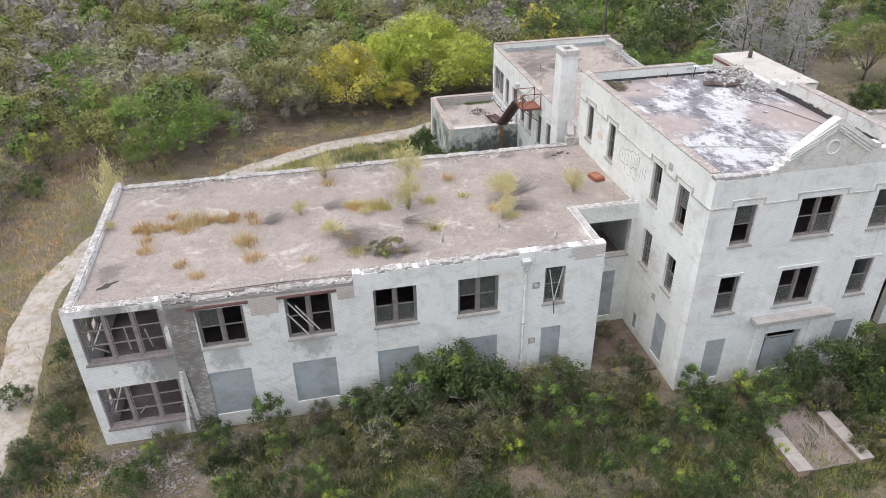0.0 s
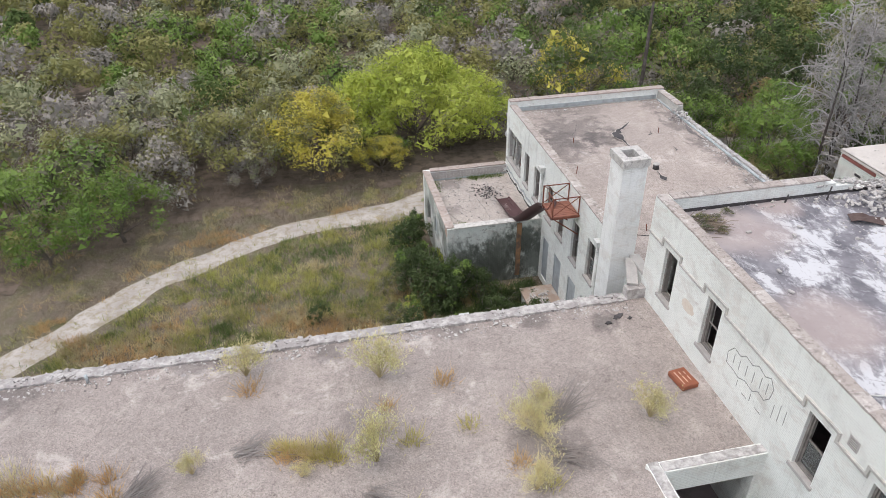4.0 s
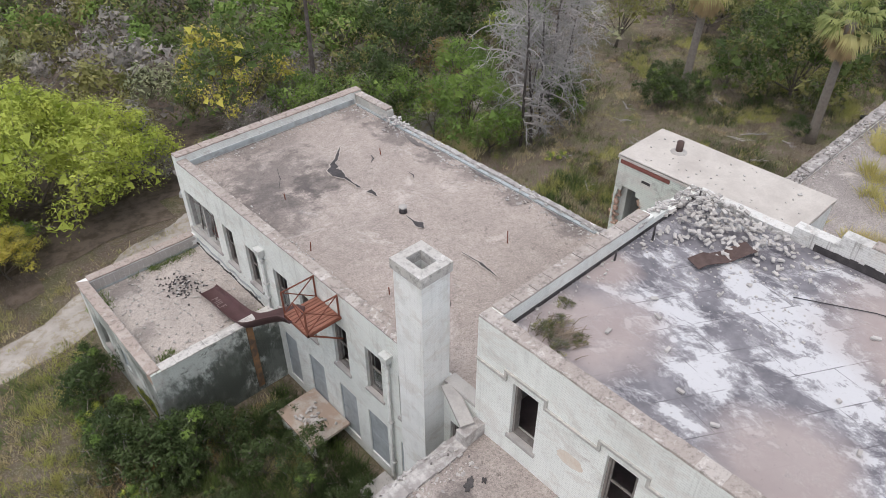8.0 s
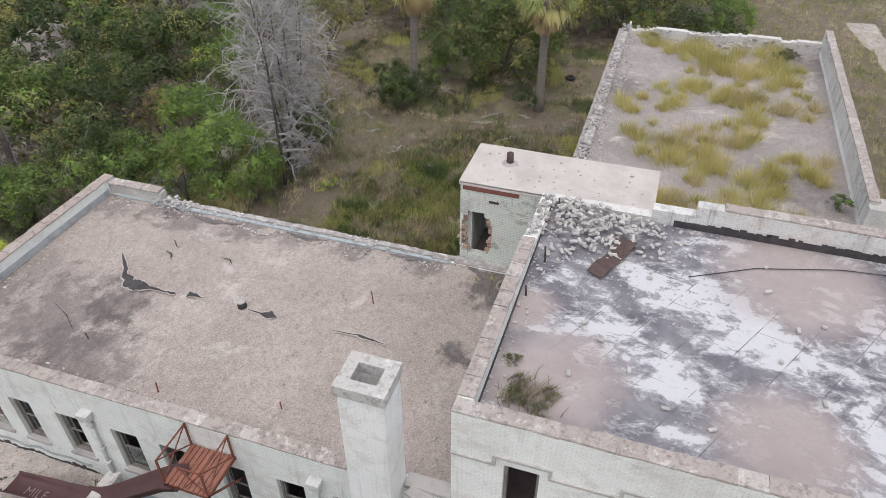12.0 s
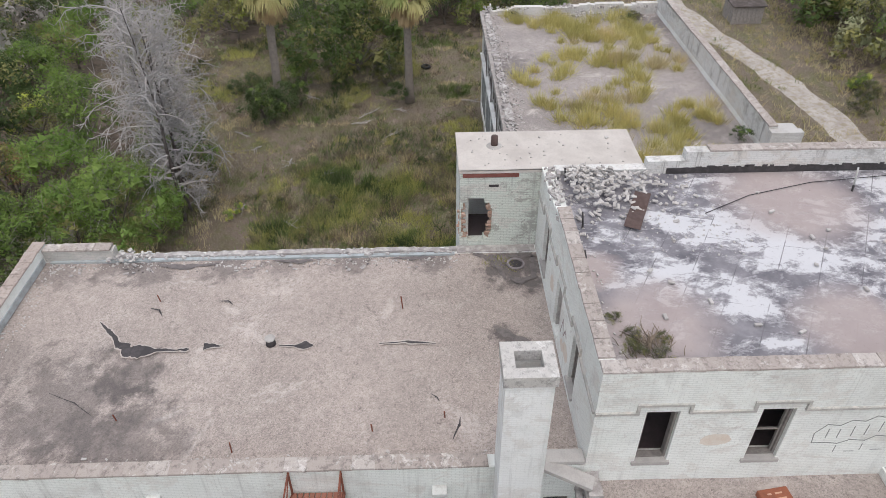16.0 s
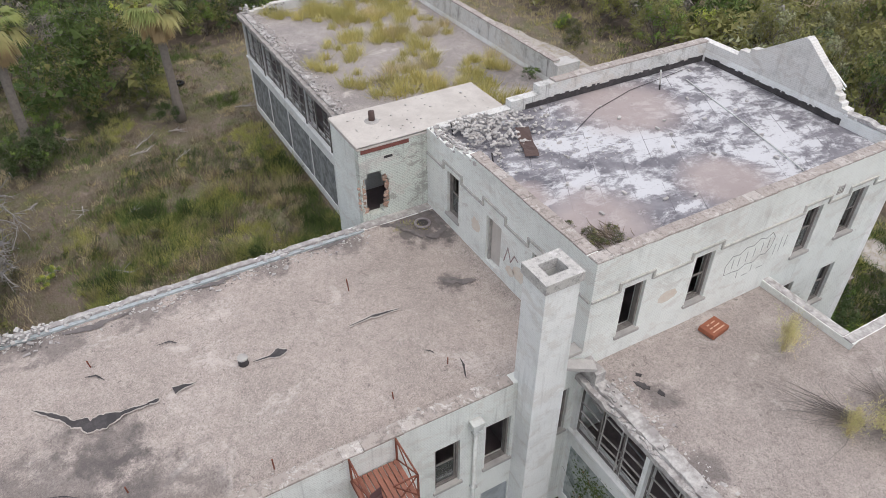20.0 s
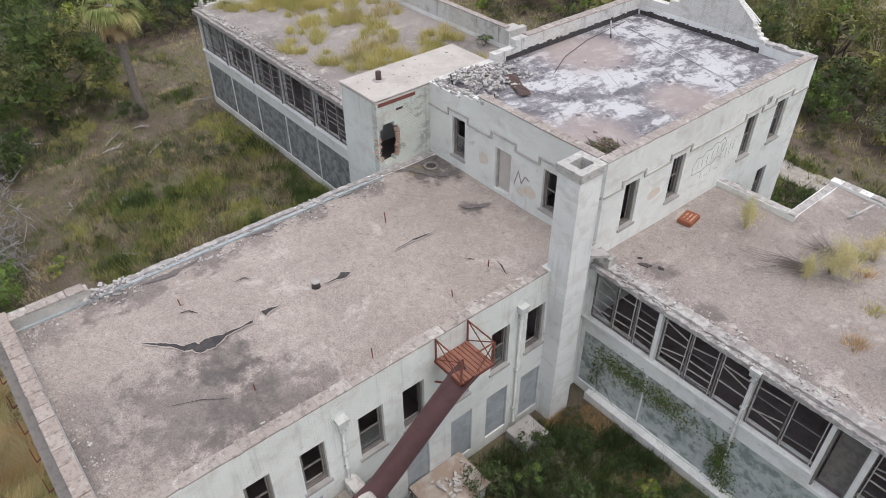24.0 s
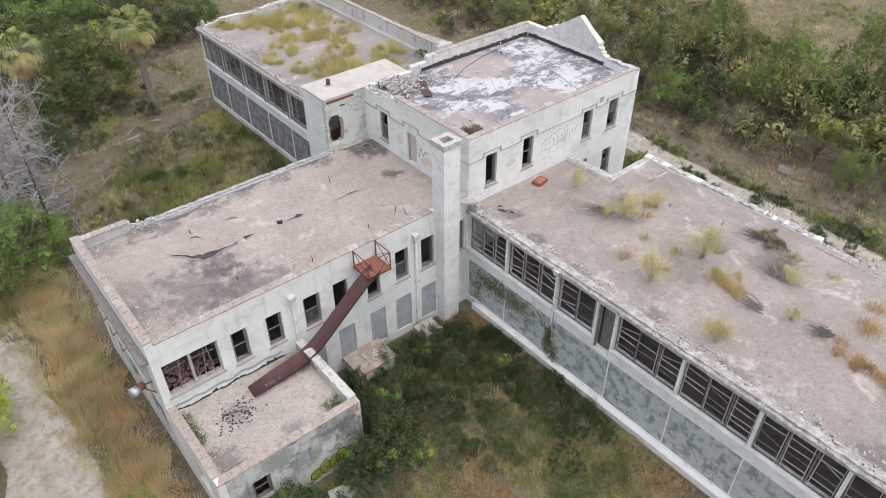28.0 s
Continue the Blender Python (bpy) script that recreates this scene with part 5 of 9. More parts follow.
# -- chimney --
chim = thing("chimney", (15.72, 39.35, 0), "tall square pale painted brick chimney with an open top", "chimney")
cx0, cx1, cy0, cy1, CT = 15.22, 16.22, 38.8, 39.92, 12.0
for s_, a, b in ((Side("x", cx0, 1), cy0, cy1), (Side("x", cx1, -1), cy0, cy1)):
    wall(chim, s_, a, b, 0, CT, [], WHITE, 0.22)
for s_, a, b in ((Side("y", cy0, 1), cx0 + 0.22, cx1 - 0.22), (Side("y", cy1, -1), cx0 + 0.22, cx1 - 0.22)):
    wall(chim, s_, a, b, 0, CT, [], WHITE, 0.22)
g = Geo()
for x0, x1, y0, y1 in ((cx0 - 0.06, cx0 + 0.24, cy0 - 0.06, cy1 + 0.06), (cx1 - 0.24, cx1 + 0.06, cy0 - 0.06, cy1 + 0.06), (cx0 + 0.24, cx1 - 0.24, cy0 - 0.06, cy0 + 0.24), (cx0 + 0.24, cx1 - 0.24, cy1 - 0.24, cy1 + 0.06)):
    g.box(x0, x1, y0, y1, CT, CT + 0.32)
part("cap", g, COPING_W, chim, "dull white cast chimney cap")

g = Geo()
g.box(16.0, 16.42, 37.52, 38.78, 7.86, 8.0)
part("coping", g, CONCRETE, rear, "grey mossy cap stone beside the chimney")
g = Geo()
g.bar((15.55, 37.35, 7.62), (15.98, 38.6, 7.96), 0.42, 0.12)
part("coping", g, CONCRETE, rear, "sloping grey cap stone against the chimney")

# -- stair tower --
tower = thing("stair_tower", (27.5, 37.2, 0), "pale stair tower with a broken hole in its wall", "tower")
TX1, TY0, TY1, TT = 28.8, 33.9, 40.4, 10.78
hole = [(39.3, 40.28, 7.9, 9.5), (39.2, 40.34, 8.15, 9.25), (39.5, 40.1, 7.75, 9.7), (39.26, 40.2, 8.02, 9.4)]
wall(tower, Side("x", MX1, 1), MY1 + 0.002, TY1, 0, TT, hole, TOWERB, 0.35)
wall(tower, Side("y", TY1, -1), MX1 + 0.35, TX1, 0, TT, [], MINT, 0.35)
wall(tower, Side("x", TX1, -1), TY0, TY1 - 0.35, 0, TT, [], WHITE, 0.35)
wall(tower, Side("y", TY0, 1), MX1 + 0.002, TX1 - 0.35, 0, TT, [], WHITE, 0.35)
slab(tower, MX1 - 0.03, TX1 + 0.05, TY0 - 0.05, TY1 + 0.05, TT + 0.14, PALE_SLAB, 0.14, "roof", "pale bare concrete roof slab", 0.01, 0.5)
g = Geo()
g.box(MX1 - 0.04, MX1 + 0.0, 38.3, 40.3, TT - 0.17, TT - 0.03)
part("lintel_beam", g, REDBEAM, tower, "red painted steel beam")
g = Geo()
g.box(MX1 + 0.36, TX1 - 0.36, TY0 + 0.4, TY1 - 0.36, 7.2, 7.35)
part("floor_slab", g, FLOOR, tower)
g = Geo()
g.tube([(27.75, 39.05, TT + 0.1), (27.75, 39.05, TT + 0.55)], 0.13, 10)
pipe = part("vent_pipe", g, OLD_RUST, tower, "short rusty vent pipe", True)
g = Geo()
g.tube([(27.75, 39.05, TT + 0.12), (27.75, 39.05, TT + 0.19)], [0.34, 0.2], 12)
part("collar", g, CONCRETE, pipe)

# -- annex --
annex = thing("annex", (13.3, 52.6, 0), "single-storey annex with an open parapet roof full of debris", "building")
W, S, N = Side("x", AX0, 1), Side("y", AY0, 1), Side("y", RY1, -1)
ah = [(51.92, 52.6, 1.7, 2.8), (53.98, 54.9, 1.3, 2.75)]
wall(annex, W, AY0 + 0.35, RY1 - 0.35, 0, 3.88, ah, SOOTY, 0.35)
board(annex, W, *ah[0], SHEET, 0.06, 1, "grey mouldy boarded opening")
window(annex, W, *ah[1], 1, FRAME, None, 0.0)
wall(annex, S, AX0, MX0, 0, 3.88, [], SOOTY_S, 0.35, "wall", "soot-stained grey wall")
wall(annex, N, AX0, MX0, 0, 3.95, [(12, 13.6, 1.2, 2.8)], WHITE, 0.35)
g = Geo()
for k in range(6):
    u = AX0 + 0.36
    while u < MX0 - 0.25:
        w = rng.uniform(0.19, 0.22)
        N.box(g, u, u + w, 0.351, 0.366 + rng.uniform(0, 0.012), 3.42 + 0.078 * k, 3.488 + 0.078 * k)
        u += w + 0.012
part("bared_brick", g, BRICK_GREY, annex, "courses of bare weathered brick inside the parapet")
g = Geo()
N.box(g, AX0 + 0.36, MX0 - 0.02, 0.351, 0.375, 3.3, 3.41)
part("flashing", g, FLASH, annex, "bluish flashing along the parapet foot")
RUN_OFF = plain("orange_rust_run", (0.33, 0.19, 0.10), 0.9, 0, (0.13, 0.10, 0.08), 2.2, 0.42, 0.6, 0.9, 14)
part("rusty_duct", S.box(Geo(), 14.56, 14.83, -0.06, 0, 0.3, 3.78), RUN_OFF, annex, "rust-streaked rainwater duct below the slide")
slab(annex, AX0 + 0.35, MX0, AY0 + 0.35, RY1 - 0.35, 3.3, ROOF_A, 0.2, "roof", "debris-strewn flat roof")
copings(annex, (AX0 + 0.17, AY0 + 0.1), (AX0 + 0.17, RY1), 3.915, TILE_T)
copings(annex, (AX0 + 0.4, AY0 + 0.17), (MX0 - 0.1, AY0 + 0.17), 3.915, TILE_W)
copings(annex, (AX0 + 0.4, RY1 - 0.17), (MX0 - 0.1, RY1 - 0.17), 3.985, TILE_T)

# -- escape slide and its platform --
plat = thing("escape_platform", (15.3, 44.7, 6.9), "rusty steel fire-escape platform with railings on the wall", "platform")
PX0, PX1, PY0, PY1, PZ = 14.6, 15.96, 44.0, 45.45, 6.95
n_b = 9
bm_mesh = piece_meshes("deck_board", PX1 - PX0, (PY1 - PY0) / n_b - 0.025, 0.05, 0.006, 0.002, [plain("rusty_red_deck_board", (0.27, 0.12, 0.085), 0.85, 0, (0.17, 0.08, 0.06), 3.0, vary=0.3)], 2)
for k in range(n_b):
    piece("board", rng.choice(bm_mesh), pose((PX0 + PX1) / 2, PY0 + (k + 0.5) * (PY1 - PY0) / n_b, PZ), plat)
g = Geo()
for y in (PY0 + 0.03, PY1 - 0.03):
    g.bar((PX0, y, PZ - 0.08), (PX1 + 0.04, y, PZ - 0.08), 0.06, 0.1)
    g.bar((PX0 + 0.1, y, PZ - 0.1), (PX1 + 0.04, y, PZ - 1.1), 0.05)
g.bar((PX0 + 0.03, PY0, PZ - 0.08), (PX0 + 0.03, PY1, PZ - 0.08), 0.06, 0.1)
part("frame", g, RUST, plat)
for x, y in ((PX0 + 0.03, PY0 + 0.03), (PX0 + 0.03, PY1 - 0.03), (PX1 - 0.03, PY0 + 0.03), (PX1 - 0.03, PY1 - 0.03)):
    g = Geo()
    g.bar((x, y, PZ), (x, y, PZ + 1.0), 0.05)
    part("post", g, RUST, plat)
a, b, c, d = PX0 + 0.03, PX1 - 0.03, PY0 + 0.03, PY1 - 0.03
for x0, y0, x1, y1 in ((a, c, b, c), (a, d, b, d), (a, c, a, 44.75)):
    part("handrail", Geo().bar((x0, y0, PZ + 0.98), (x1, y1, PZ + 0.98), 0.04), RUST, plat)
    part("brace", Geo().bar((x0, y0, PZ + 0.05), (x1, y1, PZ + 0.98), 0.03), RUST, plat)
    part("brace", Geo().bar((x0, y0, PZ + 0.98), (x1, y1, PZ + 0.05), 0.03), RUST, plat)

slide = thing("escape_slide", (14.9, 48.5, 3.3), "long maroon steel escape slide ending on the annex roof", "slide")
path = [(44.9, 6.98), (45.4, 6.75), (46.3, 6.05), (47.2, 5.3), (48.1, 4.55), (48.7, 4.1), (49.1, 3.86), (49.6, 3.66), (50.3, 3.52), (51.2, 3.44), (52.6, 3.4)]
sx0, sx1, lip = 14.36, 15.14, 0.34
sec = [(sx0 - 0.03, lip), (sx0, lip), (sx0 + 0.06, 0.07), (sx0 + 0.16, 0.0), (sx1 - 0.16, 0.0), (sx1 - 0.06, 0.07), (sx1, lip), (sx1 + 0.03, lip), (sx1 + 0.03, lip - 0.02), (sx1 - 0.12, -0.04), (sx0 + 0.12, -0.04), (sx0 - 0.03, lip - 0.02)]
g = Geo()
for y, z in path:
    fade = 1.0 if y < 51 else max(0.25, 1 - (y - 51) * 0.45)
    g.v.extend([(x, y, z + h * (fade if h > 0 else 1)) for x, h in sec])
ns = len(sec)
for k in range(len(path) - 1):
    for j in range(ns):
        a, b = k * ns + j, k * ns + (j + 1) % ns
        g.f.append((a, b, b + ns, a + ns))
g.f.append(tuple(range(ns)))
g.f.append(tuple(range(len(g.v) - 1, len(g.v) - ns - 1, -1)))
part("chute", g, CHUTE, slide, "", True)


# ---- ground and tracks ----
def lie(x, y):
    """The height of the ground; level round the building."""
    far = max(0.0, math.hypot(max(0, abs(x - 21) - 36), max(0, abs(y - 38) - 22)) - 6)
    return 0.10 * noise.noise((x * 0.13, y * 0.13, 0)) + min(1.0, far / 30) * 0.9 * noise.noise((x * 0.03, y * 0.03, 2))


g = Geo()
xs = [-900, -500, -300, -200, -150] + [-120 + 2.0 * i for i in range(131)] + [170, 200, 300, 500, 900]
ys = [-900, -500, -250, -120, -80] + [-60 + 2.0 * i for i in range(126)] + [220, 260, 350, 500, 900]
for y in ys:
    for x in xs:
        g.v.append((x, y, lie(x, y) - 0.02))
for j in range(len(ys) - 1):
    for i in range(len(xs) - 1):
        a = j * len(xs) + i
        g.f.append((a, a + 1, a + len(xs) + 1, a + len(xs)))
solid("ground", g, GROUND, "dry brown and green scrubland soil", "ground", "structure", "", True)


def track(name, pts, width, label, wide=None):
    """A worn track: a strip that follows the ground, with a ragged rim."""
    g = Geo()
    fine = []
    for k in range(len(pts) - 1):
        p0, p1, p2, p3 = [Vector((*pts[min(max(i, 0), len(pts) - 1)], 0)) for i in (k - 1, k, k + 1, k + 2)]
        n = max(2, int((p2 - p1).length / 0.45))
        for i in range(n):
            t = i / n
            fine.append(0.5 * ((2 * p1) + (p2 - p0) * t + (2 * p0 - 5 * p1 + 4 * p2 - p3) * t * t + (3 * p1 - p0 - 3 * p2 + p3) * t ** 3))
    for k, p in enumerate(fine):
        d = (fine[min(k + 1, len(fine) - 1)] - fine[max(k - 1, 0)]).normalized()
        s = Vector((-d.y, d.x, 0))
        for j in range(7):
            u = (j / 3 - 1)
            q = p + s * (u * (wide(p.x) if wide else width) / 2 * (1 + (0.5 * noise.noise((p.x * 0.35, p.y * 0.35, u * 3)) + 0.12 * noise.noise((p.x * 1.1, p.y * 1.1, u * 5)) if abs(u) > 0.6 else 0)))
            g.v.append((q.x, q.y, lie(q.x, q.y) + (0.03 if abs(u) < 0.9 else -0.04)))
    for k in range(len(fine) - 1):
        for j in range(6):
            a = k * 7 + j
            g.f.append((a, a + 1, a + 8, a + 7))
    return solid(name, g, TRACK, label, "road", "structure", "", True)


track("road", [(-19, -12), (-16.8, 10), (-15.6, 22), (-15.6, 30), (-16.5, 38), (-14.5, 45), (-10, 49.3), (-5.5, 53.7), (1.9, 57.4), (9, 58.5), (16, 61.2), (22, 61.9), (30, 62.3), (42, 62.6)], 2.3, "pale caliche track with worn wheel ruts", lambda x: 2.1 if x < 8 else min(4.4, 2.1 + (x - 8) * 0.3))
track("road", [(-16.3, 16), (-8, 14.6), (1, 14.2), (7, 13.7), (14.3, 13.6), (22.6, 13.2), (34, 12.4), (47, 12.2), (58, 13.6), (66, 15.5), (80, 18)], 2.6, "pale caliche drive along the front")

# ---- plants ----
prng = np.random.default_rng(5)


def mesh_from(name, verts, mat_list, mat_index=None):
    """A mesh of separate leaves or blades: verts (n, corners, 3)."""
    n, k, _ = verts.shape
    me = bpy.data.meshes.new(name)
    me.vertices.add(n * k)
    me.vertices.foreach_set("co", verts.reshape(-1).astype(np.float32))
    me.loops.add(n * k)
    me.loops.foreach_set("vertex_index", np.arange(n * k, dtype=np.int32))
    me.polygons.add(n)
    me.polygons.foreach_set("loop_start", np.arange(0, n * k, k, dtype=np.int32))
    for m in mat_list:
        me.materials.append(m)
    if mat_index is not None:
        me.polygons.foreach_set("material_index", mat_index.astype(np.int32))
    me.update(calc_edges=True)
    return me


def unit(a):
    return a / np.maximum(1e-9, np.linalg.norm(a, axis=1, keepdims=True))


def leaf_quads(pts, out, size, r, long=2.4, wild=0.5):
    """Small pointed leaf sprays, one triangle each, lying roughly across the direction out."""
    n = len(pts)
    nor = unit(out * 1.1 + np.array([0, 0, 0.25]) + r.normal(size=(n, 3)) * wild)
    a = unit(np.cross(nor, r.normal(size=(n, 3))))
    b = np.cross(nor, a)
    s = size * r.uniform(0.55, 1.35, (n, 1))
    a, b = a * s * 0.5 * long, b * s * 0.5
    return np.stack([pts - a + b, pts - a * 0.5 - b, pts + a], axis=1)


def crown_points(clumps, per, r, squash=0.8):
    """Leaf places in ragged shells round the clump centres, and the way out from each."""
    c = np.repeat(clumps[:, :3], per, axis=0)
    rad = np.repeat(clumps[:, 3], per)[:, None]
    d = unit(r.normal(size=(len(c), 3)) + np.array([0, 0, 0.25]))
    k = 1.06 - 0.6 * r.uniform(0, 1, (len(c), 1)) ** 2
    return c + d * rad * k * np.array([1, 1, squash]) + r.normal(size=(len(c), 3)) * 0.05, d


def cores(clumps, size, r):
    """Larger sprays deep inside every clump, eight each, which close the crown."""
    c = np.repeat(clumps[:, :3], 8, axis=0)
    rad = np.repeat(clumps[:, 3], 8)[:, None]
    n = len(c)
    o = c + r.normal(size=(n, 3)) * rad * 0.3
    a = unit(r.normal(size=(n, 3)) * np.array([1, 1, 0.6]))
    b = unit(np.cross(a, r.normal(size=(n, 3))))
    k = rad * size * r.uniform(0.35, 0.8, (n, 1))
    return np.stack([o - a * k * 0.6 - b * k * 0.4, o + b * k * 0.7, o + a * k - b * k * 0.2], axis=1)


def crown_clumps(width, height, base, count, r, lumpy=0.16):
    """Clump centres spread under the upper face of a domed, uneven crown, and their radii."""
    out = []
    ph = r.uniform(0, 6)
    for _ in range(count):
        a, q = r.uniform(0, 2 * math.pi), r.uniform(0, 1) ** 0.5
        e = 1 + lumpy * math.sin(a * 2 + ph) + lumpy * 0.8 * math.sin(a * 3 + 1.7 * ph)
        x, y = q * width / 2 * e * math.cos(a), q * width / 2 * e * math.sin(a)
        top = base + (height - base) * math.sqrt(1 - 0.88 * q * q)
        z = base + (top - base) * (1 - 0.55 * r.uniform(0, 1) ** 2)
        out.append((x, y, z, width * r.uniform(0.08, 0.16)))
    return np.array(out)


def limbs(height, base, clumps, r, thick, reach=10):
    """A trunk that forks into limbs reaching for the clumps."""
    g = Geo()
    lean = r.normal(size=2) * 0.05 * height
    fork = (lean[0] * 0.5, lean[1] * 0.5, base * 0.8)
    g.tube([(0, 0, -0.15), (lean[0] * 0.2, lean[1] * 0.25, base * 0.4), fork], [thick * 1.3, thick, thick * 0.85], 7)
    for c in clumps[:: max(1, len(clumps) // reach)]:
        m = ((fork[0] + c[0]) / 2 + r.normal() * 0.2, (fork[1] + c[1]) / 2 + r.normal() * 0.2, fork[2] + (c[2] - fork[2]) * 0.45)
        g.tube([fork, m, tuple(c[:3])], [thick * 0.6, thick * 0.35, thick * 0.08], 5, False)
    return g


def twigs(base_pts, count, length, r, up=0.5, width=0.03):
    """Thin bare twigs as slim spikes."""
    o = base_pts[r.integers(0, len(base_pts), count)] + r.normal(size=(count, 3)) * 0.12
    d = unit(r.normal(size=(count, 3)) + np.array([0, 0, up]))
    ln = length * r.uniform(0.4, 1.2, (count, 1))
    s = unit(np.cross(d, r.normal(size=(count, 3))))
    e = o + d * ln + r.normal(size=(count, 3)) * 0.1 * length
    w = width * r.uniform(0.6, 1.3, (count, 1)) * 0.5
    return np.stack([o - s * w, o + s * w, e], axis=1)


def tree(kind, width, height, base, clumps, per, leaf_size, bark, seed, bare=0.0, name="tree", label="", category="tree", thick=None, second=None):
    r = np.random.default_rng(seed)
    ob = thing(name, (0, 0, 0), label, category)
    cl = crown_clumps(width, height, base, clumps, r)
    tr = new("trunk", limbs(height, base, cl, r, thick or 0.018 * height + 0.03).mesh("trunk", bark, True))
    tr.parent = ob
    pts, out = crown_points(cl, per, r)
    q = leaf_quads(pts, out, leaf_size * r.uniform(0.6, 1.25, (len(pts), 1)), r, 2.5, 0.38)
    which = r.uniform(0, 1, clumps) < 0.3
    mats, idx = [LEAF[kind], LEAF["twiggrey"], LEAF[second or kind]], np.where(np.repeat(which, per), 2, 0)
    if bare < 1:
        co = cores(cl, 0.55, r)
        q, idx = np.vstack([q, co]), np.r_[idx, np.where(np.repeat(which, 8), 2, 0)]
    if bare > 0:
        tw = twigs(cl[:, :3], int(clumps * per * bare), width * 0.24, r)
        q, idx = np.vstack([q, tw]), np.r_[idx, np.ones(len(tw))]
    cr = new("crown", mesh_from("crown", q, mats, idx))
    cr.parent = ob
    return ob


def dead_tree(height, seed, label, thick=0.17, limbs_=34):
    """A leafless tree: a dark leaning trunk hung along its length with bleached, drooping, forking limbs."""
    r = np.random.default_rng(seed)
    ob = thing("dead_tree", (0, 0, 0), label, "tree")
    g, h = Geo(), Geo()
    spikes = []
    spine = [Vector((0, 0, -0.2))]
    d = Vector((r.normal() * 0.03, r.normal() * 0.03, 1)).normalized()
    for k in range(8):
        d = (d + Vector(r.normal(size=3)) * 0.05).normalized()
        spine.append(spine[-1] + d * height / 8)
    g.tube(spine, [0.62 * thick * (1 - 0.85 * k / 8) for k in range(9)], 7, False)

    def limb(p, d, ln, w, depth):
        pts = [p]
        for _ in range(3):
            d = (d + Vector(r.normal(size=3)) * 0.26 - Vector((0, 0, 0.1))).normalized()
            pts.append(pts[-1] + d * ln / 3)
        h.tube(pts, [w * (1 - 0.8 * k / 3) for k in range(4)], 3 if depth else 4, False)
        if depth == 2:
            spikes.extend([tuple(q) for q in pts[1:]])
            return
        for _ in range(5 if depth == 0 else 3):
            e = (d * 0.7 + Vector(r.normal(size=3)) * 0.65).normalized()
            limb(pts[1 + int(r.integers(0, 3))], e, ln * r.uniform(0.35, 0.6), w * 0.62, depth + 1)
        spikes.extend([tuple(q) for q in pts[2:]])

    for k in range(limbs_):
        t = 0.12 + 0.88 * (k + r.uniform(0, 1)) / limbs_
        i = min(7, int(t * 8))
        p = spine[i].lerp(spine[i + 1], t * 8 - i)
        a = r.uniform(0, 6.28)
        e = Vector((math.cos(a), math.sin(a), r.uniform(-0.1, 0.55) + 0.6 * t)).normalized()
        limb(p, e, height * r.uniform(0.12, 0.3) * (0.45 + 1.6 * t * (1.12 - t)), thick * 0.34 * (1.1 - 0.4 * t), 0)
    a = new("trunk", g.mesh("trunk", BARK_DARK, True))
    a.parent = ob
    b = new("branch_crown", h.mesh("branch_crown", LEAF["deadwhite"], True))
    b.parent = ob
    sp = twigs(np.array(spikes), len(spikes) // 2, height * 0.05, r, 0.1, 0.03)
    c = new("twig_crown", mesh_from("twig_crown", sp, [LEAF["deadwhite"]]))
    c.parent = ob
    return ob


def blades(pts, height, width, r, lean=0.35, bend=0.0):
    """Grass blades: one slim leaning quad each."""
    n = len(pts)
    a = r.uniform(0, 2 * math.pi, n)
    s = np.stack([np.cos(a), np.sin(a), np.zeros(n)], 1) * (width / 2) * r.uniform(0.6, 1.4, (n, 1))
    h = height * r.uniform(0.5, 1.3, (n, 1))
    tip = r.normal(size=(n, 3)) * lean
    if bend:
        way = -0.5 + 1.1 * np.sin(0.9 * pts[:, 0] + 1.4 * np.sin(0.8 * pts[:, 1])) + 0.5 * np.sin(2.3 * pts[:, 1] + pts[:, 0])
        k = bend * r.uniform(0.3, 1.4, n)
        tip[:, 0] += k * np.cos(way)
        tip[:, 1] += k * np.sin(way)
    tip[:, 2] = 1
    tip = unit(tip) * h
    return np.stack([pts - s, pts + s, pts + tip], axis=1)


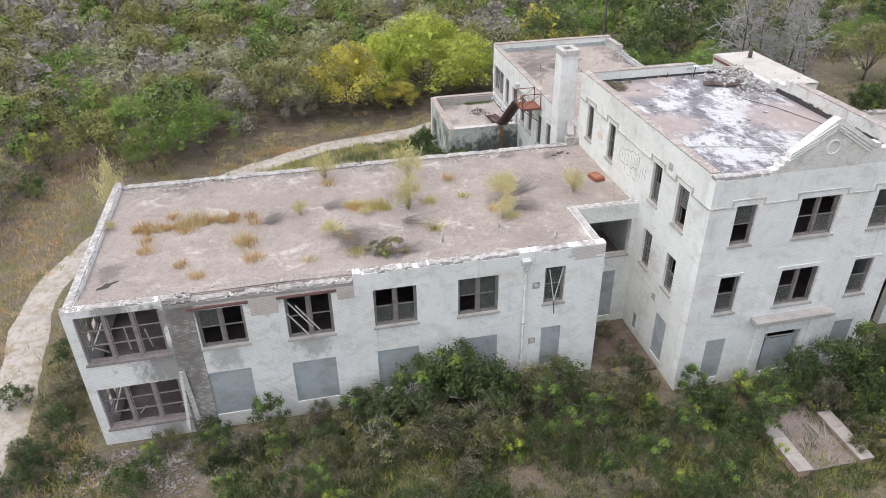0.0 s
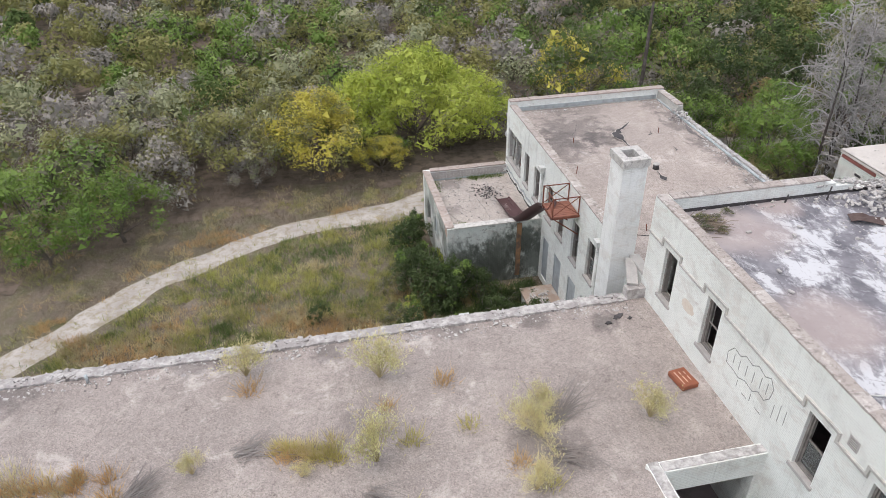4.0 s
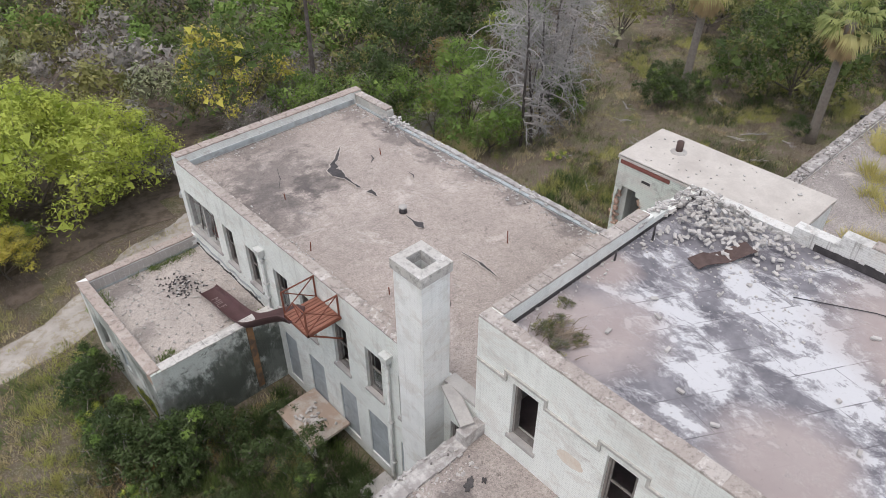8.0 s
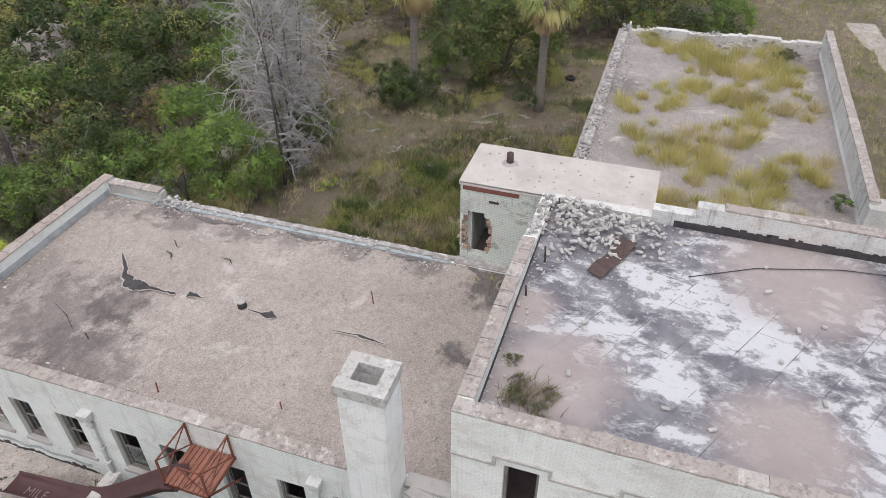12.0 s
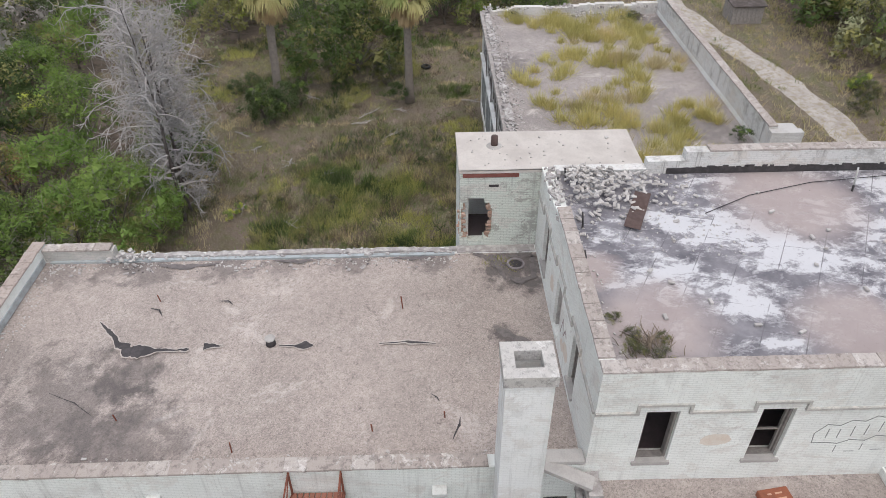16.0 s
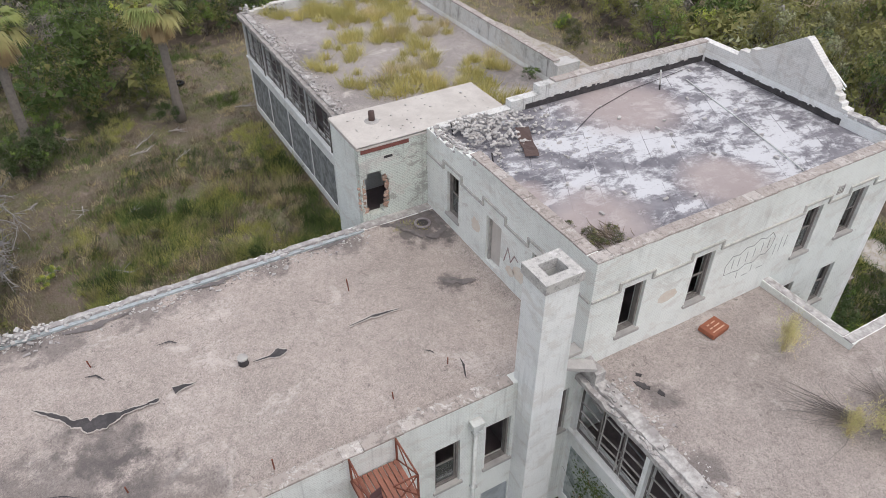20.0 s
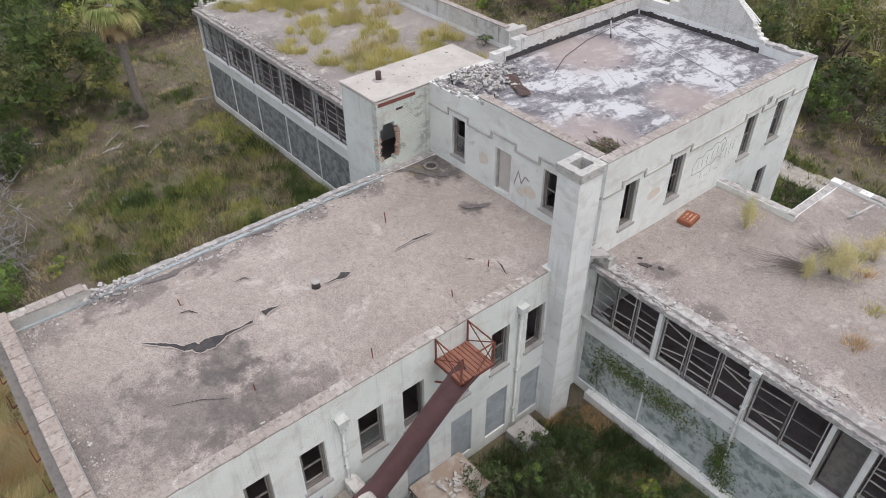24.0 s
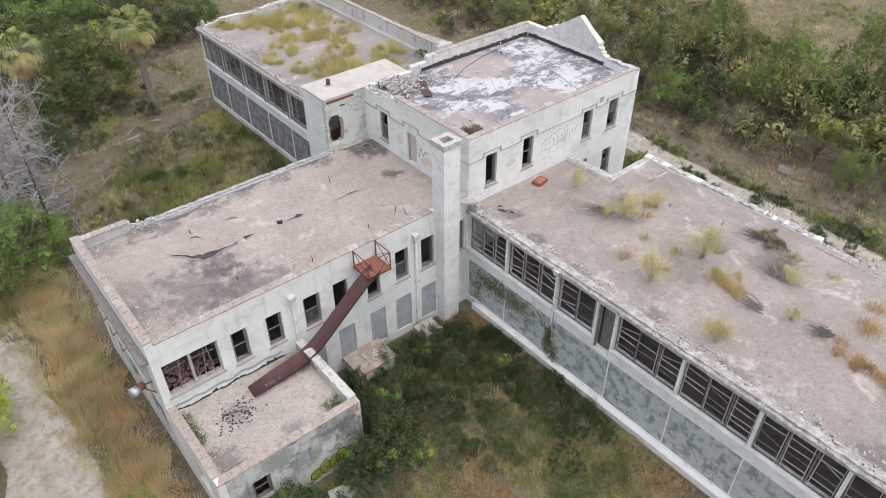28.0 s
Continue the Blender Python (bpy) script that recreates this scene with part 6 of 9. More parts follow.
def palm(height, seed, label):
    r = np.random.default_rng(seed)
    ob = thing("palm_tree", (0, 0, 0), label, "palm tree")
    g = Geo()
    ln = r.normal(size=2) * 0.25
    g.tube([(ln[0] * (k / 8) ** 2, ln[1] * (k / 8) ** 2, -0.2 + height * k / 8) for k in range(9)], [0.42, 0.33, 0.3, 0.29, 0.28, 0.28, 0.29, 0.31, 0.34], 10)
    t = new("trunk", g.mesh("trunk", BARK_PALM, True))
    t.parent = ob
    top = np.array([ln[0], ln[1], height - 0.25])

    def fan(count, kind, tilt, length, name, droop, spread, low=0.0):
        quads = []
        for k in range(count):
            az = 2 * math.pi * k * 0.381966 + r.uniform(-0.3, 0.3)
            el = r.uniform(*tilt)
            d = np.array([math.cos(az) * math.cos(el), math.sin(az) * math.cos(el), math.sin(el)])
            side = np.array([-math.sin(az), math.cos(az), 0.0])
            base = top + np.array([math.cos(az), math.sin(az), 0]) * 0.2 - np.array([0, 0, low * r.uniform(0, 1)])
            hub = base + d * length * 0.48
            quads.append(np.array([base - side * 0.03, base + side * 0.03, hub + side * 0.025, hub - side * 0.025]))
            for j in range(17):
                f = (j / 8 - 1) * spread
                e = unit((d * math.cos(f) + side * math.sin(f))[None])[0]
                out = length * 0.6 * r.uniform(0.8, 1.1) * (1 - 0.2 * abs(f) / spread)
                mid = hub + e * out * 0.5
                tip = hub + e * out * 0.9 + np.array([0, 0, -droop * r.uniform(0.6, 1.3)])
                w = side * 0.05 * math.cos(f) - d * 0.05 * math.sin(f)
                quads.append(np.array([hub, mid + w, tip, mid - w]))
        o = new(name, mesh_from(name, np.array(quads), [LEAF[kind]]))
        o.parent = ob

    fan(26, "palm", (-0.1, 1.3), 2.15, "frond_crown", 0.6, 1.0)
    fan(12, "palmpale", (-0.6, 0.15), 1.95, "fading_fronds", 0.7, 0.95)
    fan(70, "palmdry", (-1.45, -0.75), 1.6, "dry_skirt", 0.35, 0.4, 0.7)
    return ob


TREES = {}
SPECS = [
    # key, leaf, second leaf, width, height, base, clumps, per, leaf size, bare, label
    ("sage_a", "sage", "olive", 6.0, 4.6, 1.0, 53, 53, 0.130, 0.25, "grey-green thorn scrub tree with bare twigs"),
    ("sage_b", "haze", "sage", 4.8, 4.0, 0.8, 44, 48, 0.124, 0.4, "small grey-green thorn scrub tree"),
    ("olive_a", "olive", "sage", 6.4, 5.4, 1.2, 56, 55, 0.130, 0.14, "olive-green rounded scrub tree"),
    ("olive_b", "olive", "lime", 5.0, 4.4, 0.9, 47, 52, 0.124, 0.16, "small olive-green scrub tree"),
    ("green_a", "green", "green", 6.4, 5.0, 0.9, 64, 102, 0.082, 0.03, "bright green feathery mesquite tree"),
    ("green_b", "green", "olive", 4.6, 3.8, 0.6, 50, 90, 0.077, 0.04, "small bright green mesquite tree"),
    ("dark_a", "dark", "olive", 5.6, 5.4, 0.8, 56, 57, 0.124, 0.06, "dense dark green leafy tree"),
    ("dark_b", "dark", "green", 4.2, 4.0, 0.5, 42, 55, 0.117, 0.06, "small dense dark green tree"),
    ("deep_a", "deep", "green", 6.0, 5.2, 0.8, 58, 62, 0.11, 0.05, "deep green feathery scrub tree"),
    ("deep_b", "deep", "olive", 4.6, 4.4, 0.6, 46, 58, 0.105, 0.1, "small deep green scrub tree"),
    ("turning_a", "deep", "yellow", 7.0, 8.0, 1.5, 96, 72, 0.11, 0.1, "tall dark green tree turning yellow"),
    ("yellow_a", "yellow", "olive", 7.0, 7.2, 1.2, 92, 130, 0.115, 0.03, "tall tree with yellowing autumn leaves"),
    ("lime_a", "lime", "lime", 9.0, 8.2, 1.2, 120, 130, 0.115, 0.03, "broad yellow-green leafy tree"),
    ("round_a", "deep", "olive", 9.0, 6.6, 0.5, 154, 91, 0.111, 0.05, "broad rounded olive-green tree in the rear yard"),
    ("south_a", "olive", "green", 6.4, 6.2, 1.1, 64, 60, 0.130, 0.12, "tall olive-yellow scrub tree beyond the drive"),
    ("south_b", "olive", "deep", 5.2, 5.0, 0.8, 53, 57, 0.124, 0.14, "olive-yellow scrub tree beyond the drive"),
    ("brown_a", "brown", "olive", 4.0, 4.4, 0.8, 33, 55, 0.117, 0.3, "scrub tree with dead brown leaves"),
    ("bare_a", "haze", "brown", 5.6, 4.8, 1.0, 42, 15, 0.117, 3.2, "leafless grey thorn tree of fine twigs"),
    ("bare_b", "haze", "sage", 4.4, 4.0, 0.8, 36, 15, 0.117, 3.2, "small leafless grey thorn tree"),
]
for i, (key, kind, sec_, w, h, b, cl, per, ls, bare, label) in enumerate(SPECS):
    TREES[key] = tree(kind, w, h, b, cl, round(per * 1.3), ls * 0.8, BARK, 100 + i, bare, "tree", label, "tree", None, sec_)
BUSHES = [
    ("shrub_dark", "dark", "dark", 2.2, 2.1, 0.15, 30, 61, 0.056, 0.021, "dark green leafy wild shrub"),
    ("shrub_leafy", "dark", "green", 1.7, 2.6, 0.2, 28, 61, 0.056, 0.021, "upright green sapling with spreading leaves"),
    ("shrub_olive", "scrub", "olive", 2.0, 1.5, 0.1, 28, 66, 0.046, 0.12, "olive-brown tangled wild shrub"),
    ("shrub_pale", "scrub", "meadow", 1.8, 1.6, 0.1, 25, 62, 0.042, 0.2, "pale grey-green wiry shrub"),
    ("shrub_weed", "weed", "olive", 2.0, 1.5, 0.05, 22, 60, 0.09, 0.1, "heap of dead brown weeds"),
    ("shrub_lime", "green", "lime", 1.5, 1.3, 0.1, 21, 61, 0.048, 0.021, "yellow-green low wild shrub"),
]
for i, (key, kind, sec_, w, h, b, cl, per, ls, bare, label) in enumerate(BUSHES):
    TREES[key] = tree(kind, w, h, b, cl, per, ls, BARK, 200 + i, bare, "shrub", label, "shrub", 0.03, sec_)


def roof_shrub(seed, w, h, label, leaves=2700):
    """An airy shrub: thin arching stems with feathery pale sprays along their upper halves."""
    r = np.random.default_rng(seed)
    ob = thing("roof_shrub", (0, 0, 0), label, "shrub")
    g = Geo()
    tips = []
    lobes = r.uniform(0, 6.28, 4)
    for _ in range(30):
        a, q = lobes[r.integers(0, 4)] + r.normal() * 0.45, r.uniform(0.1, 1.15)
        e = np.array([math.cos(a) * q * w / 2, math.sin(a) * q * w / 2, h * (1.1 - 0.4 * q) * r.uniform(0.45, 1.05)])
        m = e * np.array([0.35, 0.35, 0.55])
        g.tube([(0, 0, -0.03), tuple(m), tuple(e)], [0.011, 0.007, 0.003], 4, False)
        for _ in range(5):
            t = r.uniform(0.15, 1.0)
            b = m + (e - m) * t
            c = b + np.array([r.normal() * 0.1 * w, r.normal() * 0.1 * w, r.uniform(0.05, 0.3) * h])
            g.tube([tuple(b), tuple(c)], [0.004, 0.002], 3, False)
            tips.append((b, c))
    st = new("stem", g.mesh("stem", LEAF["straw"]))
    st.parent = ob
    k = r.integers(0, len(tips), leaves)
    b, c = np.array([t[0] for t in tips])[k], np.array([t[1] for t in tips])[k]
    p = b + (c - b) * r.uniform(-0.3, 1.2, (leaves, 1)) + r.normal(size=(leaves, 3)) * 0.06
    q = blades(p, 0.08, 0.022, r, 0.6)
    cr = new("foliage", mesh_from("foliage", q, [LEAF["roofbush"], LEAF["straw"]], (np.take(r.uniform(0, 1, len(tips)) < 0.3, k)).astype(int)))
    cr.parent = ob
    return ob


TREES["roof_a"] = roof_shrub(301, 1.5, 1.5, "pale yellow-green shrub growing on the gravel roof")
TREES["roof_b"] = roof_shrub(302, 2.0, 1.2, "spreading pale yellow shrub growing on the gravel roof", 3600)
TREES["dead_a"] = dead_tree(11.6, 401, "tall bleached dead tree with a dark trunk", 0.2, 44)
TREES["dead_b"] = dead_tree(9.0, 402, "bleached grey dead tree with tangled limbs", 0.17, 30)
TREES["dead_c"] = dead_tree(7.0, 403, "small bleached dead thorn tree", 0.13, 22)
TREES["palm_a"] = palm(9.0, 501, "tall fan palm with a skirt of dry fronds")
TREES["palm_b"] = palm(8.5, 502, "tall fan palm with a skirt of dry fronds")
PROTOTYPES = list(TREES.values())
placed = []


def plant(key, x, y, s=1.0, tall=1.0, group="", z=None, rot=None):
    rot = prng.uniform(0, 360) if rot is None else rot
    m = pose(x, y, lie(x, y) if z is None else z, 0, 0, rot) @ Matrix.Diagonal((s, s, s * tall, 1))
    ob = copy_thing(TREES[key], m)
    if z is None:
        placed.append((x, y, s))
    return tagged(ob, "", "", group)

# ---- planting ----
BLOCKS = ((-10.9, 53, 24.9, 37.8), (15.6, 29.2, 22.5, 56.7), (10.2, 16.4, 48.6, 56.7))


def clear(x, y, pad=0.0):
    """True where no building stands."""
    return not any(x0 - pad < x < x1 + pad and y0 - pad < y < y1 + pad for x0, x1, y0, y1 in BLOCKS)


TRACKS = [[(-19, -12), (-16.8, 10), (-15.6, 22), (-15.6, 30), (-16.5, 38), (-14.5, 45), (-10, 49.3), (-5.5, 53.7), (1.9, 57.4), (9, 58.5), (16, 61.2), (22, 61.9), (30, 62.3), (42, 62.6)],
          [(-16.3, 16), (1, 14.2), (14.3, 13.6), (34, 12.4), (47, 12.2), (58, 13.6), (80, 18)]]


def off_track(x, y):
    """The distance to the nearest track's middle line."""
    best = 99.0
    for line in TRACKS:
        for (ax, ay), (bx, by) in zip(line, line[1:]):
            dx, dy = bx - ax, by - ay
            t = min(1, max(0, ((x - ax) * dx + (y - ay) * dy) / (dx * dx + dy * dy)))
            best = min(best, math.hypot(x - ax - t * dx, y - ay - t * dy))
    return best


def wood_line(x, y):
    """How deep a place lies in the woods; below zero it is open ground."""
    wob = 2.5 * noise.noise((x * 0.07, y * 0.07, 3))
    north = y - (63.5 + wob - max(0, -x - 6) * 0.55 + (1.5 if 4 < x < 20 else 0))
    if x > 33:
        north = y - (61 + wob + max(0, min(8, (x - 44) * 0.6)))
    west = -23 - x + wob - (4 if y < 40 else 0)
    east = x - (68 + wob)
    south = min(6.2 + wob - y, y + 9 + 2 * wob) - (4 if x < 2 else 0)
    if x > 46 and 6 < y < 30:
        return min(-1.0, x - 90)
    return max(north, west, east, south)


GRP = "scrub wood round the building"
plant("yellow_a", 4.4, 64.6, 0.95, 0.95)
plant("lime_a", 12.2, 68.4, 1.0, 0.95)
plant("yellow_a", 9.0, 64.4, 0.5, 0.8)
plant("lime_a", 16.5, 68.6, 0.75, 0.9)
plant("lime_a", 8.4, 69.0, 0.7, 1.05)
for k, x, y, s in (("green_a", -8.5, 58.5, 0.9), ("green_b", -12.5, 56.5, 0.95), ("green_a", -14, 60.5, 0.9), ("dark_a", 39.5, 69, 1.2), ("green_a", 36.8, 58.4, 1.0), ("green_b", 35.2, 60.4, 1.0), ("green_b", 36.6, 56.6, 0.75), ("deep_a", 33.6, 62.8, 0.9), ("green_b", 38.0, 61.6, 0.8), ("green_a", 40.4, 62.8, 0.95), ("deep_b", 37.9, 57.0, 0.7), ("turning_a", 25.6, 70.0, 1.0), ("deep_a", 28.5, 66.4, 0.9), ("dark_b", 43.5, 56.5, 0.8), ("green_b", 46.0, 58.5, 0.8), ("dark_b", 50.8, 53.0, 0.7), ("round_a", 59.4, 47.0, 1.0), ("green_b", 57.0, 51.0, 0.6), ("brown_a", 40.5, 66.0, 0.9), ("dark_b", -20.3, 52.6, 0.5), ("olive_b", 66, 58, 1.1), ("dark_a", 64, 53, 0.8), ("lime_a", 24.5, 63.6, 0.42), ("olive_a", 58, 62, 1.0)):
    plant(k, x, y, s)
for k, x, y, s in (("dead_a", 38.8, 55.8, 1.0), ("dead_b", 39.8, 55.7, 1.1), ("dead_b", 41.4, 56.3, 1.15), ("dead_a", 43.0, 56.9, 0.95), ("dead_c", 40.6, 56.5, 1.1), ("dead_b", 45.0, 57.8, 1.05), ("dead_c", 46.8, 58.4, 1.2), ("dead_b", 48.6, 59.2, 1.0)):
    plant(k, x, y, s, 1.12, "dead trees behind the rear wing")
plant("palm_a", 53.2, 52.4, 1.0)
plant("palm_b", 53.65, 42.75, 1.0)
plant("shrub_dark", 52.4, 51.6, 1.1)
plant("shrub_leafy", 53.0, 50.9, 0.9)
plant("shrub_dark", 53.4, 43.6, 0.8)
for k, (x, y, sc) in enumerate(((-12.6, 33.4, 0.95), (-13.2, 31.6, 0.8), (-12.4, 29.6, 0.85), (-13.4, 27.8, 0.7), (-12.5, 26.4, 0.75), (-13.9, 25.2, 0.7), (-12.9, 23.6, 0.6), (-14.6, 22.8, 0.8))):
    plant(("shrub_olive", "shrub_dark", "shrub_pale")[k % 3], x, y, sc, rot=k * 47)

r = np.random.default_rng(21)
spots, grid = [], {}
for _ in range(16000):
    x, y = r.uniform(-52, 96), r.uniform(-40, 134)
    dpt = wood_line(x, y)
    outside = y > 136 - 0.33 * (x + 40) or x < -20 - 0.292 * (y - 21) or (y < 34 and x < -16 + 0.46 * (34 - y) and y < 12)
    if dpt < 0 or outside or off_track(x, y) < 2.6 or (y < 8 and not 0 < x < 86) or (y < -12 and not 8 < x < 76 + (y + 12) * 1.3):
        continue
    gap = 2.7 if dpt < 14 else 3.1
    c = (int(x // 3), int(y // 3))
    if any((x - a) ** 2 + (y - b) ** 2 < gap * gap for i in (-1, 0, 1) for j in (-1, 0, 1) for a, b in grid.get((c[0] + i, c[1] + j), ())):
        continue
    if any((x - a) ** 2 + (y - b) ** 2 < (2.2 * s + 0.6) ** 2 for a, b, s in placed[:28]):
        continue
    grid.setdefault(c, []).append((x, y))
    spots.append((x, y))
NEAR = [p for p in spots if wood_line(*p) < 5.5 and -32 < p[0] < 80][:112]
near_set = set(NEAR)
FAR = [p for p in spots if p not in near_set]


def flavour(x, y):
    """Which plants prevail at a place."""
    v = noise.noise((x * 0.06, y * 0.06, 5))
    if y < 20:
        return ["south_a", "south_b", "south_a", "olive_a", "green_b", "south_b", "olive_b", "sage_a", "dark_b"]
    if x > 30:
        return ["deep_a", "deep_b", "green_b", "dark_a", "deep_a", "green_a", "dark_b", "bare_b", "dark_a", "olive_b"]
    if v > 0.15:
        return ["green_a", "green_b", "olive_a", "olive_b", "sage_a"]
    return ["sage_a", "sage_b", "olive_a", "olive_b", "bare_a", "sage_b", "sage_a", "green_b", "olive_a", "bare_a", "bare_b", "sage_a", "deep_b"]


for x, y in NEAR:
    mix = flavour(x, y)
    plant(mix[r.integers(0, len(mix))], x, y, r.uniform(0.6, 1.05), r.uniform(0.8, 1.15) * (1.25 if y < 20 else 1.0), GRP)


def wood(name, pts, label):
    """The far woods: rounded crowns of leaf sprays and bare twigs in one mesh."""
    rr = np.random.default_rng(77)
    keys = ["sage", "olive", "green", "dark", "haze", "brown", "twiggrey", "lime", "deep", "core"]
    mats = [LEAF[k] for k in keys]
    quads, idx = [], []
    for x, y in pts:
        near = 20 < y < 78
        mid = 20 < y < 100
        w = rr.uniform(4.2, 7.6)
        h = 0.55 * w + rr.uniform(0.6, 2.8)
        lumps = []
        for _ in range(13 if near else 11):
            a, q = rr.uniform(0, 2 * math.pi), rr.uniform(0, 1) ** 0.5
            top = 0.7 + (h - 0.7) * math.sqrt(1 - 0.85 * q * q)
            rad = w * rr.uniform(0.13, 0.22)
            lumps.append((q * w * 0.42 * math.cos(a), q * w * 0.42 * math.sin(a), top - rad * rr.uniform(0.6, 1.5), rad))
        cl = np.array(lumps)
        mix = flavour(x, y)
        pick = mix[rr.integers(0, len(mix))].split("_")[0]
        kind = 6 if pick == "bare" else (1 if rr.uniform() < 0.65 else 8) if pick == "south" else keys.index(pick)
        kind = 4 if kind == 0 and rr.uniform() < 0.45 else kind
        o = np.array([x, y, lie(x, y)])
        per = 120 if near else 84 if mid else 52
        size = 0.14 if near else 0.185 if mid else 0.26
        p, d = crown_points(cl, per if kind != 6 else per // 3, rr, 0.9)
        lv = leaf_quads(p, d, size * rr.uniform(0.55, 1.3, (len(p), 1)), rr, 2.2, 0.3)
        lk = np.where(np.repeat(rr.uniform(0, 1, len(cl)) < 0.2, per if kind != 6 else per // 3), 1, 4 if kind == 6 else kind)
        tw = twigs(p, (per * 6 if near else per * 4) if kind == 6 else per // 3, 0.6, rr, 0.9, 0.026 if near else 0.04)
        # half the trees take tone 9, which paints shade into the crown gaps
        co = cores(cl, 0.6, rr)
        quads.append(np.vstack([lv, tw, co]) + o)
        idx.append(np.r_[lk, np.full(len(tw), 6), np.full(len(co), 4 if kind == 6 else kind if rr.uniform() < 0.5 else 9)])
    me = mesh_from(name, np.vstack(quads), mats, np.concatenate(idx))
    return tagged(new(name, me), label, "woodland", "", "stuff")


g = Geo()
cells = {}
for i in range(-16, 50):
    for j in range(-8, 62):
        x, y = i * 2.0, j * 2.0
        if off_track(x + 1, y + 1) > 3.6 and any((x + 1 - a) ** 2 + (y + 1 - b) ** 2 < 12 for u in (-1, 0, 1) for w in (-1, 0, 1) for a, b in grid.get((int((x + 1) // 3) + u, int((y + 1) // 3) + w), ())):
            for di, dj in ((0, 0), (1, 0), (1, 1), (0, 1)):
                k = (i + di, j + dj)
                if k not in cells:
                    cells[k] = len(g.v)
                    px, py = k[0] * 2.0 + 0.9 * noise.noise((k[0] * 3.1, k[1] * 1.7, 3)), k[1] * 2.0 + 0.9 * noise.noise((k[0] * 2.3, k[1] * 2.9, 8))
                    g.v.append((px, py, lie(px, py) + 0.012))
            g.f.append(tuple(cells[k] for k in ((i, j), (i + 1, j), (i + 1, j + 1), (i, j + 1))))
solid("leaf_litter", g, LITTER, "dark fallen leaf litter under the scrub", "leaf litter", "stuff", "", True)

wood("far_woods", FAR, "dense grey-green thorn scrub woodland")


# -- shrubs along the walls and in the courtyard --
def shrubs(spots_, group):
    for x, y, key, s in spots_:
        s *= 0.78 if group == YARD else 1.0
        if clear(x, y, 0.25):
            plant("shrub_" + key, x, y, s, r.uniform(0.85, 1.15), group)


YARD = "wild shrubs in the courtyard"
FRONT = "wild shrubs along the front wall"
shrubs([(-7.9, 24.6, "olive", 0.7), (-8.4, 24.0, "lime", 0.6), (-5.6, 24.2, "dark", 0.75), (-4.2, 23.2, "pale", 0.8), (-3.2, 24.4, "leafy", 0.9), (-2.6, 23.4, "olive", 1.0), (-0.9, 24.6, "pale", 0.7), (0.6, 24.2, "leafy", 0.9),
        (1.8, 23.8, "dark", 1.0), (3.4, 24.0, "leafy", 1.5), (4.4, 23.6, "dark", 1.6), (5.4, 24.3, "leafy", 1.4), (6.4, 23.5, "dark", 1.4), (7.6, 24.0, "dark", 1.0), (9.0, 23.6, "olive", 1.2), (9.6, 24.4, "lime", 1.0), (10.6, 23.6, "dark", 1.1), (11.8, 23.4, "pale", 1.1),
        (13.2, 22.6, "pale", 0.9), (14.3, 26.4, "olive", 0.8), (13.6, 27.6, "dark", 0.7), (16.2, 21.8, "leafy", 0.9), (17.0, 21.2, "dark", 0.8), (18.9, 22.1, "pale", 0.6), (20.0, 21.3, "leafy", 0.85), (21.3, 21.4, "dark", 0.8), (20.6, 20.9, "lime", 0.9), (23.6, 21.4, "dark", 1.3), (24.6, 21.0, "leafy", 1.3), (25.8, 21.4, "dark", 1.3), (27.0, 20.0, "olive", 1.2), (24.4, 19.2, "lime", 1.0)], FRONT)
for k in range(26):
    x = r.uniform(1.0, 12.6)
    shrubs([(x, r.uniform(21.5, 24.4), ["olive", "leafy", "pale", "olive"][r.integers(0, 4)], r.uniform(0.75, 1.25))], FRONT)
for k in range(12):
    shrubs([(r.uniform(22.8, 29), r.uniform(18.5, 22.2), ["dark", "leafy", "lime"][r.integers(0, 3)], r.uniform(1.0, 1.5))], FRONT)
for k in range(84):
    x, y = r.uniform(-3, 27), r.uniform(15.8, 23.2)
    if (18.3 < x < 22.2 and y < 19.8 and r.uniform() < 0.85) or (x < 4 and y < 19.5 and r.uniform() < 0.4):
        continue
    shrubs([(x, y, ["olive", "pale", "dark", "lime", "olive", "leafy"][r.integers(0, 6)], r.uniform(0.45, 1.0))], FRONT)
for k in range(28):
    x, y = r.uniform(2, 29), r.uniform(14.6, 19.5)
    if not 18.4 < x < 22.7:
        shrubs([(x, y, ["olive", "pale", "dark", "olive", "leafy"][r.integers(0, 5)], r.uniform(0.4, 0.8))], FRONT)
for k in range(30):
    x, y = -9.5 + 12 * r.uniform(0, 1) ** 0.8, r.uniform(17.5, 24.2)
    shrubs([(x, y, ["olive", "dark", "pale", "leafy", "olive"][r.integers(0, 5)], r.uniform(0.4, 0.8))], FRONT)
for k in range(12):
    shrubs([(r.uniform(-16, -10.8), r.uniform(22, 36), ["olive", "dark", "pale"][r.integers(0, 3)], r.uniform(0.4, 0.8))], "wild shrubs beside the west wing")
for key, x, y, s in (("olive", 13.5, 25.2, 0.5), ("pale", 14.7, 26.2, 0.55), ("olive", 13.7, 27.4, 0.5), ("dark", 15.0, 24.7, 0.45), ("weed", 14.5, 27.8, 0.55), ("olive", 15.1, 25.4, 0.4), ("weed", 13.8, 24.3, 0.5), ("pale", 14.4, 25.2, 0.45)):
    plant("shrub_" + key, x, y, s, 0.8, "low growth in the recess", 0.07)
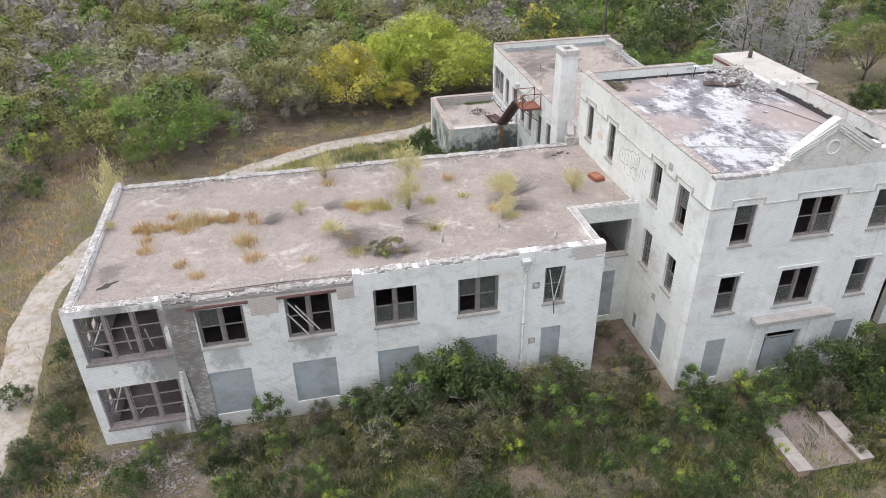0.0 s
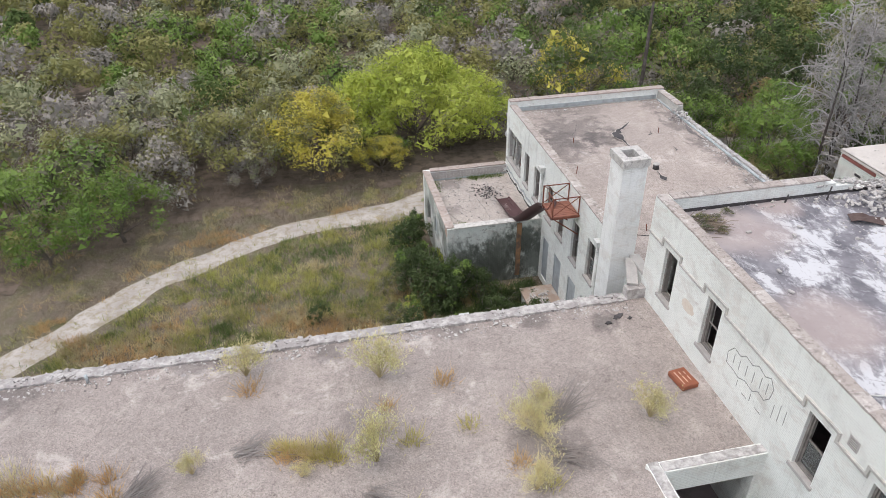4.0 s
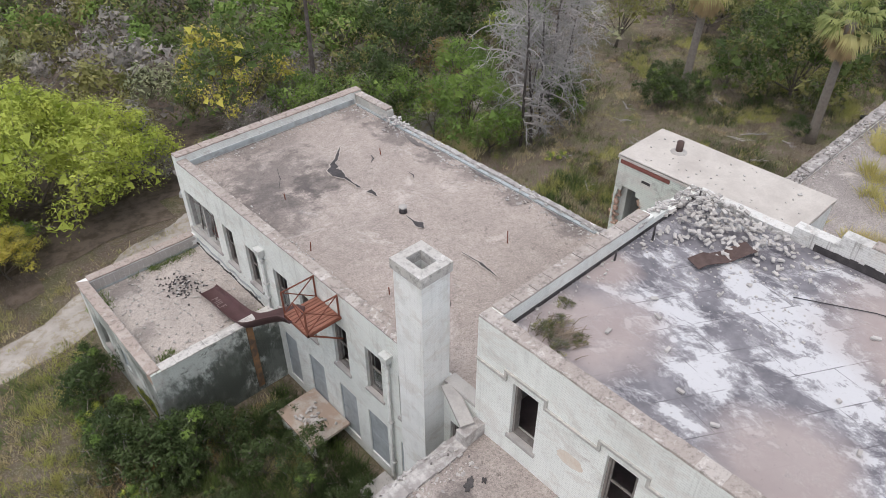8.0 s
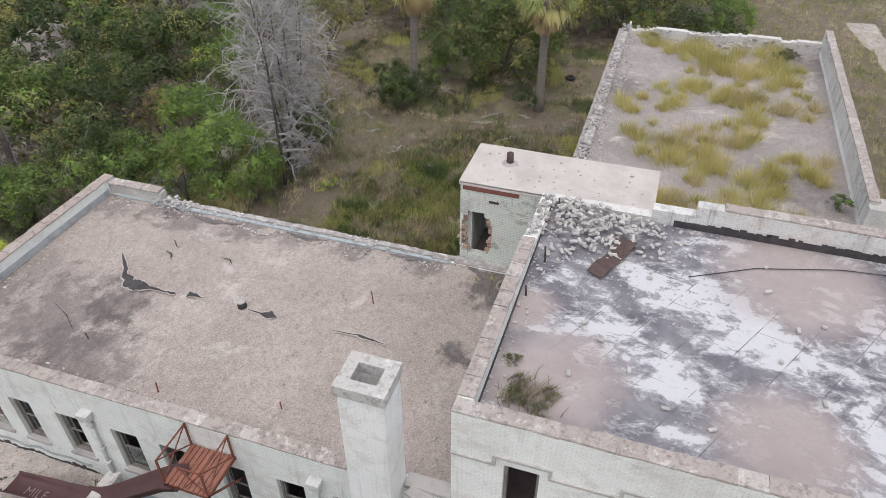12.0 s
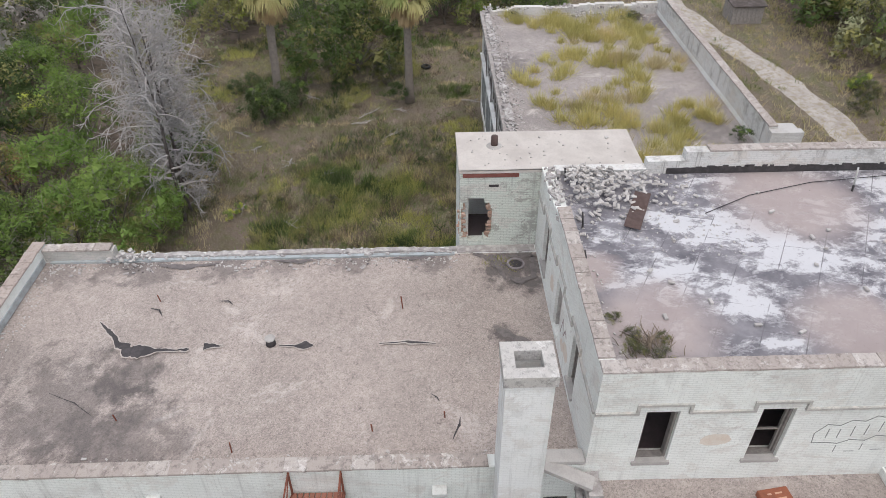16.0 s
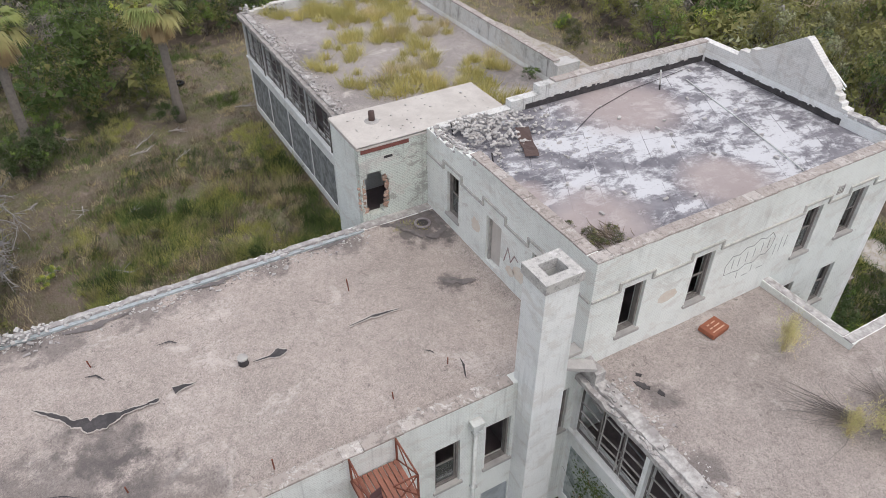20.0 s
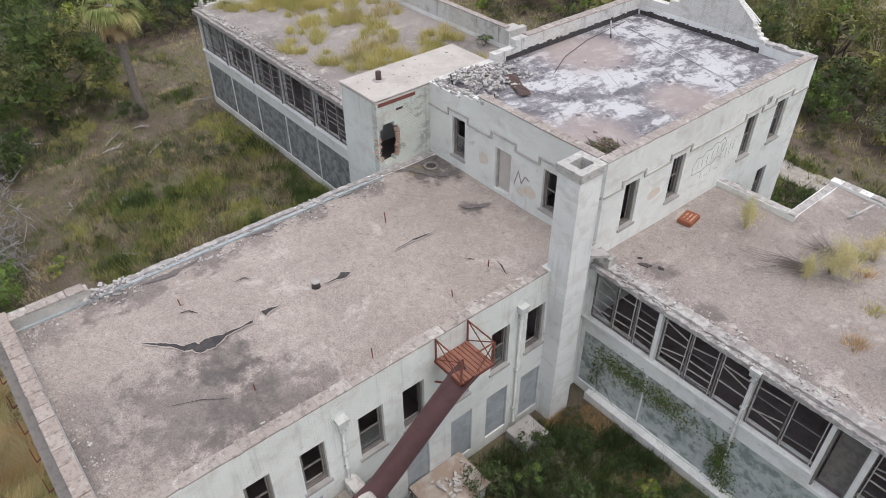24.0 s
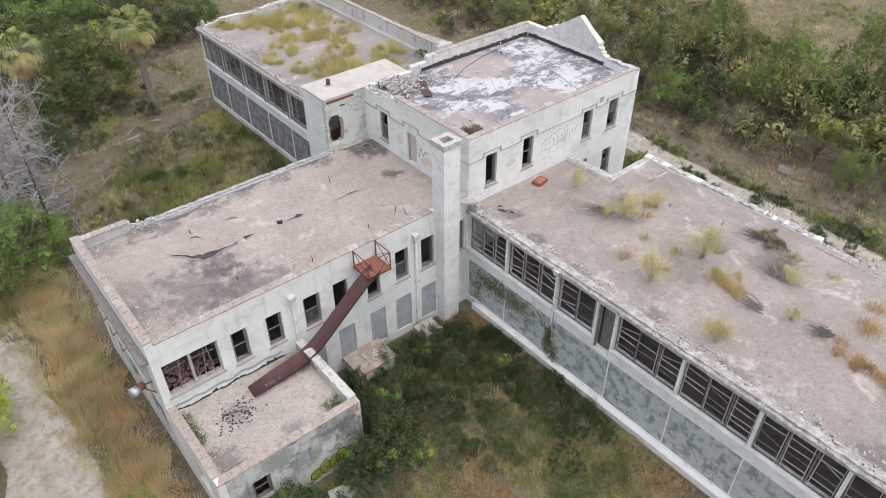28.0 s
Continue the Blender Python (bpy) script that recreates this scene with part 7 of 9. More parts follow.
shrubs([(14.2, 44.4, "dark", 1.0), (13.2, 43.2, "leafy", 0.9), (12.6, 45.2, "dark", 1.1), (14.4, 41.6, "dark", 0.8), (13.4, 40.2, "dark", 0.7), (11.8, 42.0, "dark", 0.9), (10.6, 44.2, "dark", 0.9), (12.2, 47.4, "dark", 1.2), (10.4, 46.9, "leafy", 1.0), (9.9, 47.9, "olive", 0.9), (8.6, 53.0, "leafy", 0.9), (9.3, 53.2, "dark", 1.1), (8.9, 54.8, "olive", 0.9), (8.0, 45.6, "dark", 0.9), (9.2, 42.0, "olive", 0.8), (10.2, 39.6, "lime", 0.8), (9.2, 39.2, "dark", 0.8), (7.2, 38.9, "dark", 0.8), (6.2, 40.2, "olive", 0.7), (6.8, 43.4, "olive", 0.7), (14.6, 39.0, "olive", 0.6), (14.3, 46.9, "dark", 0.8), (11.0, 48.2, "dark", 0.9), (4.0, 41.5, "olive", 0.6), (3.0, 39.2, "dark", 0.5)], YARD)
for key, x, y, s_ in (("dark", 9.3, 49.0, 1.25), ("leafy", 9.5, 50.0, 1.0), ("dark", 9.0, 50.6, 1.0), ("leafy", 8.5, 49.4, 1.1), ("dark", 9.7, 47.9, 1.3), ("leafy", 10.6, 47.4, 1.2), ("dark", 8.6, 48.2, 1.0), ("olive", 8.0, 50.4, 0.9), ("dark", 9.2, 53.4, 1.1), ("leafy", 9.5, 54.3, 0.9), ("lime", 8.6, 52.4, 0.8), ("olive", 7.6, 48.9, 0.9), ("lime", 8.2, 47.0, 0.9), ("dark", 11.6, 48.3, 0.9), ("olive", 7.2, 46.6, 0.8)):
    plant("shrub_" + key, x, y, s_, 1.0, YARD)
for k in range(48):
    x, y = 14.5 - 12 * r.uniform(0, 1) ** 1.5, r.uniform(38.6, 48.4)
    shrubs([(x, y, ["olive", "dark", "dark", "leafy", "dark"][r.integers(0, 5)], r.uniform(0.35, 0.7))], YARD)
for k in range(20):
    x, y = r.uniform(29.5, 58), r.uniform(38.5, 58)
    shrubs([(x, y, ["olive", "pale", "lime", "dark"][r.integers(0, 4)], r.uniform(0.3, 0.7))], "low shrubs in the rear yard")
shrubs([(30.0, 41.6, "lime", 0.9), (31.2, 39.2, "lime", 0.8), (29.6, 43.0, "dark", 0.7), (50.5, 52.4, "dark", 1.3), (51.2, 53.2, "leafy", 1.2), (56.5, 44.6, "olive", 1.1), (11.5, 58.4, "lime", 0.9), (14.6, 59.0, "lime", 1.1)], "low shrubs in the rear yard")
for k in range(26):
    x, y = r.uniform(-2, 60), r.uniform(6, 12)
    if off_track(x, y) > 2.2:
        shrubs([(x, y, ["olive", "pale", "lime", "olive"][r.integers(0, 4)], r.uniform(0.4, 1.0))], "low shrubs beyond the drive")

# -- grass and weeds, past counting --
def grass(name, x0, x1, y0, y1, density, mixer, label, seed, lean=0.6, bend=0.0, width=0.034):
    """Blades over a stretch of open ground; mixer gives kind, height and thickness of growth at a place."""
    rr = np.random.default_rng(seed)
    kinds = ["meadow", "straw", "rustgrass", "turf", "dark", "lush", "weed"]
    n = int((x1 - x0) * (y1 - y0) * density)
    tx, ty = rr.uniform(x0, x1, n), rr.uniform(y0, y1, n)
    pts, hs, ix = [], [], []
    for x, y in zip(tx, ty):
        if not clear(x, y, 0.1) or wood_line(x, y) > 3:
            continue
        rim = min(x - x0, x1 - x, y - y0, y1 - y)
        if rim < 1.2 + 1.6 * noise.noise((x * 0.5, y * 0.5, 77)) and rr.uniform() < 0.8:
            continue
        d = off_track(x, y)
        if 0.0 < d < 0.35 and rr.uniform() < 0.25 and noise.noise((x * 0.3, y * 0.3, 5)) > -0.1:
            pts.append((x, y, lie(x, y)))
            hs.append(0.16)
            ix.append(0)
            continue
        if d < 1.05 + 0.9 * noise.noise((x * 0.9, y * 0.9, 30)) and rr.uniform() > 0.06:
            continue
        got = mixer(x, y, rr)
        if got is None:
            continue
        k, h, c = got
        z = lie(x, y) - 0.03
        h *= 0.62 + 0.75 * max(0, 0.5 + noise.noise((x * 1.3, y * 1.3, 55)))
        for _ in range(round(c * 1.35)):
            pts.append((x + rr.normal() * 0.13, y + rr.normal() * 0.13, z))
            hs.append(h)
            ix.append(kinds.index(k))
    pts, hs = np.array(pts), np.array(hs)[:, None]
    q = blades(pts, hs, width, rr, lean, bend)
    return tagged(new(name, mesh_from(name, q, [LEAF[k] for k in kinds], np.array(ix))), label, "grass", "", "stuff")


def pick(kinds, x, y, rr):
    """One of the kinds; they grow in patches, not well mixed."""
    v = 0.5 + 1.0 * noise.noise((x * 0.27, y * 0.27, 97)) + 0.45 * noise.noise((x * 1.3, y * 1.3, 31)) + rr.normal() * 0.12
    return kinds[min(len(kinds) - 1, max(0, int(v * len(kinds))))]


def yard_mix(x, y, rr):
    a, b = noise.noise((x * 0.22, y * 0.22, 1)), noise.noise((x * 0.7, y * 0.7, 8))
    near = 1.0 if x < 43 and y < 49 else 0.0        # thicker growth in the corner of the two wings
    if a + 0.7 * b < -0.12 - 0.35 * near:
        return (pick(("weed", "turf", "meadow"), x, y, rr), 0.22, 4) if rr.uniform() < 0.55 else None
    if a + 0.3 * near > 0.12:
        return (pick(("turf", "weed", "dark", "meadow", "lush"), x, y, rr), 0.45, 9)
    return (pick(("straw", "weed", "turf", "weed"), x, y, rr), 0.36, 6)


def corner_mix(x, y, rr):
    a = noise.noise((x * 0.3, y * 0.3, 61)) + 0.5 * noise.noise((x * 0.9, y * 0.9, 61)) - max(0, math.hypot(x - 35, y - 42) - 9) * 0.12
    if a < -0.15:
        return None
    return (pick(("dark", "turf", "lush", "dark") if a > 0.12 else ("straw", "weed", "meadow", "turf"), x, y, rr), 0.6, 9)


def meadow_mix(x, y, rr):
    beyond = y - np.interp(x, (-14.5, -10, -5.5, 1.9, 9, 16), (45, 49.3, 53.7, 57.4, 58.5, 61.2))
    if beyond > 0.8:                                # dry verge and litter on the woods' side of the track
        if noise.noise((x * 0.5, y * 0.5, 71)) < -0.05 + 0.08 * (beyond - 3):
            return ("weed", 0.2, 4)
        return (pick(("rustgrass", "straw", "weed", "straw", "meadow"), x, y, rr), 0.36 if beyond < 3 else 0.24, 6)
    a = noise.noise((x * 0.25, y * 0.25, 41)) + 0.5 * noise.noise((x * 0.8, y * 0.8, 8))
    if a < -0.38:
        return None
    if a > 0.0:
        return (pick(("turf", "meadow", "turf", "lush"), x, y, rr), 0.4, 7)
    return (pick(("straw", "lush", "lush", "meadow"), x, y, rr), 0.4, 8)


def court_mix(x, y, rr):
    a = noise.noise((x * 0.3, y * 0.3, 4)) + 0.5 * noise.noise((x, y, 4))
    if a < -0.45:
        return None
    # dark green weeds by the walls, their tone also standing in for shade
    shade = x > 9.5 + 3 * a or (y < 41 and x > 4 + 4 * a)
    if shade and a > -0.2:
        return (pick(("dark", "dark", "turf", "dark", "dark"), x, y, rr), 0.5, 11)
    return (pick(("rustgrass", "straw", "straw", "lush", "meadow", "turf"), x, y, rr), 0.4, 8)


def west_mix(x, y, rr):
    a = noise.noise((x * 0.18, y * 0.18, 6))
    if x > -14.2 and y < 36:
        return (pick(("turf", "dark", "weed", "meadow", "turf"), x, y, rr), 0.45, 8)
    if a < -0.3:
        return None
    return (pick(("rustgrass", "straw", "rustgrass", "meadow"), x, y, rr) if a > -0.02 else "meadow", 0.4, 5)


def tall_mix(x, y, rr):
    a = noise.noise((x * 0.35, y * 0.35, 2)) + 0.4 * noise.noise((x, y, 2))
    if y > 59.6 + a:
        return ("straw" if rr.uniform() < 0.6 else "meadow", 0.3, 3)
    if a < -0.28:
        return ("meadow" if rr.uniform() < 0.6 else "straw", 0.6, 7)
    return (pick(("straw", "rustgrass", "straw", "meadow", "straw"), x, y, rr), 0.85, 12)


def front_mix(x, y, rr):
    a = noise.noise((x * 0.35, y * 0.35, 12))
    if a < -0.38 or (x < 3 and y > 20.5 and a < -0.12):
        return None
    if x < -6:
        return (pick(("meadow", "turf", "straw", "rustgrass", "dark"), x, y, rr), 0.36, 6)
    return (pick(("dark", "turf", "dark", "lush", "turf", "dark"), x, y, rr), 0.42, 8)


def field_mix(x, y, rr):
    a = noise.noise((x * 0.1, y * 0.1, 15))
    return (pick(("meadow", "straw", "straw"), x, y, rr) if a > -0.15 else pick(("meadow", "turf", "meadow", "straw"), x, y, rr), 0.55, 5)


grass("rear_yard_grass", 28, 68, 36, 62, 17, yard_mix, "patchy green and straw grass in the rear yard", 1, 0.6, 0.3)
grass("corner_grass", 27, 48, 36, 52, 34, corner_mix, "lush tangled grass in the corner of the wings", 11, 0.6, 0.4, 0.035)
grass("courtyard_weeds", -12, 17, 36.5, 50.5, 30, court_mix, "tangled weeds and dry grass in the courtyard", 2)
grass("meadow_grass", -13, 11, 48.8, 66, 20, meadow_mix, "green and straw meadow grass along the track", 3)
grass("rusty_grass", -30, -10.8, 16, 62, 9, west_mix, "rusty dry grass beside the track", 4)
grass("tall_straw_grass", 11, 38, 56.6, 63, 44, tall_mix, "tall wind-combed straw-coloured grass", 5, 0.5, 0.8, 0.045)
grass("front_weeds", -14, 30, 10.5, 27, 24, front_mix, "low weeds and grass before the front", 6)
grass("field_grass", -4, 86, -40, 11, 4.5, field_mix, "pale olive meadow beyond the drive", 7, 0.7, 0.3, 0.06)
grass("east_grass", 52.8, 92, 10, 38, 3.0, field_mix, "pale olive grass beyond the east wing", 8)
grass("front_side_grass", 27, 53, 10.5, 25, 3.5, field_mix, "pale grass before the east wing", 9)

# ---- small things on the roofs ----
RUBBLE_D = plain("dusty_rubble", (0.36, 0.33, 0.315), 0.93, 0, (0.15, 0.135, 0.125), 1.5, 0.42, 0.6, 0.9)
OLD_CAP = plain("stained_cap_stone", (0.42, 0.385, 0.36), 0.93, 0, (0.25, 0.22, 0.20), 1.6)
def blob(parent, cx, cy, rx, ry, z, mat, seed, rot=0.0, name="tar_patch", label="", ragged=0.55, n=64):
    """A thin patch of ragged outline lying on a roof."""
    g = Geo()
    c, s = math.cos(rot), math.sin(rot)
    ring = []
    for i in range(n):
        a = 2 * math.pi * i / n
        k = 1 + ragged * (noise.noise((math.cos(a) * 1.6 + seed, math.sin(a) * 1.6, seed)) * 1.6 + rng.uniform(-0.3, 0.3))
        x, y = rx * math.cos(a) * k, ry * math.sin(a) * k
        ring.append((cx + x * c - y * s, cy + x * s + y * c))
    g.v.append((cx, cy, z + 0.012))
    g.v.extend([(x, y, z + 0.004) for x, y in ring])
    g.v.extend([(x, y, z - 0.06) for x, y in ring])
    for i in range(n):
        j = (i + 1) % n
        g.f.append((0, 1 + i, 1 + j))
        g.f.append((1 + i, 1 + n + i, 1 + n + j, 1 + j))
    return part(name, g, mat, parent, label)


ZR = ROOF_REAR + 0.03
WASHED = plain("washed_pale_grit", (0.50, 0.45, 0.41), 0.95, 0, (0.36, 0.315, 0.29), 5.0)


def tar_run(parent, pts, z, mat, seed, name="tar_patch", label="", grow=0.0):
    """A split in the gravel that bares the tar: a run of (x, y, width) with torn edges."""
    g = Geo()
    fine = []
    for (x0, y0, w0), (x1, y1, w1) in zip(pts, pts[1:]):
        n = max(2, int(math.hypot(x1 - x0, y1 - y0) / 0.07))
        fine += [(x0 + (x1 - x0) * i / n, y0 + (y1 - y0) * i / n, w0 + (w1 - w0) * i / n) for i in range(n)]
    fine.append(pts[-1])
    for k, (x, y, w) in enumerate(fine):
        ax, ay, _ = fine[max(0, k - 1)]
        bx, by, _ = fine[min(len(fine) - 1, k + 1)]
        ln = math.hypot(bx - ax, by - ay) or 1.0
        sx, sy = -(by - ay) / ln, (bx - ax) / ln
        for sd in (-1, 1):
            o = sd * (w / 2 * (1 + 0.9 * noise.noise((x * 3.1, y * 3.1, seed + sd)) + 0.5 * noise.noise((x * 9, y * 9, seed + sd))) + grow * (1 + noise.noise((x * 4, y * 4, seed + 3 * sd))))
            g.v.append((x + sx * o, y + sy * o, z))
    for k in range(len(fine) - 1):
        g.f.append((2 * k, 2 * k + 2, 2 * k + 3, 2 * k + 1))
    return part(name, g, mat, parent, label)


RUNS = (((22.4, 52.75, 0.03), (21.85, 52.2, 0.13), (21.4, 51.8, 0.16), (20.98, 51.35, 0.5), (20.95, 50.95, 0.42), (21.0, 50.35, 0.14), (20.98, 49.7, 0.03)),
        ((21.0, 49.75, 0.03), (21.0, 49.5, 0.14), (21.02, 49.4, 0.03)), ((21.1, 48.95, 0.26), (21.12, 48.7, 0.2), (21.12, 48.3, 0.02)),
        ((21.08, 46.5, 0.02), (21.05, 46.0, 0.06), (21.04, 45.7, 0.3), (21.05, 45.4, 0.05)), ((21.05, 43.25, 0.03), (21.12, 42.4, 0.04), (21.1, 42.3, 0.12), (21.0, 41.4, 0.02)),
        ((23.0, 51.2, 0.03), (22.9, 50.9, 0.06), (22.6, 50.7, 0.02)), ((18.9, 41.6, 0.02), (18.75, 41.4, 0.05), (18.6, 41.35, 0.02)), ((23.3, 49.0, 0.02), (23.3, 48.6, 0.05), (23.1, 48.4, 0.02)), ((17.2, 41.0, 0.02), (17.7, 40.8, 0.07), (18.0, 40.75, 0.02)), ((19.3, 53.2, 0.015), (18.9, 52.3, 0.03), (18.4, 51.6, 0.015)))
SMEARS = (((25.65, 39.9, 0.1), (25.35, 39.2, 0.4), (24.7, 38.95, 0.22), (24.1, 38.8, 0.04)), ((24.25, 38.7, 0.05), (24.0, 38.25, 0.3), (24.3, 37.8, 0.22), (25.5, 37.66, 0.14)), ((25.45, 38.6, 0.1), (25.5, 37.9, 0.22), (25.4, 37.65, 0.1)),
          ((21.75, 39.45, 0.05), (21.45, 39.15, 0.34), (21.15, 38.75, 0.3), (21.0, 38.3, 0.03)), ((25.5, 43.0, 0.04), (25.45, 42.2, 0.2), (25.5, 41.3, 0.05)), ((25.5, 47.4, 0.03), (25.4, 46.5, 0.22), (25.5, 45.6, 0.05)), ((25.4, 51.6, 0.1), (25.2, 50.6, 0.3), (25.4, 49.4, 0.05)))
for k, run in enumerate(SMEARS):
    tar_run(rear, run, ZR + 0.01, GRIT, k * 7.7 + 2, "tar_smear", "dark smear of old tar on the gravel")
for k, run in enumerate(RUNS):
    tar_run(rear, run, ZR + 0.012, TAR, k * 5.3, "tar_patch", "bared black tar where the gravel has split")
    if k < 5:
        tar_run(rear, run, ZR + 0.006, WASHED, k * 5.3, "bare_screed", "", 0.045)
for k, (x, y, rx, ry, rot) in enumerate(((14.5, 36.2, 0.2, 0.1, 0.5), (14.0, 35.9, 0.1, 0.07, 0), (14.9, 36.0, 0.1, 0.06, 0.4), (-9.2, 27.4, 0.4, 0.12, 0.7))):
    blob(west, x, y, rx, ry, ROOF + 0.03, TAR, 80 + k * 3.1, rot)

g = Geo()
g.tube([(21.17, 46.78, ZR - 0.05), (21.17, 46.78, ZR + 0.22)], [0.17, 0.14], 12)
v = part("roof_vent", g, TAR, rear, "squat dark vent pot", True)
g = Geo()
g.tube([(21.17, 46.78, ZR + 0.22), (21.17, 46.78, ZR + 0.27)], 0.17, 12)
part("vent_rim", g, CONCRETE, v)
g = Geo()
g.tube([(25.0 + 0.3 * math.cos(a * 0.5236), 38.35 + 0.3 * math.sin(a * 0.5236), ZR + 0.01) for a in range(13)], 0.05, 6, False)
part("roof_drain", g, DARK, rear, "broken ring of a roof drain")
g = Geo()
g.tube([(25.0, 38.35, ZR - 0.02), (25.0, 38.35, ZR + 0.012)], 0.22, 14)
part("drain_mouth", g, TAR, rear)
for x, y, h in ((22.74, 42.51, 0.55), (17.0, 47.2, 0.4), (18.0, 41.2, 0.35), (17.6, 43.3, 0.3), (23.4, 51.0, 0.3), (18.2, 50.8, 0.3)):
    g = Geo()
    g.tube([(x, y, ROOF_REAR), (x + rng.uniform(-0.05, 0.05), y + rng.uniform(-0.05, 0.05), ROOF_REAR + h)], 0.022, 6)
    part("rod", g, RUST, rear)
for x, y, h in ((5.65, 27.8, 0.5), (8.6, 28.5, 0.3), (10.9, 27.0, 0.35), (-4.6, 36.8, 0.35)):
    g = Geo()
    g.tube([(x, y, ROOF - 0.02), (x, y, ROOF + h)], 0.055, 8)
    part("vent_pipe", g, FLASH, west, "short grey vent pipe", True)
g = Geo()
g.tube([(10.55, 26.2, 7.6), (10.75, 26.7, 7.35), (11.0, 27.3, 7.16)], 0.045, 8)
part("bent_pipe", g, COPING_W, west, "bent white pipe lying on the roof", True)
g = Geo()
g.box(5.32, 5.62, 28.98, 29.28, ROOF, ROOF + 0.05)
part("roof_outlet", g, TAR, west)

hatch = thing("roof_hatch", (15.2, 32.45, ROOF), "rusty red steel roof hatch with faded scrawl", "hatch")
hm = pose(15.2, 32.45, ROOF + 0.11, 0, 0, 8)
bm = chamfer_box(0.62, 0.85, 0.2, 0.02, 0.004, 5)
me = bpy.data.meshes.new("hatch_lid")
bm.to_mesh(me)
bm.free()
me.materials.append(plain("rusty_orange_steel", (0.33, 0.12, 0.07), 0.85, 0.1, (0.22, 0.09, 0.06), 3.0))
piece("hatch_lid", me, hm, hatch)
g = Geo()
for a, b, c, d in ((-0.18, -0.3, -0.18, 0.3), (-0.02, -0.25, -0.02, 0.05), (-0.02, 0.12, -0.02, 0.26), (0.14, -0.2, 0.14, 0.0), (0.14, 0.1, 0.14, 0.22)):
    p, q = hm @ Vector((a, b, 0.104)), hm @ Vector((c, d, 0.104))
    g.bar(p, q, 0.045, 0.006)
part("faded_scrawl", g, INK_RED, hatch)

# -- plants on the west roof --
RG = "shrubs on the gravel roof"
for key, x, y, s in (("roof_a", 0.7, 36.0, 1.1), ("roof_a", 5.2, 34.9, 1.3), ("roof_a", 4.65, 31.3, 1.25), ("roof_b", 9.8, 31.2, 1.2), ("roof_a", 9.0, 29.3, 0.9), ("roof_a", 10.2, 32.3, 0.75), ("roof_a", 13.4, 31.2, 0.95), ("roof_a", -0.75, 32.0, 0.6), ("roof_b", 0.8, 29.6, 0.75), ("roof_b", 2.4, 31.2, 0.4), ("roof_b", -10.0, 32.6, 0.4)):
    plant(key, x, y, s, r.uniform(0.9, 1.1), RG, ROOF)
plant("shrub_weed", 3.3, 27.3, 0.62, 0.75, RG, ROOF)
plant("shrub_olive", 2.5, 27.6, 0.5, 0.75, RG, ROOF)
plant("shrub_lime", 2.9, 27.0, 0.36, 0.8, RG, ROOF)
plant("roof_a", -10.9, 38.2, 1.6, 1.7, "", 4.6)


def tufts(name, spots_, label, seed, kinds, per=70, h=0.38, z=0.0):
    rr = np.random.default_rng(seed)
    pts, hs, ix, fl = [], [], [], []
    for x, y, w, k in spots_:
        n = int(per * (0.5 + w))
        o = rr.normal(size=(n, 2)) * 0.15 * (0.5 + w)
        fl.append(np.stack([o[:, 0], o[:, 1], np.zeros(n)], 1) * 1.6 / (0.5 + w))
        pts.append(np.stack([x + o[:, 0], y + o[:, 1], np.full(n, z)], 1))
        hs.append(np.full(n, h * (0.5 + 0.6 * w)))
        ix.append(np.full(n, k))
    q = blades(np.vstack(pts), np.concatenate(hs)[:, None], 0.03, rr, 0.3)
    q[:, 2] += np.vstack(fl) * np.concatenate(hs)[:, None]
    return tagged(new(name, mesh_from(name, q, [LEAF[k] for k in kinds], np.concatenate(ix))), label, "grass", "", "stuff")


rr = np.random.default_rng(31)
sp = [(x, y, w, k) for x, y, w, k in ((-7.0, 33.1, 0.8, 0), (-6.3, 32.1, 0.9, 1), (-5.0, 32.6, 0.7, 1), (-3.5, 29.9, 1.5, 1), (-3.3, 29.7, 1.2, 0), (-8.3, 32.3, 1.2, 0), (-6.2, 31.6, 1.0, 0), (-6.0, 32.9, 1.1, 1), (-7.9, 30.0, 0.9, 0), (-3.0, 28.2, 1.0, 0), (-5.4, 27.2, 0.8, 0), (-3.0, 31.6, 0.6, 0), (-3.2, 32.4, 0.8, 0), (-4.1, 32.2, 0.9, 0), (-5.6, 32.4, 0.9, 0), (2.7, 32.1, 0.9, 1), (2.0, 31.9, 0.8, 0), (3.4, 32.3, 0.7, 1), (5.8, 31.9, 0.9, 2), (5.5, 29.1, 0.8, 2), (7.3, 34.2, 0.8, 0), (7.7, 32.1, 0.6, 2), (9.5, 29.4, 0.7, 2), (8.8, 30.3, 0.6, 0), (0.8, 35.2, 0.8, 0), (1.5, 29.0, 0.7, 0), (-6.2, 28.4, 0.6, 0), (-0.6, 27.5, 0.5, 1), (1.6, 27.6, 0.9, 2), (-8.0, 31.0, 0.7, 0), (5.2, 33.4, 0.5, 0))]
line = [(-8.6 + 0.12 * i + rr.normal() * 0.1, 32.0 + 0.01 * i + rr.normal() * 0.16, rr.uniform(0.02, 0.4), int(rr.integers(0, 2))) for i in range(40)]
line += [(1.6 + 0.09 * i, 32.4 - 0.03 * i + rr.normal() * 0.1, rr.uniform(0.2, 0.5), int(rr.integers(1, 3))) for i in range(22)]
tufts("west_roof_grass", sp + line, "rusty and yellow grass tufts on the gravel roof", 41, ["rustgrass", "straw", "rooftuft"], 90, 0.36, ROOF)
sp = []
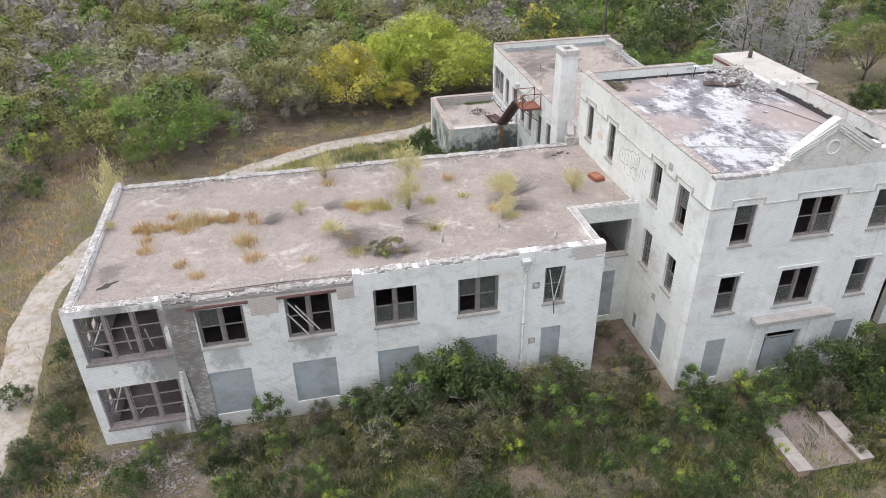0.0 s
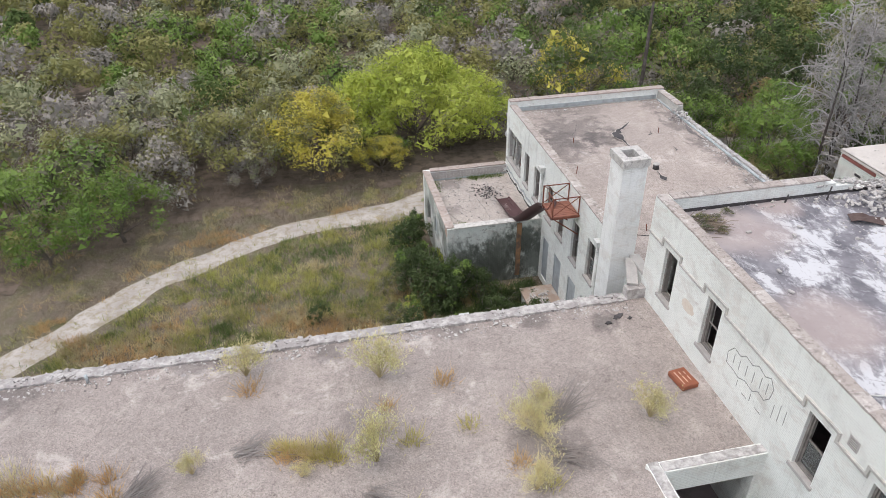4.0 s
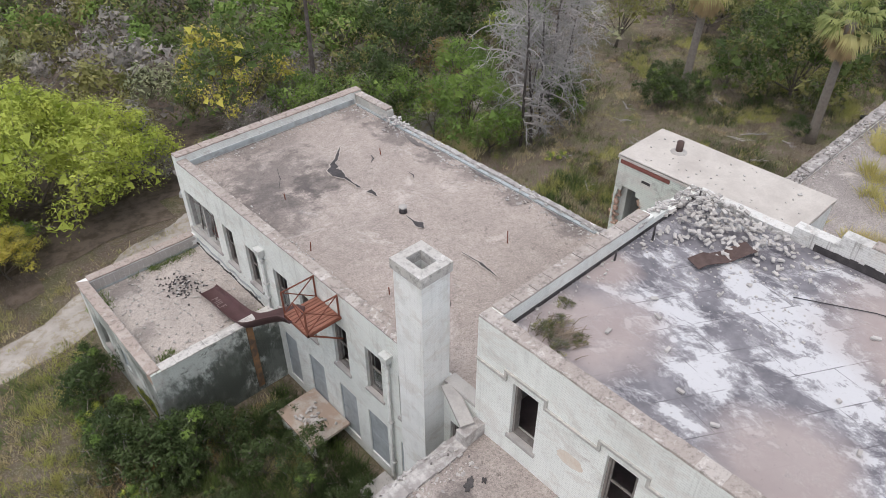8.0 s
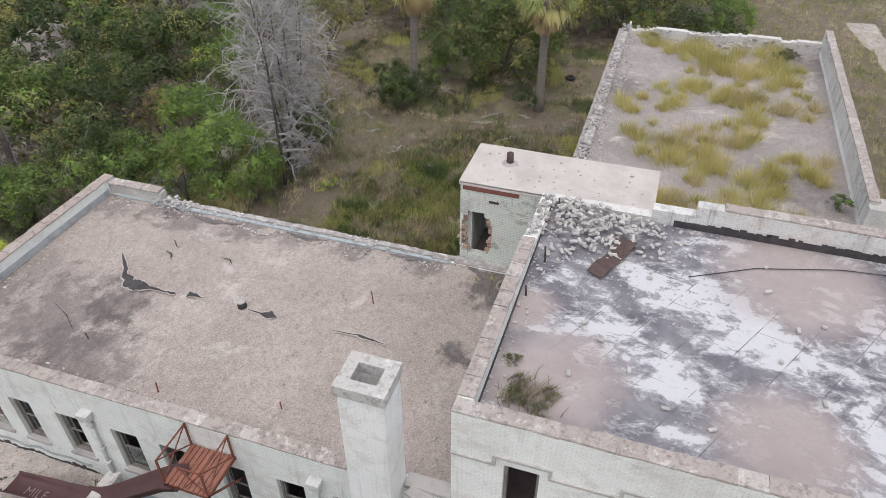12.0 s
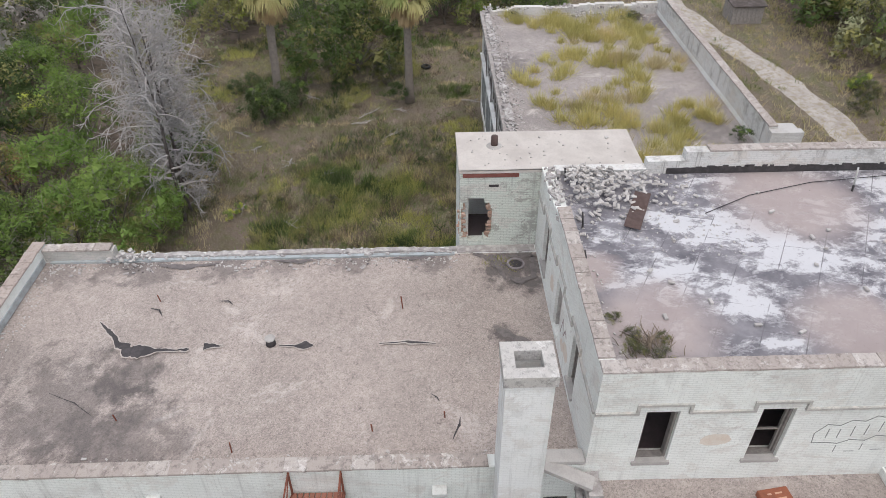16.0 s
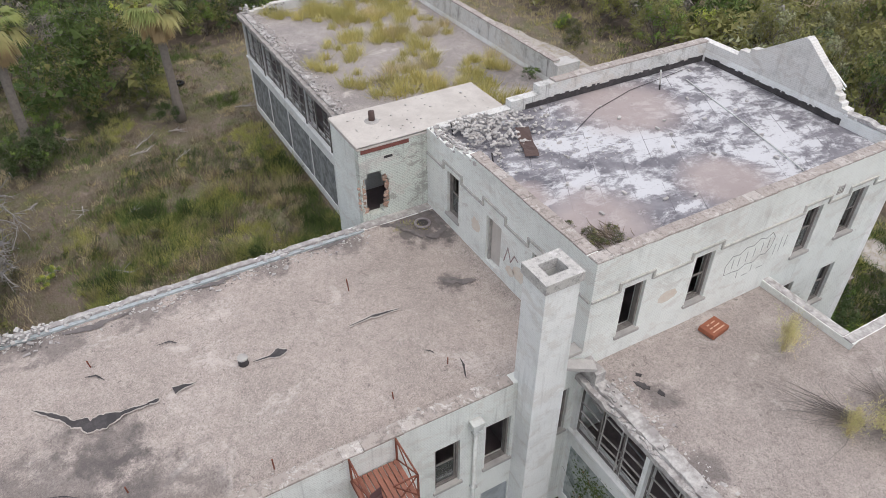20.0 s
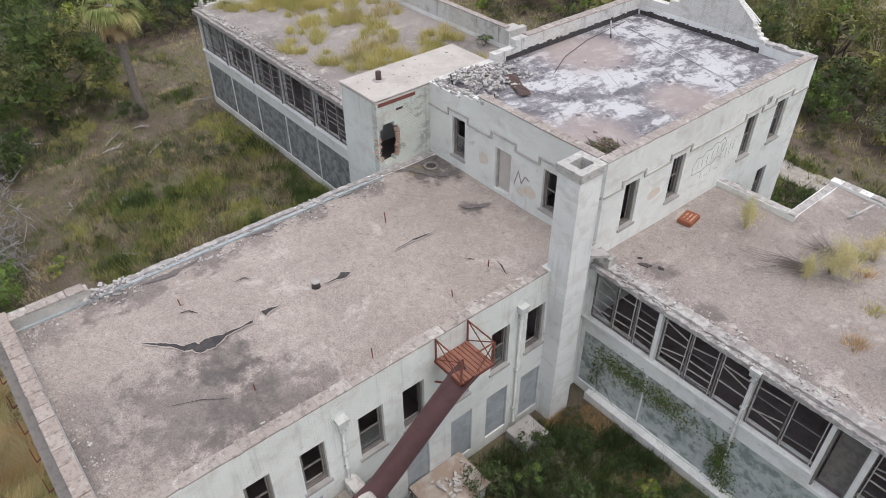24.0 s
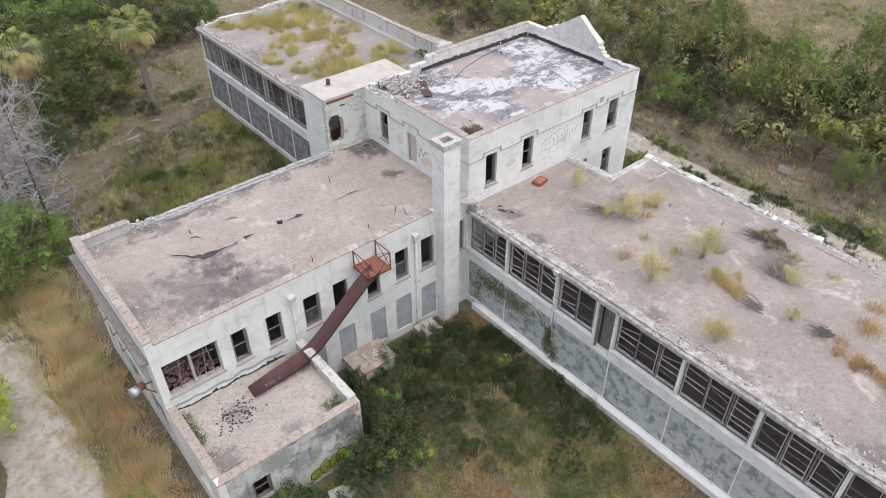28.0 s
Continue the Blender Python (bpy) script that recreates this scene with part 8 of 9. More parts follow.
for _ in range(380):
    x, y = rr.uniform(29.8, 52), rr.uniform(26.2, 36.6)
    dens = noise.noise((x * 0.33, y * 0.33, 21)) + 0.32 - 0.016 * (y - 31) ** 2
    if dens > rr.uniform(-0.25, 0.5):
        sp.append((x, y, 0.25 + 1.1 * rr.uniform(0, 1) ** 1.5, 0 if rr.uniform() < 0.8 else 1))
tufts("east_roof_grass", sp, "yellow grass tufts over the east wing roof", 42, ["rooftuft", "straw"], 120, 0.62, 7.0)
sp = [(rr.uniform(11.1, 12.0), rr.uniform(49.5, 50.3), 0.4, 0) for _ in range(14)] + [(rr.uniform(12.6, 15.6), 55.75 + rr.normal() * 0.08, 0.4, 0) for _ in range(18)] + [(rr.uniform(14.6, 15.8), rr.uniform(49.5, 50.0), 0.3, 0) for _ in range(8)] + [(11.2, rr.uniform(54, 55.8), 0.3, 0) for _ in range(7)]
tufts("annex_roof_grass", sp, "green grass along the annex parapet", 43, ["turf"], 50, 0.22, 3.3)
sp = [(25.2 + rr.normal() * 0.2, 38.9 + rr.normal() * 0.2, 0.3, 0) for _ in range(6)]
tufts("rear_roof_grass", sp, "small grass patch beside the roof drain", 44, ["meadow"], 50, 0.15, ROOF_REAR)


def brushwood(x, y, z, length, width, angle, seed, label, count=70, mat="twiggrey", name="brushwood"):
    """A heap of dead twigs lying roughly one way."""
    q = np.random.default_rng(seed)
    ob = thing(name, (x, y, z), label, "brushwood")
    g = Geo()
    for _ in range(count // 2):
        a = radians(angle) + q.normal() * 0.45
        o = Vector((x + q.normal() * width * 0.4, y + q.normal() * width * 0.4, z + abs(q.normal()) * 0.06 + 0.02))
        ln = length * q.uniform(0.4, 1.1)
        m = o + Vector((math.cos(a), math.sin(a), q.uniform(0, 0.3))) * ln * 0.5
        e = o + Vector((math.cos(a + q.normal() * 0.15), math.sin(a + q.normal() * 0.15), q.uniform(-0.05, 0.25))) * ln
        e.z = max(e.z, z + 0.01)
        g.tube([o, m, e], [0.016, 0.012, 0.006], 3, False)
    part("twig_mass", g, LEAF[mat], ob)["kind"] = "stuff"
    return ob


brushwood(1.2, 29.6, ROOF, 1.5, 0.5, -40, 61, "dead grey twigs fallen round a roof shrub", 110)
brushwood(-2.4, 31.5, ROOF, 1.1, 0.4, 40, 62, "dark dead brushwood on the gravel roof", 90)
brushwood(3.6, 27.3, ROOF, 1.0, 0.5, 10, 63, "dark dead brushwood by the parapet", 90)
brushwood(10.3, 31.6, ROOF, 2.3, 0.35, 35, 64, "long dead grey stems on the gravel roof", 80)
brushwood(9.9, 30.3, ROOF, 1.6, 0.5, -30, 65, "dead grey stems on the gravel roof", 60)
brushwood(0.6, 32.4, ROOF, 1.4, 0.4, 15, 66, "dead grey stems on the gravel roof", 60)
brushwood(1.4, 28.9, ROOF, 1.4, 0.5, -70, 67, "dark dead brushwood on the gravel roof", 90)
brushwood(4.2, 30.2, ROOF, 1.6, 0.3, -50, 68, "dead grey stems on the gravel roof", 50)
brushwood(17.3, 36.0, ROOF_MAIN, 0.5, 0.7, 0, 69, "brown dead weeds heaped in the roof corner", 240, "weed")
for x, y, k_, s_ in ((17.2, 36.4, "olive", 0.4), (17.8, 36.3, "pale", 0.35), (17.1, 35.7, "pale", 0.38), (18.4, 36.6, "olive", 0.3), (17.7, 35.5, "olive", 0.28)):
    plant("shrub_" + k_, x, y, s_ * 0.85, 0.5, "weeds in the roof corner", ROOF_MAIN)
brushwood(51.3, 27.2, 7.0, 1.0, 0.8, 60, 71, "dark dead weeds in the east roof corner", 120)

plant("shrub_olive", 51.4, 27.4, 0.5, 0.6, "weeds on the east roof", 7.0)
plant("shrub_dark", 50.6, 28.0, 0.42, 0.6, "weeds on the east roof", 7.0)
plant("shrub_leafy", 34.6, 26.4, 0.6, 0.5, "weeds on the east roof", 7.0)
plant("shrub_olive", 51.6, 35.6, 0.5, 0.6, "weeds on the east roof", 7.0)

# -- brick rubble on the main roof --
BR = piece_meshes("brick", 0.195, 0.095, 0.065, 0.008, 0.008, [RUBBLE], 4) + piece_meshes("brick", 0.11, 0.095, 0.065, 0.008, 0.012, [RUBBLE], 2)
pile = thing("rubble_pile", (24.6, 35.7, ROOF_MAIN), "heap of fallen whitish bricks in the roof corner", "rubble")
q = np.random.default_rng(8)
for k in range(420):
    t = q.uniform() ** 0.8
    x, y = 25.55 - abs(q.normal()) * 1.15, 36.8 - abs(q.normal()) * 1.5
    if x < 22.0 or y < 32.4 or len(pile.children) >= 300:
        continue
    h = 0.6 * max(0, 1 - math.hypot(25.3 - x, (36.2 - y) * 0.75) / 2.4) * q.uniform(0.2, 1.0)
    piece("brick", BR[q.integers(0, len(BR))], pose(x, y, ROOF_MAIN + 0.045 + h, q.uniform(-35, 35), q.uniform(-35, 35), q.uniform(0, 180)), pile)
pile_e = thing("rubble_pile", (51.4, 30.5, 7.0), "small heap of fallen whitish bricks by the east parapet", "rubble")
for k in range(90):
    x, y = 52.1 - abs(q.normal()) * 0.5, 30.5 + q.normal() * 1.3
    h = 0.3 * max(0, 1 - (52.1 - x) / 1.2) * q.uniform(0, 1)
    piece("brick", BR[q.integers(0, len(BR))], pose(x, y, 7.05 + h, q.uniform(-30, 30), q.uniform(-30, 30), q.uniform(0, 180)), pile_e)
for k in range(24):
    x, y = q.uniform(16.9, 25.4), q.uniform(24, 36.5)
    b = tagged(new("brick", BR[q.integers(0, len(BR))]), "loose whitish brick lying on the main roof", "brick", "loose bricks on the main roof")
    b.matrix_basis = pose(x, y, ROOF_MAIN + 0.05, 0, 0, q.uniform(0, 180))
g = Geo()
c, s = math.cos(-0.41), math.sin(-0.41)
for i in range(9):
    for j in range(4):
        u, v = -1.0 + 2.0 * i / 8, -0.26 + 0.52 * j / 3
        g.v.append((23.3 + u * c - v * s, 34.8 + u * s + v * c, ROOF_MAIN + 0.13 + 0.06 * math.sin(i * 1.1) + 0.06 * noise.noise((i * 0.7, j * 0.9, 3)) + 0.05 * i / 8))
for i in range(8):
    for j in range(3):
        a = i * 4 + j
        g.f.append((a, a + 4, a + 5, a + 1))
sheet = solid("steel_sheet", g, OLD_RUST, "rust-brown buckled steel sheet on the rubble", "metal sheet")
sheet.modifiers.new("thick", "SOLIDIFY").thickness = 0.02
for x, y, h in ((24.4, 27.2, 0.85), (25.3, 36.8, 0.5), (22.6, 36.7, 0.55), (21.0, 36.9, 0.3)):
    g = Geo()
    g.tube([(x, y, ROOF_MAIN - 0.02), (x + 0.03, y, ROOF_MAIN + h * 0.25)], 0.035, 8)
    v = part("stub", g, TAR, main)
    g = Geo()
    g.tube([(x + 0.03, y, ROOF_MAIN + h * 0.25), (x + 0.1, y + 0.04, ROOF_MAIN + h)], 0.03, 8)
    part("pipe", g, PIPE if h > 0.8 else TAR, main, "", True)
g = Geo()
g.tube([(24.49, 25.57, ROOF_MAIN + 0.05), (20.9, 26.4, ROOF_MAIN + 0.05), (17.0, 27.4, ROOF_MAIN + 0.05)], 0.025, 6)
tagged(new("conduit", g.mesh("conduit", PIPE)), "thin grey conduit lying across the roof", "pipe")
g = Geo()
g.tube([(23.2, 32.6, ROOF_MAIN + 0.05), (24.2, 30.8, ROOF_MAIN + 0.04), (24.9, 28.4, ROOF_MAIN + 0.05), (25.3, 25.0, ROOF_MAIN + 0.05)], 0.016, 5)
tagged(new("cable", g.mesh("cable", TAR)), "black cable lying across the roof", "cable")

# bricks round the hole in the tower, and the broken parapet beside it
BRR = piece_meshes("brick", 0.105, 0.2, 0.07, 0.006, 0.01, [BRICK_RED], 3)
for z, y in [(7.8 + 0.08 * i, 39.24 - 0.05 * math.sin(i * 1.3)) for i in range(23)] + [(7.8 + 0.08 * i, 40.33 + 0.05 * math.sin(i * 1.7)) for i in range(23)]:
    d = 0.12 * abs((z - 8.72) / 0.95) ** 2 * (1 if y < 39.8 else -1)
    piece("brick", rng.choice(BRR), pose(MX1 + 0.1 + rng.uniform(-0.05, 0.1), y + d + rng.uniform(-0.04, 0.04), z, 0, 0, rng.uniform(-12, 12)), tower)
g = Geo()
g.box(MX1 - 0.012, MX1, 39.0, 39.35, 10.18, 10.28)
part("vent_slot", g, TAR, tower)

# -- annex roof rubbish and the concrete lid in the yard --
q = np.random.default_rng(9)
deb = thing("roof_rubbish", (14.2, 53.8, 3.3), "scattered plaster and charred rubbish on the annex roof", "rubbish")
CH = piece_meshes("chip", 0.09, 0.06, 0.04, 0.01, 0.02, [RUBBLE], 2) + piece_meshes("chip", 0.1, 0.06, 0.03, 0.01, 0.02, [TAR], 2) + piece_meshes("chip", 0.07, 0.06, 0.04, 0.01, 0.02, [CONCRETE], 1)
for k in range(300):
    x, y = q.uniform(11.1, 15.9), q.uniform(49.5, 55.8)
    dark = math.hypot(x - 14.1, y - 53.7) < 0.9
    if k < 110:
        x, y = 14.1 + q.normal() * 0.45, 53.7 + q.normal() * 0.5
        dark = True
    me = CH[2 + q.integers(0, 2)] if dark and q.uniform() < 0.75 else CH[(0, 1, 4)[q.integers(0, 3)]]
    piece("chip", me, pose(x, y, 3.34, q.uniform(-20, 20), q.uniform(-20, 20), q.uniform(0, 180)), deb)
lid = thing("concrete_box", (15.0, 45.6, 0), "low concrete areaway box with bricks on its stained lid", "concrete box")
g = Geo()
g.box(14.25, 14.4, 44.45, 46.7, 0, 0.82)
part("side", g, MINT, lid)
g = Geo()
g.box(14.4, 15.9, 46.55, 46.7, 0, 0.82)
part("side", g, MINT, lid)
g = Geo()
g.box(14.15, 15.98, 44.3, 46.8, 0.82, 0.94)
part("lid", g, plain("rust_stained_concrete", (0.40, 0.31, 0.25), 0.9, 0, (0.50, 0.46, 0.42), 1.2, 0.45, 0.6, 0.9), lid)
for k in range(34):
    piece("brick", BR[q.integers(0, len(BR))], pose(15.0 + q.normal() * 0.3, 45.4 + q.normal() * 0.35, 0.99 + q.uniform(0, 0.08), q.uniform(-15, 15), q.uniform(-15, 15), q.uniform(0, 180)), lid)
g = Geo()
g.box(14.6, 15.8, 40.6, 41.9, 0.0, 0.45)
solid("concrete_step", g, CONCRETE, "small concrete step below the rear wall", "step")

# -- front steps with cheek walls --
steps = thing("front_steps", (20.6, 18.6, 0), "ruined concrete entrance landing between two low brick cheek walls", "steps")
for x0, x1 in ((18.5, 19.1), (21.5, 22.05)):
    g = Geo()
    g.box(x0, x1, 16.9, 19.7, -0.1, 0.38)
    ch = part("cheek_wall", g, BRICK_RED, steps, "low red brick cheek wall")
    for k in range(3):
        h = Geo()
        h.box(x0 - 0.06, x1 + 0.06, 16.85 + 0.97 * k, 16.85 + 0.97 * (k + 1) - 0.02, 0.38, 0.46)
        part("cap", h, OLD_CAP, ch)
g = Geo()
g.box(19.1, 21.5, 17.0, 20.6, -0.1, 0.16)
part("landing", g, LANDING, steps)
for k in range(3):
    g = Geo()
    g.box(19.3, 21.3, 20.6 + 0.3 * k, 20.9 + 0.3 * k, -0.1, 0.16 + 0.1 * (k + 1))
    part("tread", g, MOSSY, steps)
for k in range(4):
    g = Geo()
    x, y = 20.6 + 0.15 * k, 18.2 + 0.1 * k
    g.bar((x, y, 0.2), (x + rng.uniform(-0.2, 0.4), y + rng.uniform(0.5, 1.0), 0.22 + 0.05 * k), 0.035)
    solid("stick", g, LEAF["deadwhite"], "bleached stick lying on the landing", "stick", "", "sticks on the landing")

# -- front rubble, timber props, dangling pipes --
q = np.random.default_rng(10)
g = Geo()
for k in range(2600):
    x, y = q.normal(-7.0, 3.0), 25.0 - abs(q.normal(0, 1.7)) - 0.2
    if x < -13 or x > 2 or y < 19:
        continue
    s = q.uniform(0.015, 0.06) * (1.5 if q.uniform() < 0.1 else 1.0)
    a = q.uniform(0, 3.14)
    z = lie(x, y)
    d = Vector((math.cos(a) * s, math.sin(a) * s, q.uniform(-0.3, 0.3) * s))
    g.bar((x - d.x, y - d.y, z + s * 0.4 - d.z), (x + d.x, y + d.y, z + s * 0.4 + d.z), s * q.uniform(0.7, 1.5), s * q.uniform(0.5, 1.0))
tagged(new("front_rubble", g.mesh("front_rubble", RUBBLE_D)), "pale broken plaster and brick scattered before the wall", "rubble", "", "stuff")
prop = thing("timber_prop", (-6.6, 24.8, 0), "pair of peeling white planks leaning on the corner pier", "planks")
for a, b in (((-6.75, 24.95, 0.5), (-6.55, 25.2, 3.7)), ((-6.25, 24.9, 0.6), (-6.5, 25.22, 3.7))):
    g = Geo()
    g.bar(a, b, 0.2, 0.05)
    part("plank", g, COPING_W, prop)
wv = thing("dangling_pipes", (10.35, 25.2, 4.4), "white pipes hanging in the broken window", "pipe")
for a, b in (((10.05, 25.22, 6.5), (10.35, 25.2, 4.75)), ((10.7, 25.22, 6.5), (10.35, 25.2, 4.75)), ((10.35, 25.2, 4.75), (10.4, 25.18, 4.0))):
    g = Geo()
    g.tube([a, b], 0.025, 6)
    part("pipe", g, PIPE if b[2] > 4.5 else RUST, wv)
for k, (x, z) in enumerate(((-1.2, 5.6), (-0.9, 5.4), (-1.4, 5.2))):
    g = Geo()
    g.bar((x - 0.45, 25.45, z + 0.8), (x + 0.45, 25.4, z - 0.6), 0.05)
    part("loose_lath", g, COPING_W, west)
for k in range(7):
    g = Geo()
    x = -9.8 + 0.45 * k
    z = 4.75 if k % 2 else 1.1
    g.bar((x, 25.9, z), (x + rng.uniform(-0.8, 0.8), 25.6, z + rng.uniform(0.5, 1.9)), 0.06)
    part("loose_lath", g, FRAME_L, west)

# -- corner lamp on the rear wing --
lamp = thing("wall_lamp", (16.9, 56.3, 5.1), "old floodlight with a grey hood on a rusty bracket", "lamp")
g = Geo()
g.tube([(16.9, 56.3, 5.1), (16.7, 56.9, 5.35)], 0.04, 6)
g.tube([(16.9, 56.3, 4.3), (16.7, 56.9, 5.3)], 0.03, 6)
part("bracket", g, RUST, lamp)
g = Geo()
g.tube([(16.7, 56.75, 5.35), (16.55, 57.05, 5.4)], 0.19, 12)
part("housing", g, RUST, lamp, "", True)
g = Geo()
g.tube([(16.55, 57.05, 5.4), (16.4, 57.35, 5.45)], [0.2, 0.26], 14)
part("hood", g, LAMP_M, lamp, "grey metal hood", True)
for k in range(6):
    g = Geo()
    x = 18 + 1.3 * k
    g.bar((x, 56.3, 6.9), (x, 56.85, 6.6), 0.04)
    g.bar((x, 56.85, 6.6), (x + 0.02, 56.85, 7.2), 0.03)
    part("bracket", g, RUST, rear)

# -- small wall vents --
for owner, sd, u, z in ((west, Side("y", WY0, 1), 9.3, 5.5), (west, Side("y", WY0, 1), 9.25, 2.3), (main, Side("x", MX0, 1), 26.3, 10.2), (main, Side("x", MX0, 1), 25.9, 3.3)):
    g = Geo()
    for a, b, c, d in ((0, 0.34, 0, 0.04), (0, 0.34, 0.3, 0.34), (0, 0.04, 0.04, 0.3), (0.3, 0.34, 0.04, 0.3)):
        sd.box(g, u + a, u + b, -0.02, 0, z + c, z + d)
    vg = part("wall_vent", g, CONCRETE, owner, "small square wall vent")
    for k in range(4):
        part("slat", sd.box(Geo(), u + 0.04, u + 0.3, -0.012, 0, z + 0.06 + 0.062 * k, z + 0.085 + 0.062 * k), FRAME, vg)

# -- crumbs of masonry along the roof edges, past counting --
q = np.random.default_rng(19)
g = Geo()
for x0, x1, y0, y1, z, n in ((-10, 15, 36.55, 37.15, ROOF, 420), (29, 52, 36.5, 37.1, 7.0, 420), (25.2, 25.75, 40.6, 55.6, ROOF_REAR, 380), (16.5, 25.6, 55.2, 55.85, ROOF_REAR, 160), (-9.5, 12, 25.75, 26.2, ROOF + 0.22, 260), (51.4, 52.2, 26, 37, 7.0, 240), (16.45, 16.9, 40, 56, ROOF_REAR, 160), (16.5, 25.6, 36.6, 37.1, ROOF_MAIN, 120), (26.3, 28.6, 34.2, 40.2, 10.93, 60), (21, 25.7, 31.5, 36.5, ROOF_MAIN, 260)):
    for _ in range(n):
        x, y = q.uniform(x0, x1), q.uniform(y0, y1)
        s = q.uniform(0.012, 0.04) * (1.8 if q.uniform() < 0.08 else 1.0)
        a = q.uniform(0, 3.14)
        d = Vector((math.cos(a) * s, math.sin(a) * s, 0))
        g.bar((x - d.x, y - d.y, z + s * 0.4), (x + d.x, y + d.y, z + s * 0.5), s * q.uniform(0.7, 1.5), s * q.uniform(0.5, 1.0))
tagged(new("roof_crumbs", g.mesh("roof_crumbs", RUBBLE)), "pale crumbs of broken masonry along the roof edges", "rubble", "", "stuff")

# -- writing and scrawls --
def strokes(name, side, lines, mat, width, parent, label, off=-0.006):
    g = Geo()
    for line in lines:
        for (ua, za), (ub, zb) in zip(line, line[1:]):
            a, b = Vector(side.p(ua, off, za)), Vector(side.p(ub, off, zb))
            d = (b - a)
            if d.length < 1e-4:
                continue
            d.normalize()
            nrm = Vector(side.p(0, 1, 0)) - Vector(side.p(0, 0, 0))
            s = d.cross(nrm).normalized() * width / 2
            e = d * width * 0.4
            t = nrm * 0.004
            g.quad(*[tuple(p) for p in (a - e - s, b + e - s, b + e + s, a - e + s)])
            g.quad(*[tuple(p + t) for p in (a - e + s, b + e + s, b + e - s, a - e - s)])
    return part(name, g, mat, parent, label)


def loop(cx, cz, ru, rz, n=14, wob=0.12, seed=0):
    return [(cx + ru * math.cos(2 * math.pi * i / n) * (1 + wob * noise.noise((i * 0.9, seed, 1))), cz + rz * math.sin(2 * math.pi * i / n) * (1 + wob * noise.noise((i * 0.7, seed, 5)))) for i in range(n)] + [(cx + ru * (1 + wob * noise.noise((0, seed, 1))), cz + wob * rz * 0)]


Wm, Wa = Side("x", MX0, 1), Side("x", AX0, 1)
bub = [(31.6, 8.55), (31.65, 8.95), (31.4, 9.3), (31.05, 9.25), (30.8, 9.45), (30.45, 9.4), (30.2, 9.6), (29.85, 9.5), (29.6, 9.65), (29.4, 9.4), (29.45, 9.0), (29.65, 8.75), (29.95, 8.8), (30.2, 8.6), (30.6, 8.65), (30.9, 8.5), (31.2, 8.55), (31.6, 8.55)]
strokes("scrawl", Wm, [bub, [(31.3, 8.75), (31.3, 9.1)], [(31.0, 8.75), (31.0, 9.1)], [(30.65, 8.8), (30.65, 9.2)], [(30.3, 8.85), (30.3, 9.25)], [(29.95, 8.95), (29.95, 9.35)], [(29.65, 9.0), (29.65, 9.4)]], INK_FAINT, 0.025, main, "faded black spray-painted bubble outline")
strokes("scrawl", Wm, [[(30.9, 8.15), (30.9, 8.4)], [(30.6, 8.15), (30.35, 8.15)], [(30.2, 8.2), (30.2, 8.45)], [(29.9, 8.2), (29.6, 8.2)], [(29.2, 8.5), (29.2, 9.0)], [(28.95, 8.6), (28.95, 9.2)], [(28.7, 8.7), (28.7, 9.2)]], INK_FAINT, 0.022, main, "faded spray-painted bars")
Nm = Side("y", MY1, -1)
SMUDGE = plain("faint_orange_smudge", (0.72, 0.66, 0.58), 0.88, 0, (0.66, 0.54, 0.45), 4.0)
g = Geo()
g.quad(*[Wm.p(a, -0.005, b) for a, b in loop(34.2, 8.8, 0.42, 0.24, 18, 0.5, 9)[:-1]])
part("paint_smudge", g, SMUDGE, main, "faint orange spray-paint smudge")
for u, z, ru, rz, sd in ((22.4, 8.75, 0.3, 0.3, 3), (19.6, 8.4, 0.35, 0.3, 4), (20.1, 8.2, 0.25, 0.2, 5)):
    g = Geo()
    g.quad(*[Nm.p(a, -0.005, b) for a, b in loop(u, z, ru, rz, 18, 0.5, sd)[:-1]])
    part("paint_smudge", g, SMUDGE, main, "faint orange spray-paint smudge")
strokes("scrawl", Nm, [[(20.5, 8.4), (20.3, 9.1), (20.1, 8.6), (19.9, 9.0), (19.7, 8.9)]], INK_PALE, 0.05, main, "pale chalky scrawl")
bl = [(51.8, 0.62, 0.34, 0.36), (51.3, 0.78, 0.3, 0.46), (50.8, 0.82, 0.3, 0.46), (50.35, 0.9, 0.32, 0.5)]
g = Geo()
for k, (u, z, ru, rz) in enumerate(bl):
    ring = loop(u, z, ru * 0.92, rz * 0.92, 18, 0.35, 20 + k)
    g.quad(*[Wa.p(a, -0.006 - 0.002 * k, b) for a, b in ring[:-1]])
part("tag_fill", g, INK_ACID, annex, "acid-green bubble tag")
strokes("tag_outline", Wa, [loop(u, z, ru, rz, 18, 0.35, 20 + k) for k, (u, z, ru, rz) in enumerate(bl)] + [[(u - 0.14, z + 0.22), (u + 0.08, z + 0.24), (u + 0.12, z + 0.08), (u - 0.1, z - 0.04), (u - 0.08, z - 0.2), (u + 0.14, z - 0.2)] for u, z, ru, rz in bl], INK, 0.05, annex, "black outline of the bubble tag", -0.018)
strokes("scrawl", Wa, [[(49.95, 1.75), (49.8, 2.1), (49.7, 1.8)], [(49.6, 1.85), (49.45, 2.2), (49.35, 1.85), (49.55, 1.95)], [(49.9, 1.4), (49.7, 1.65), (49.5, 1.4), (49.35, 1.7)], [(49.95, 1.55), (49.35, 1.8)]], INK, 0.035, annex, "black spray-painted scribble")
g = Geo()
for k in range(14):
    z = 3.32 + 0.08 * (k // 2)
    Wa.box(g, 49.12 + 0.24 * (k % 2), 49.34 + 0.24 * (k % 2), -0.014, 0, z, z + 0.068)
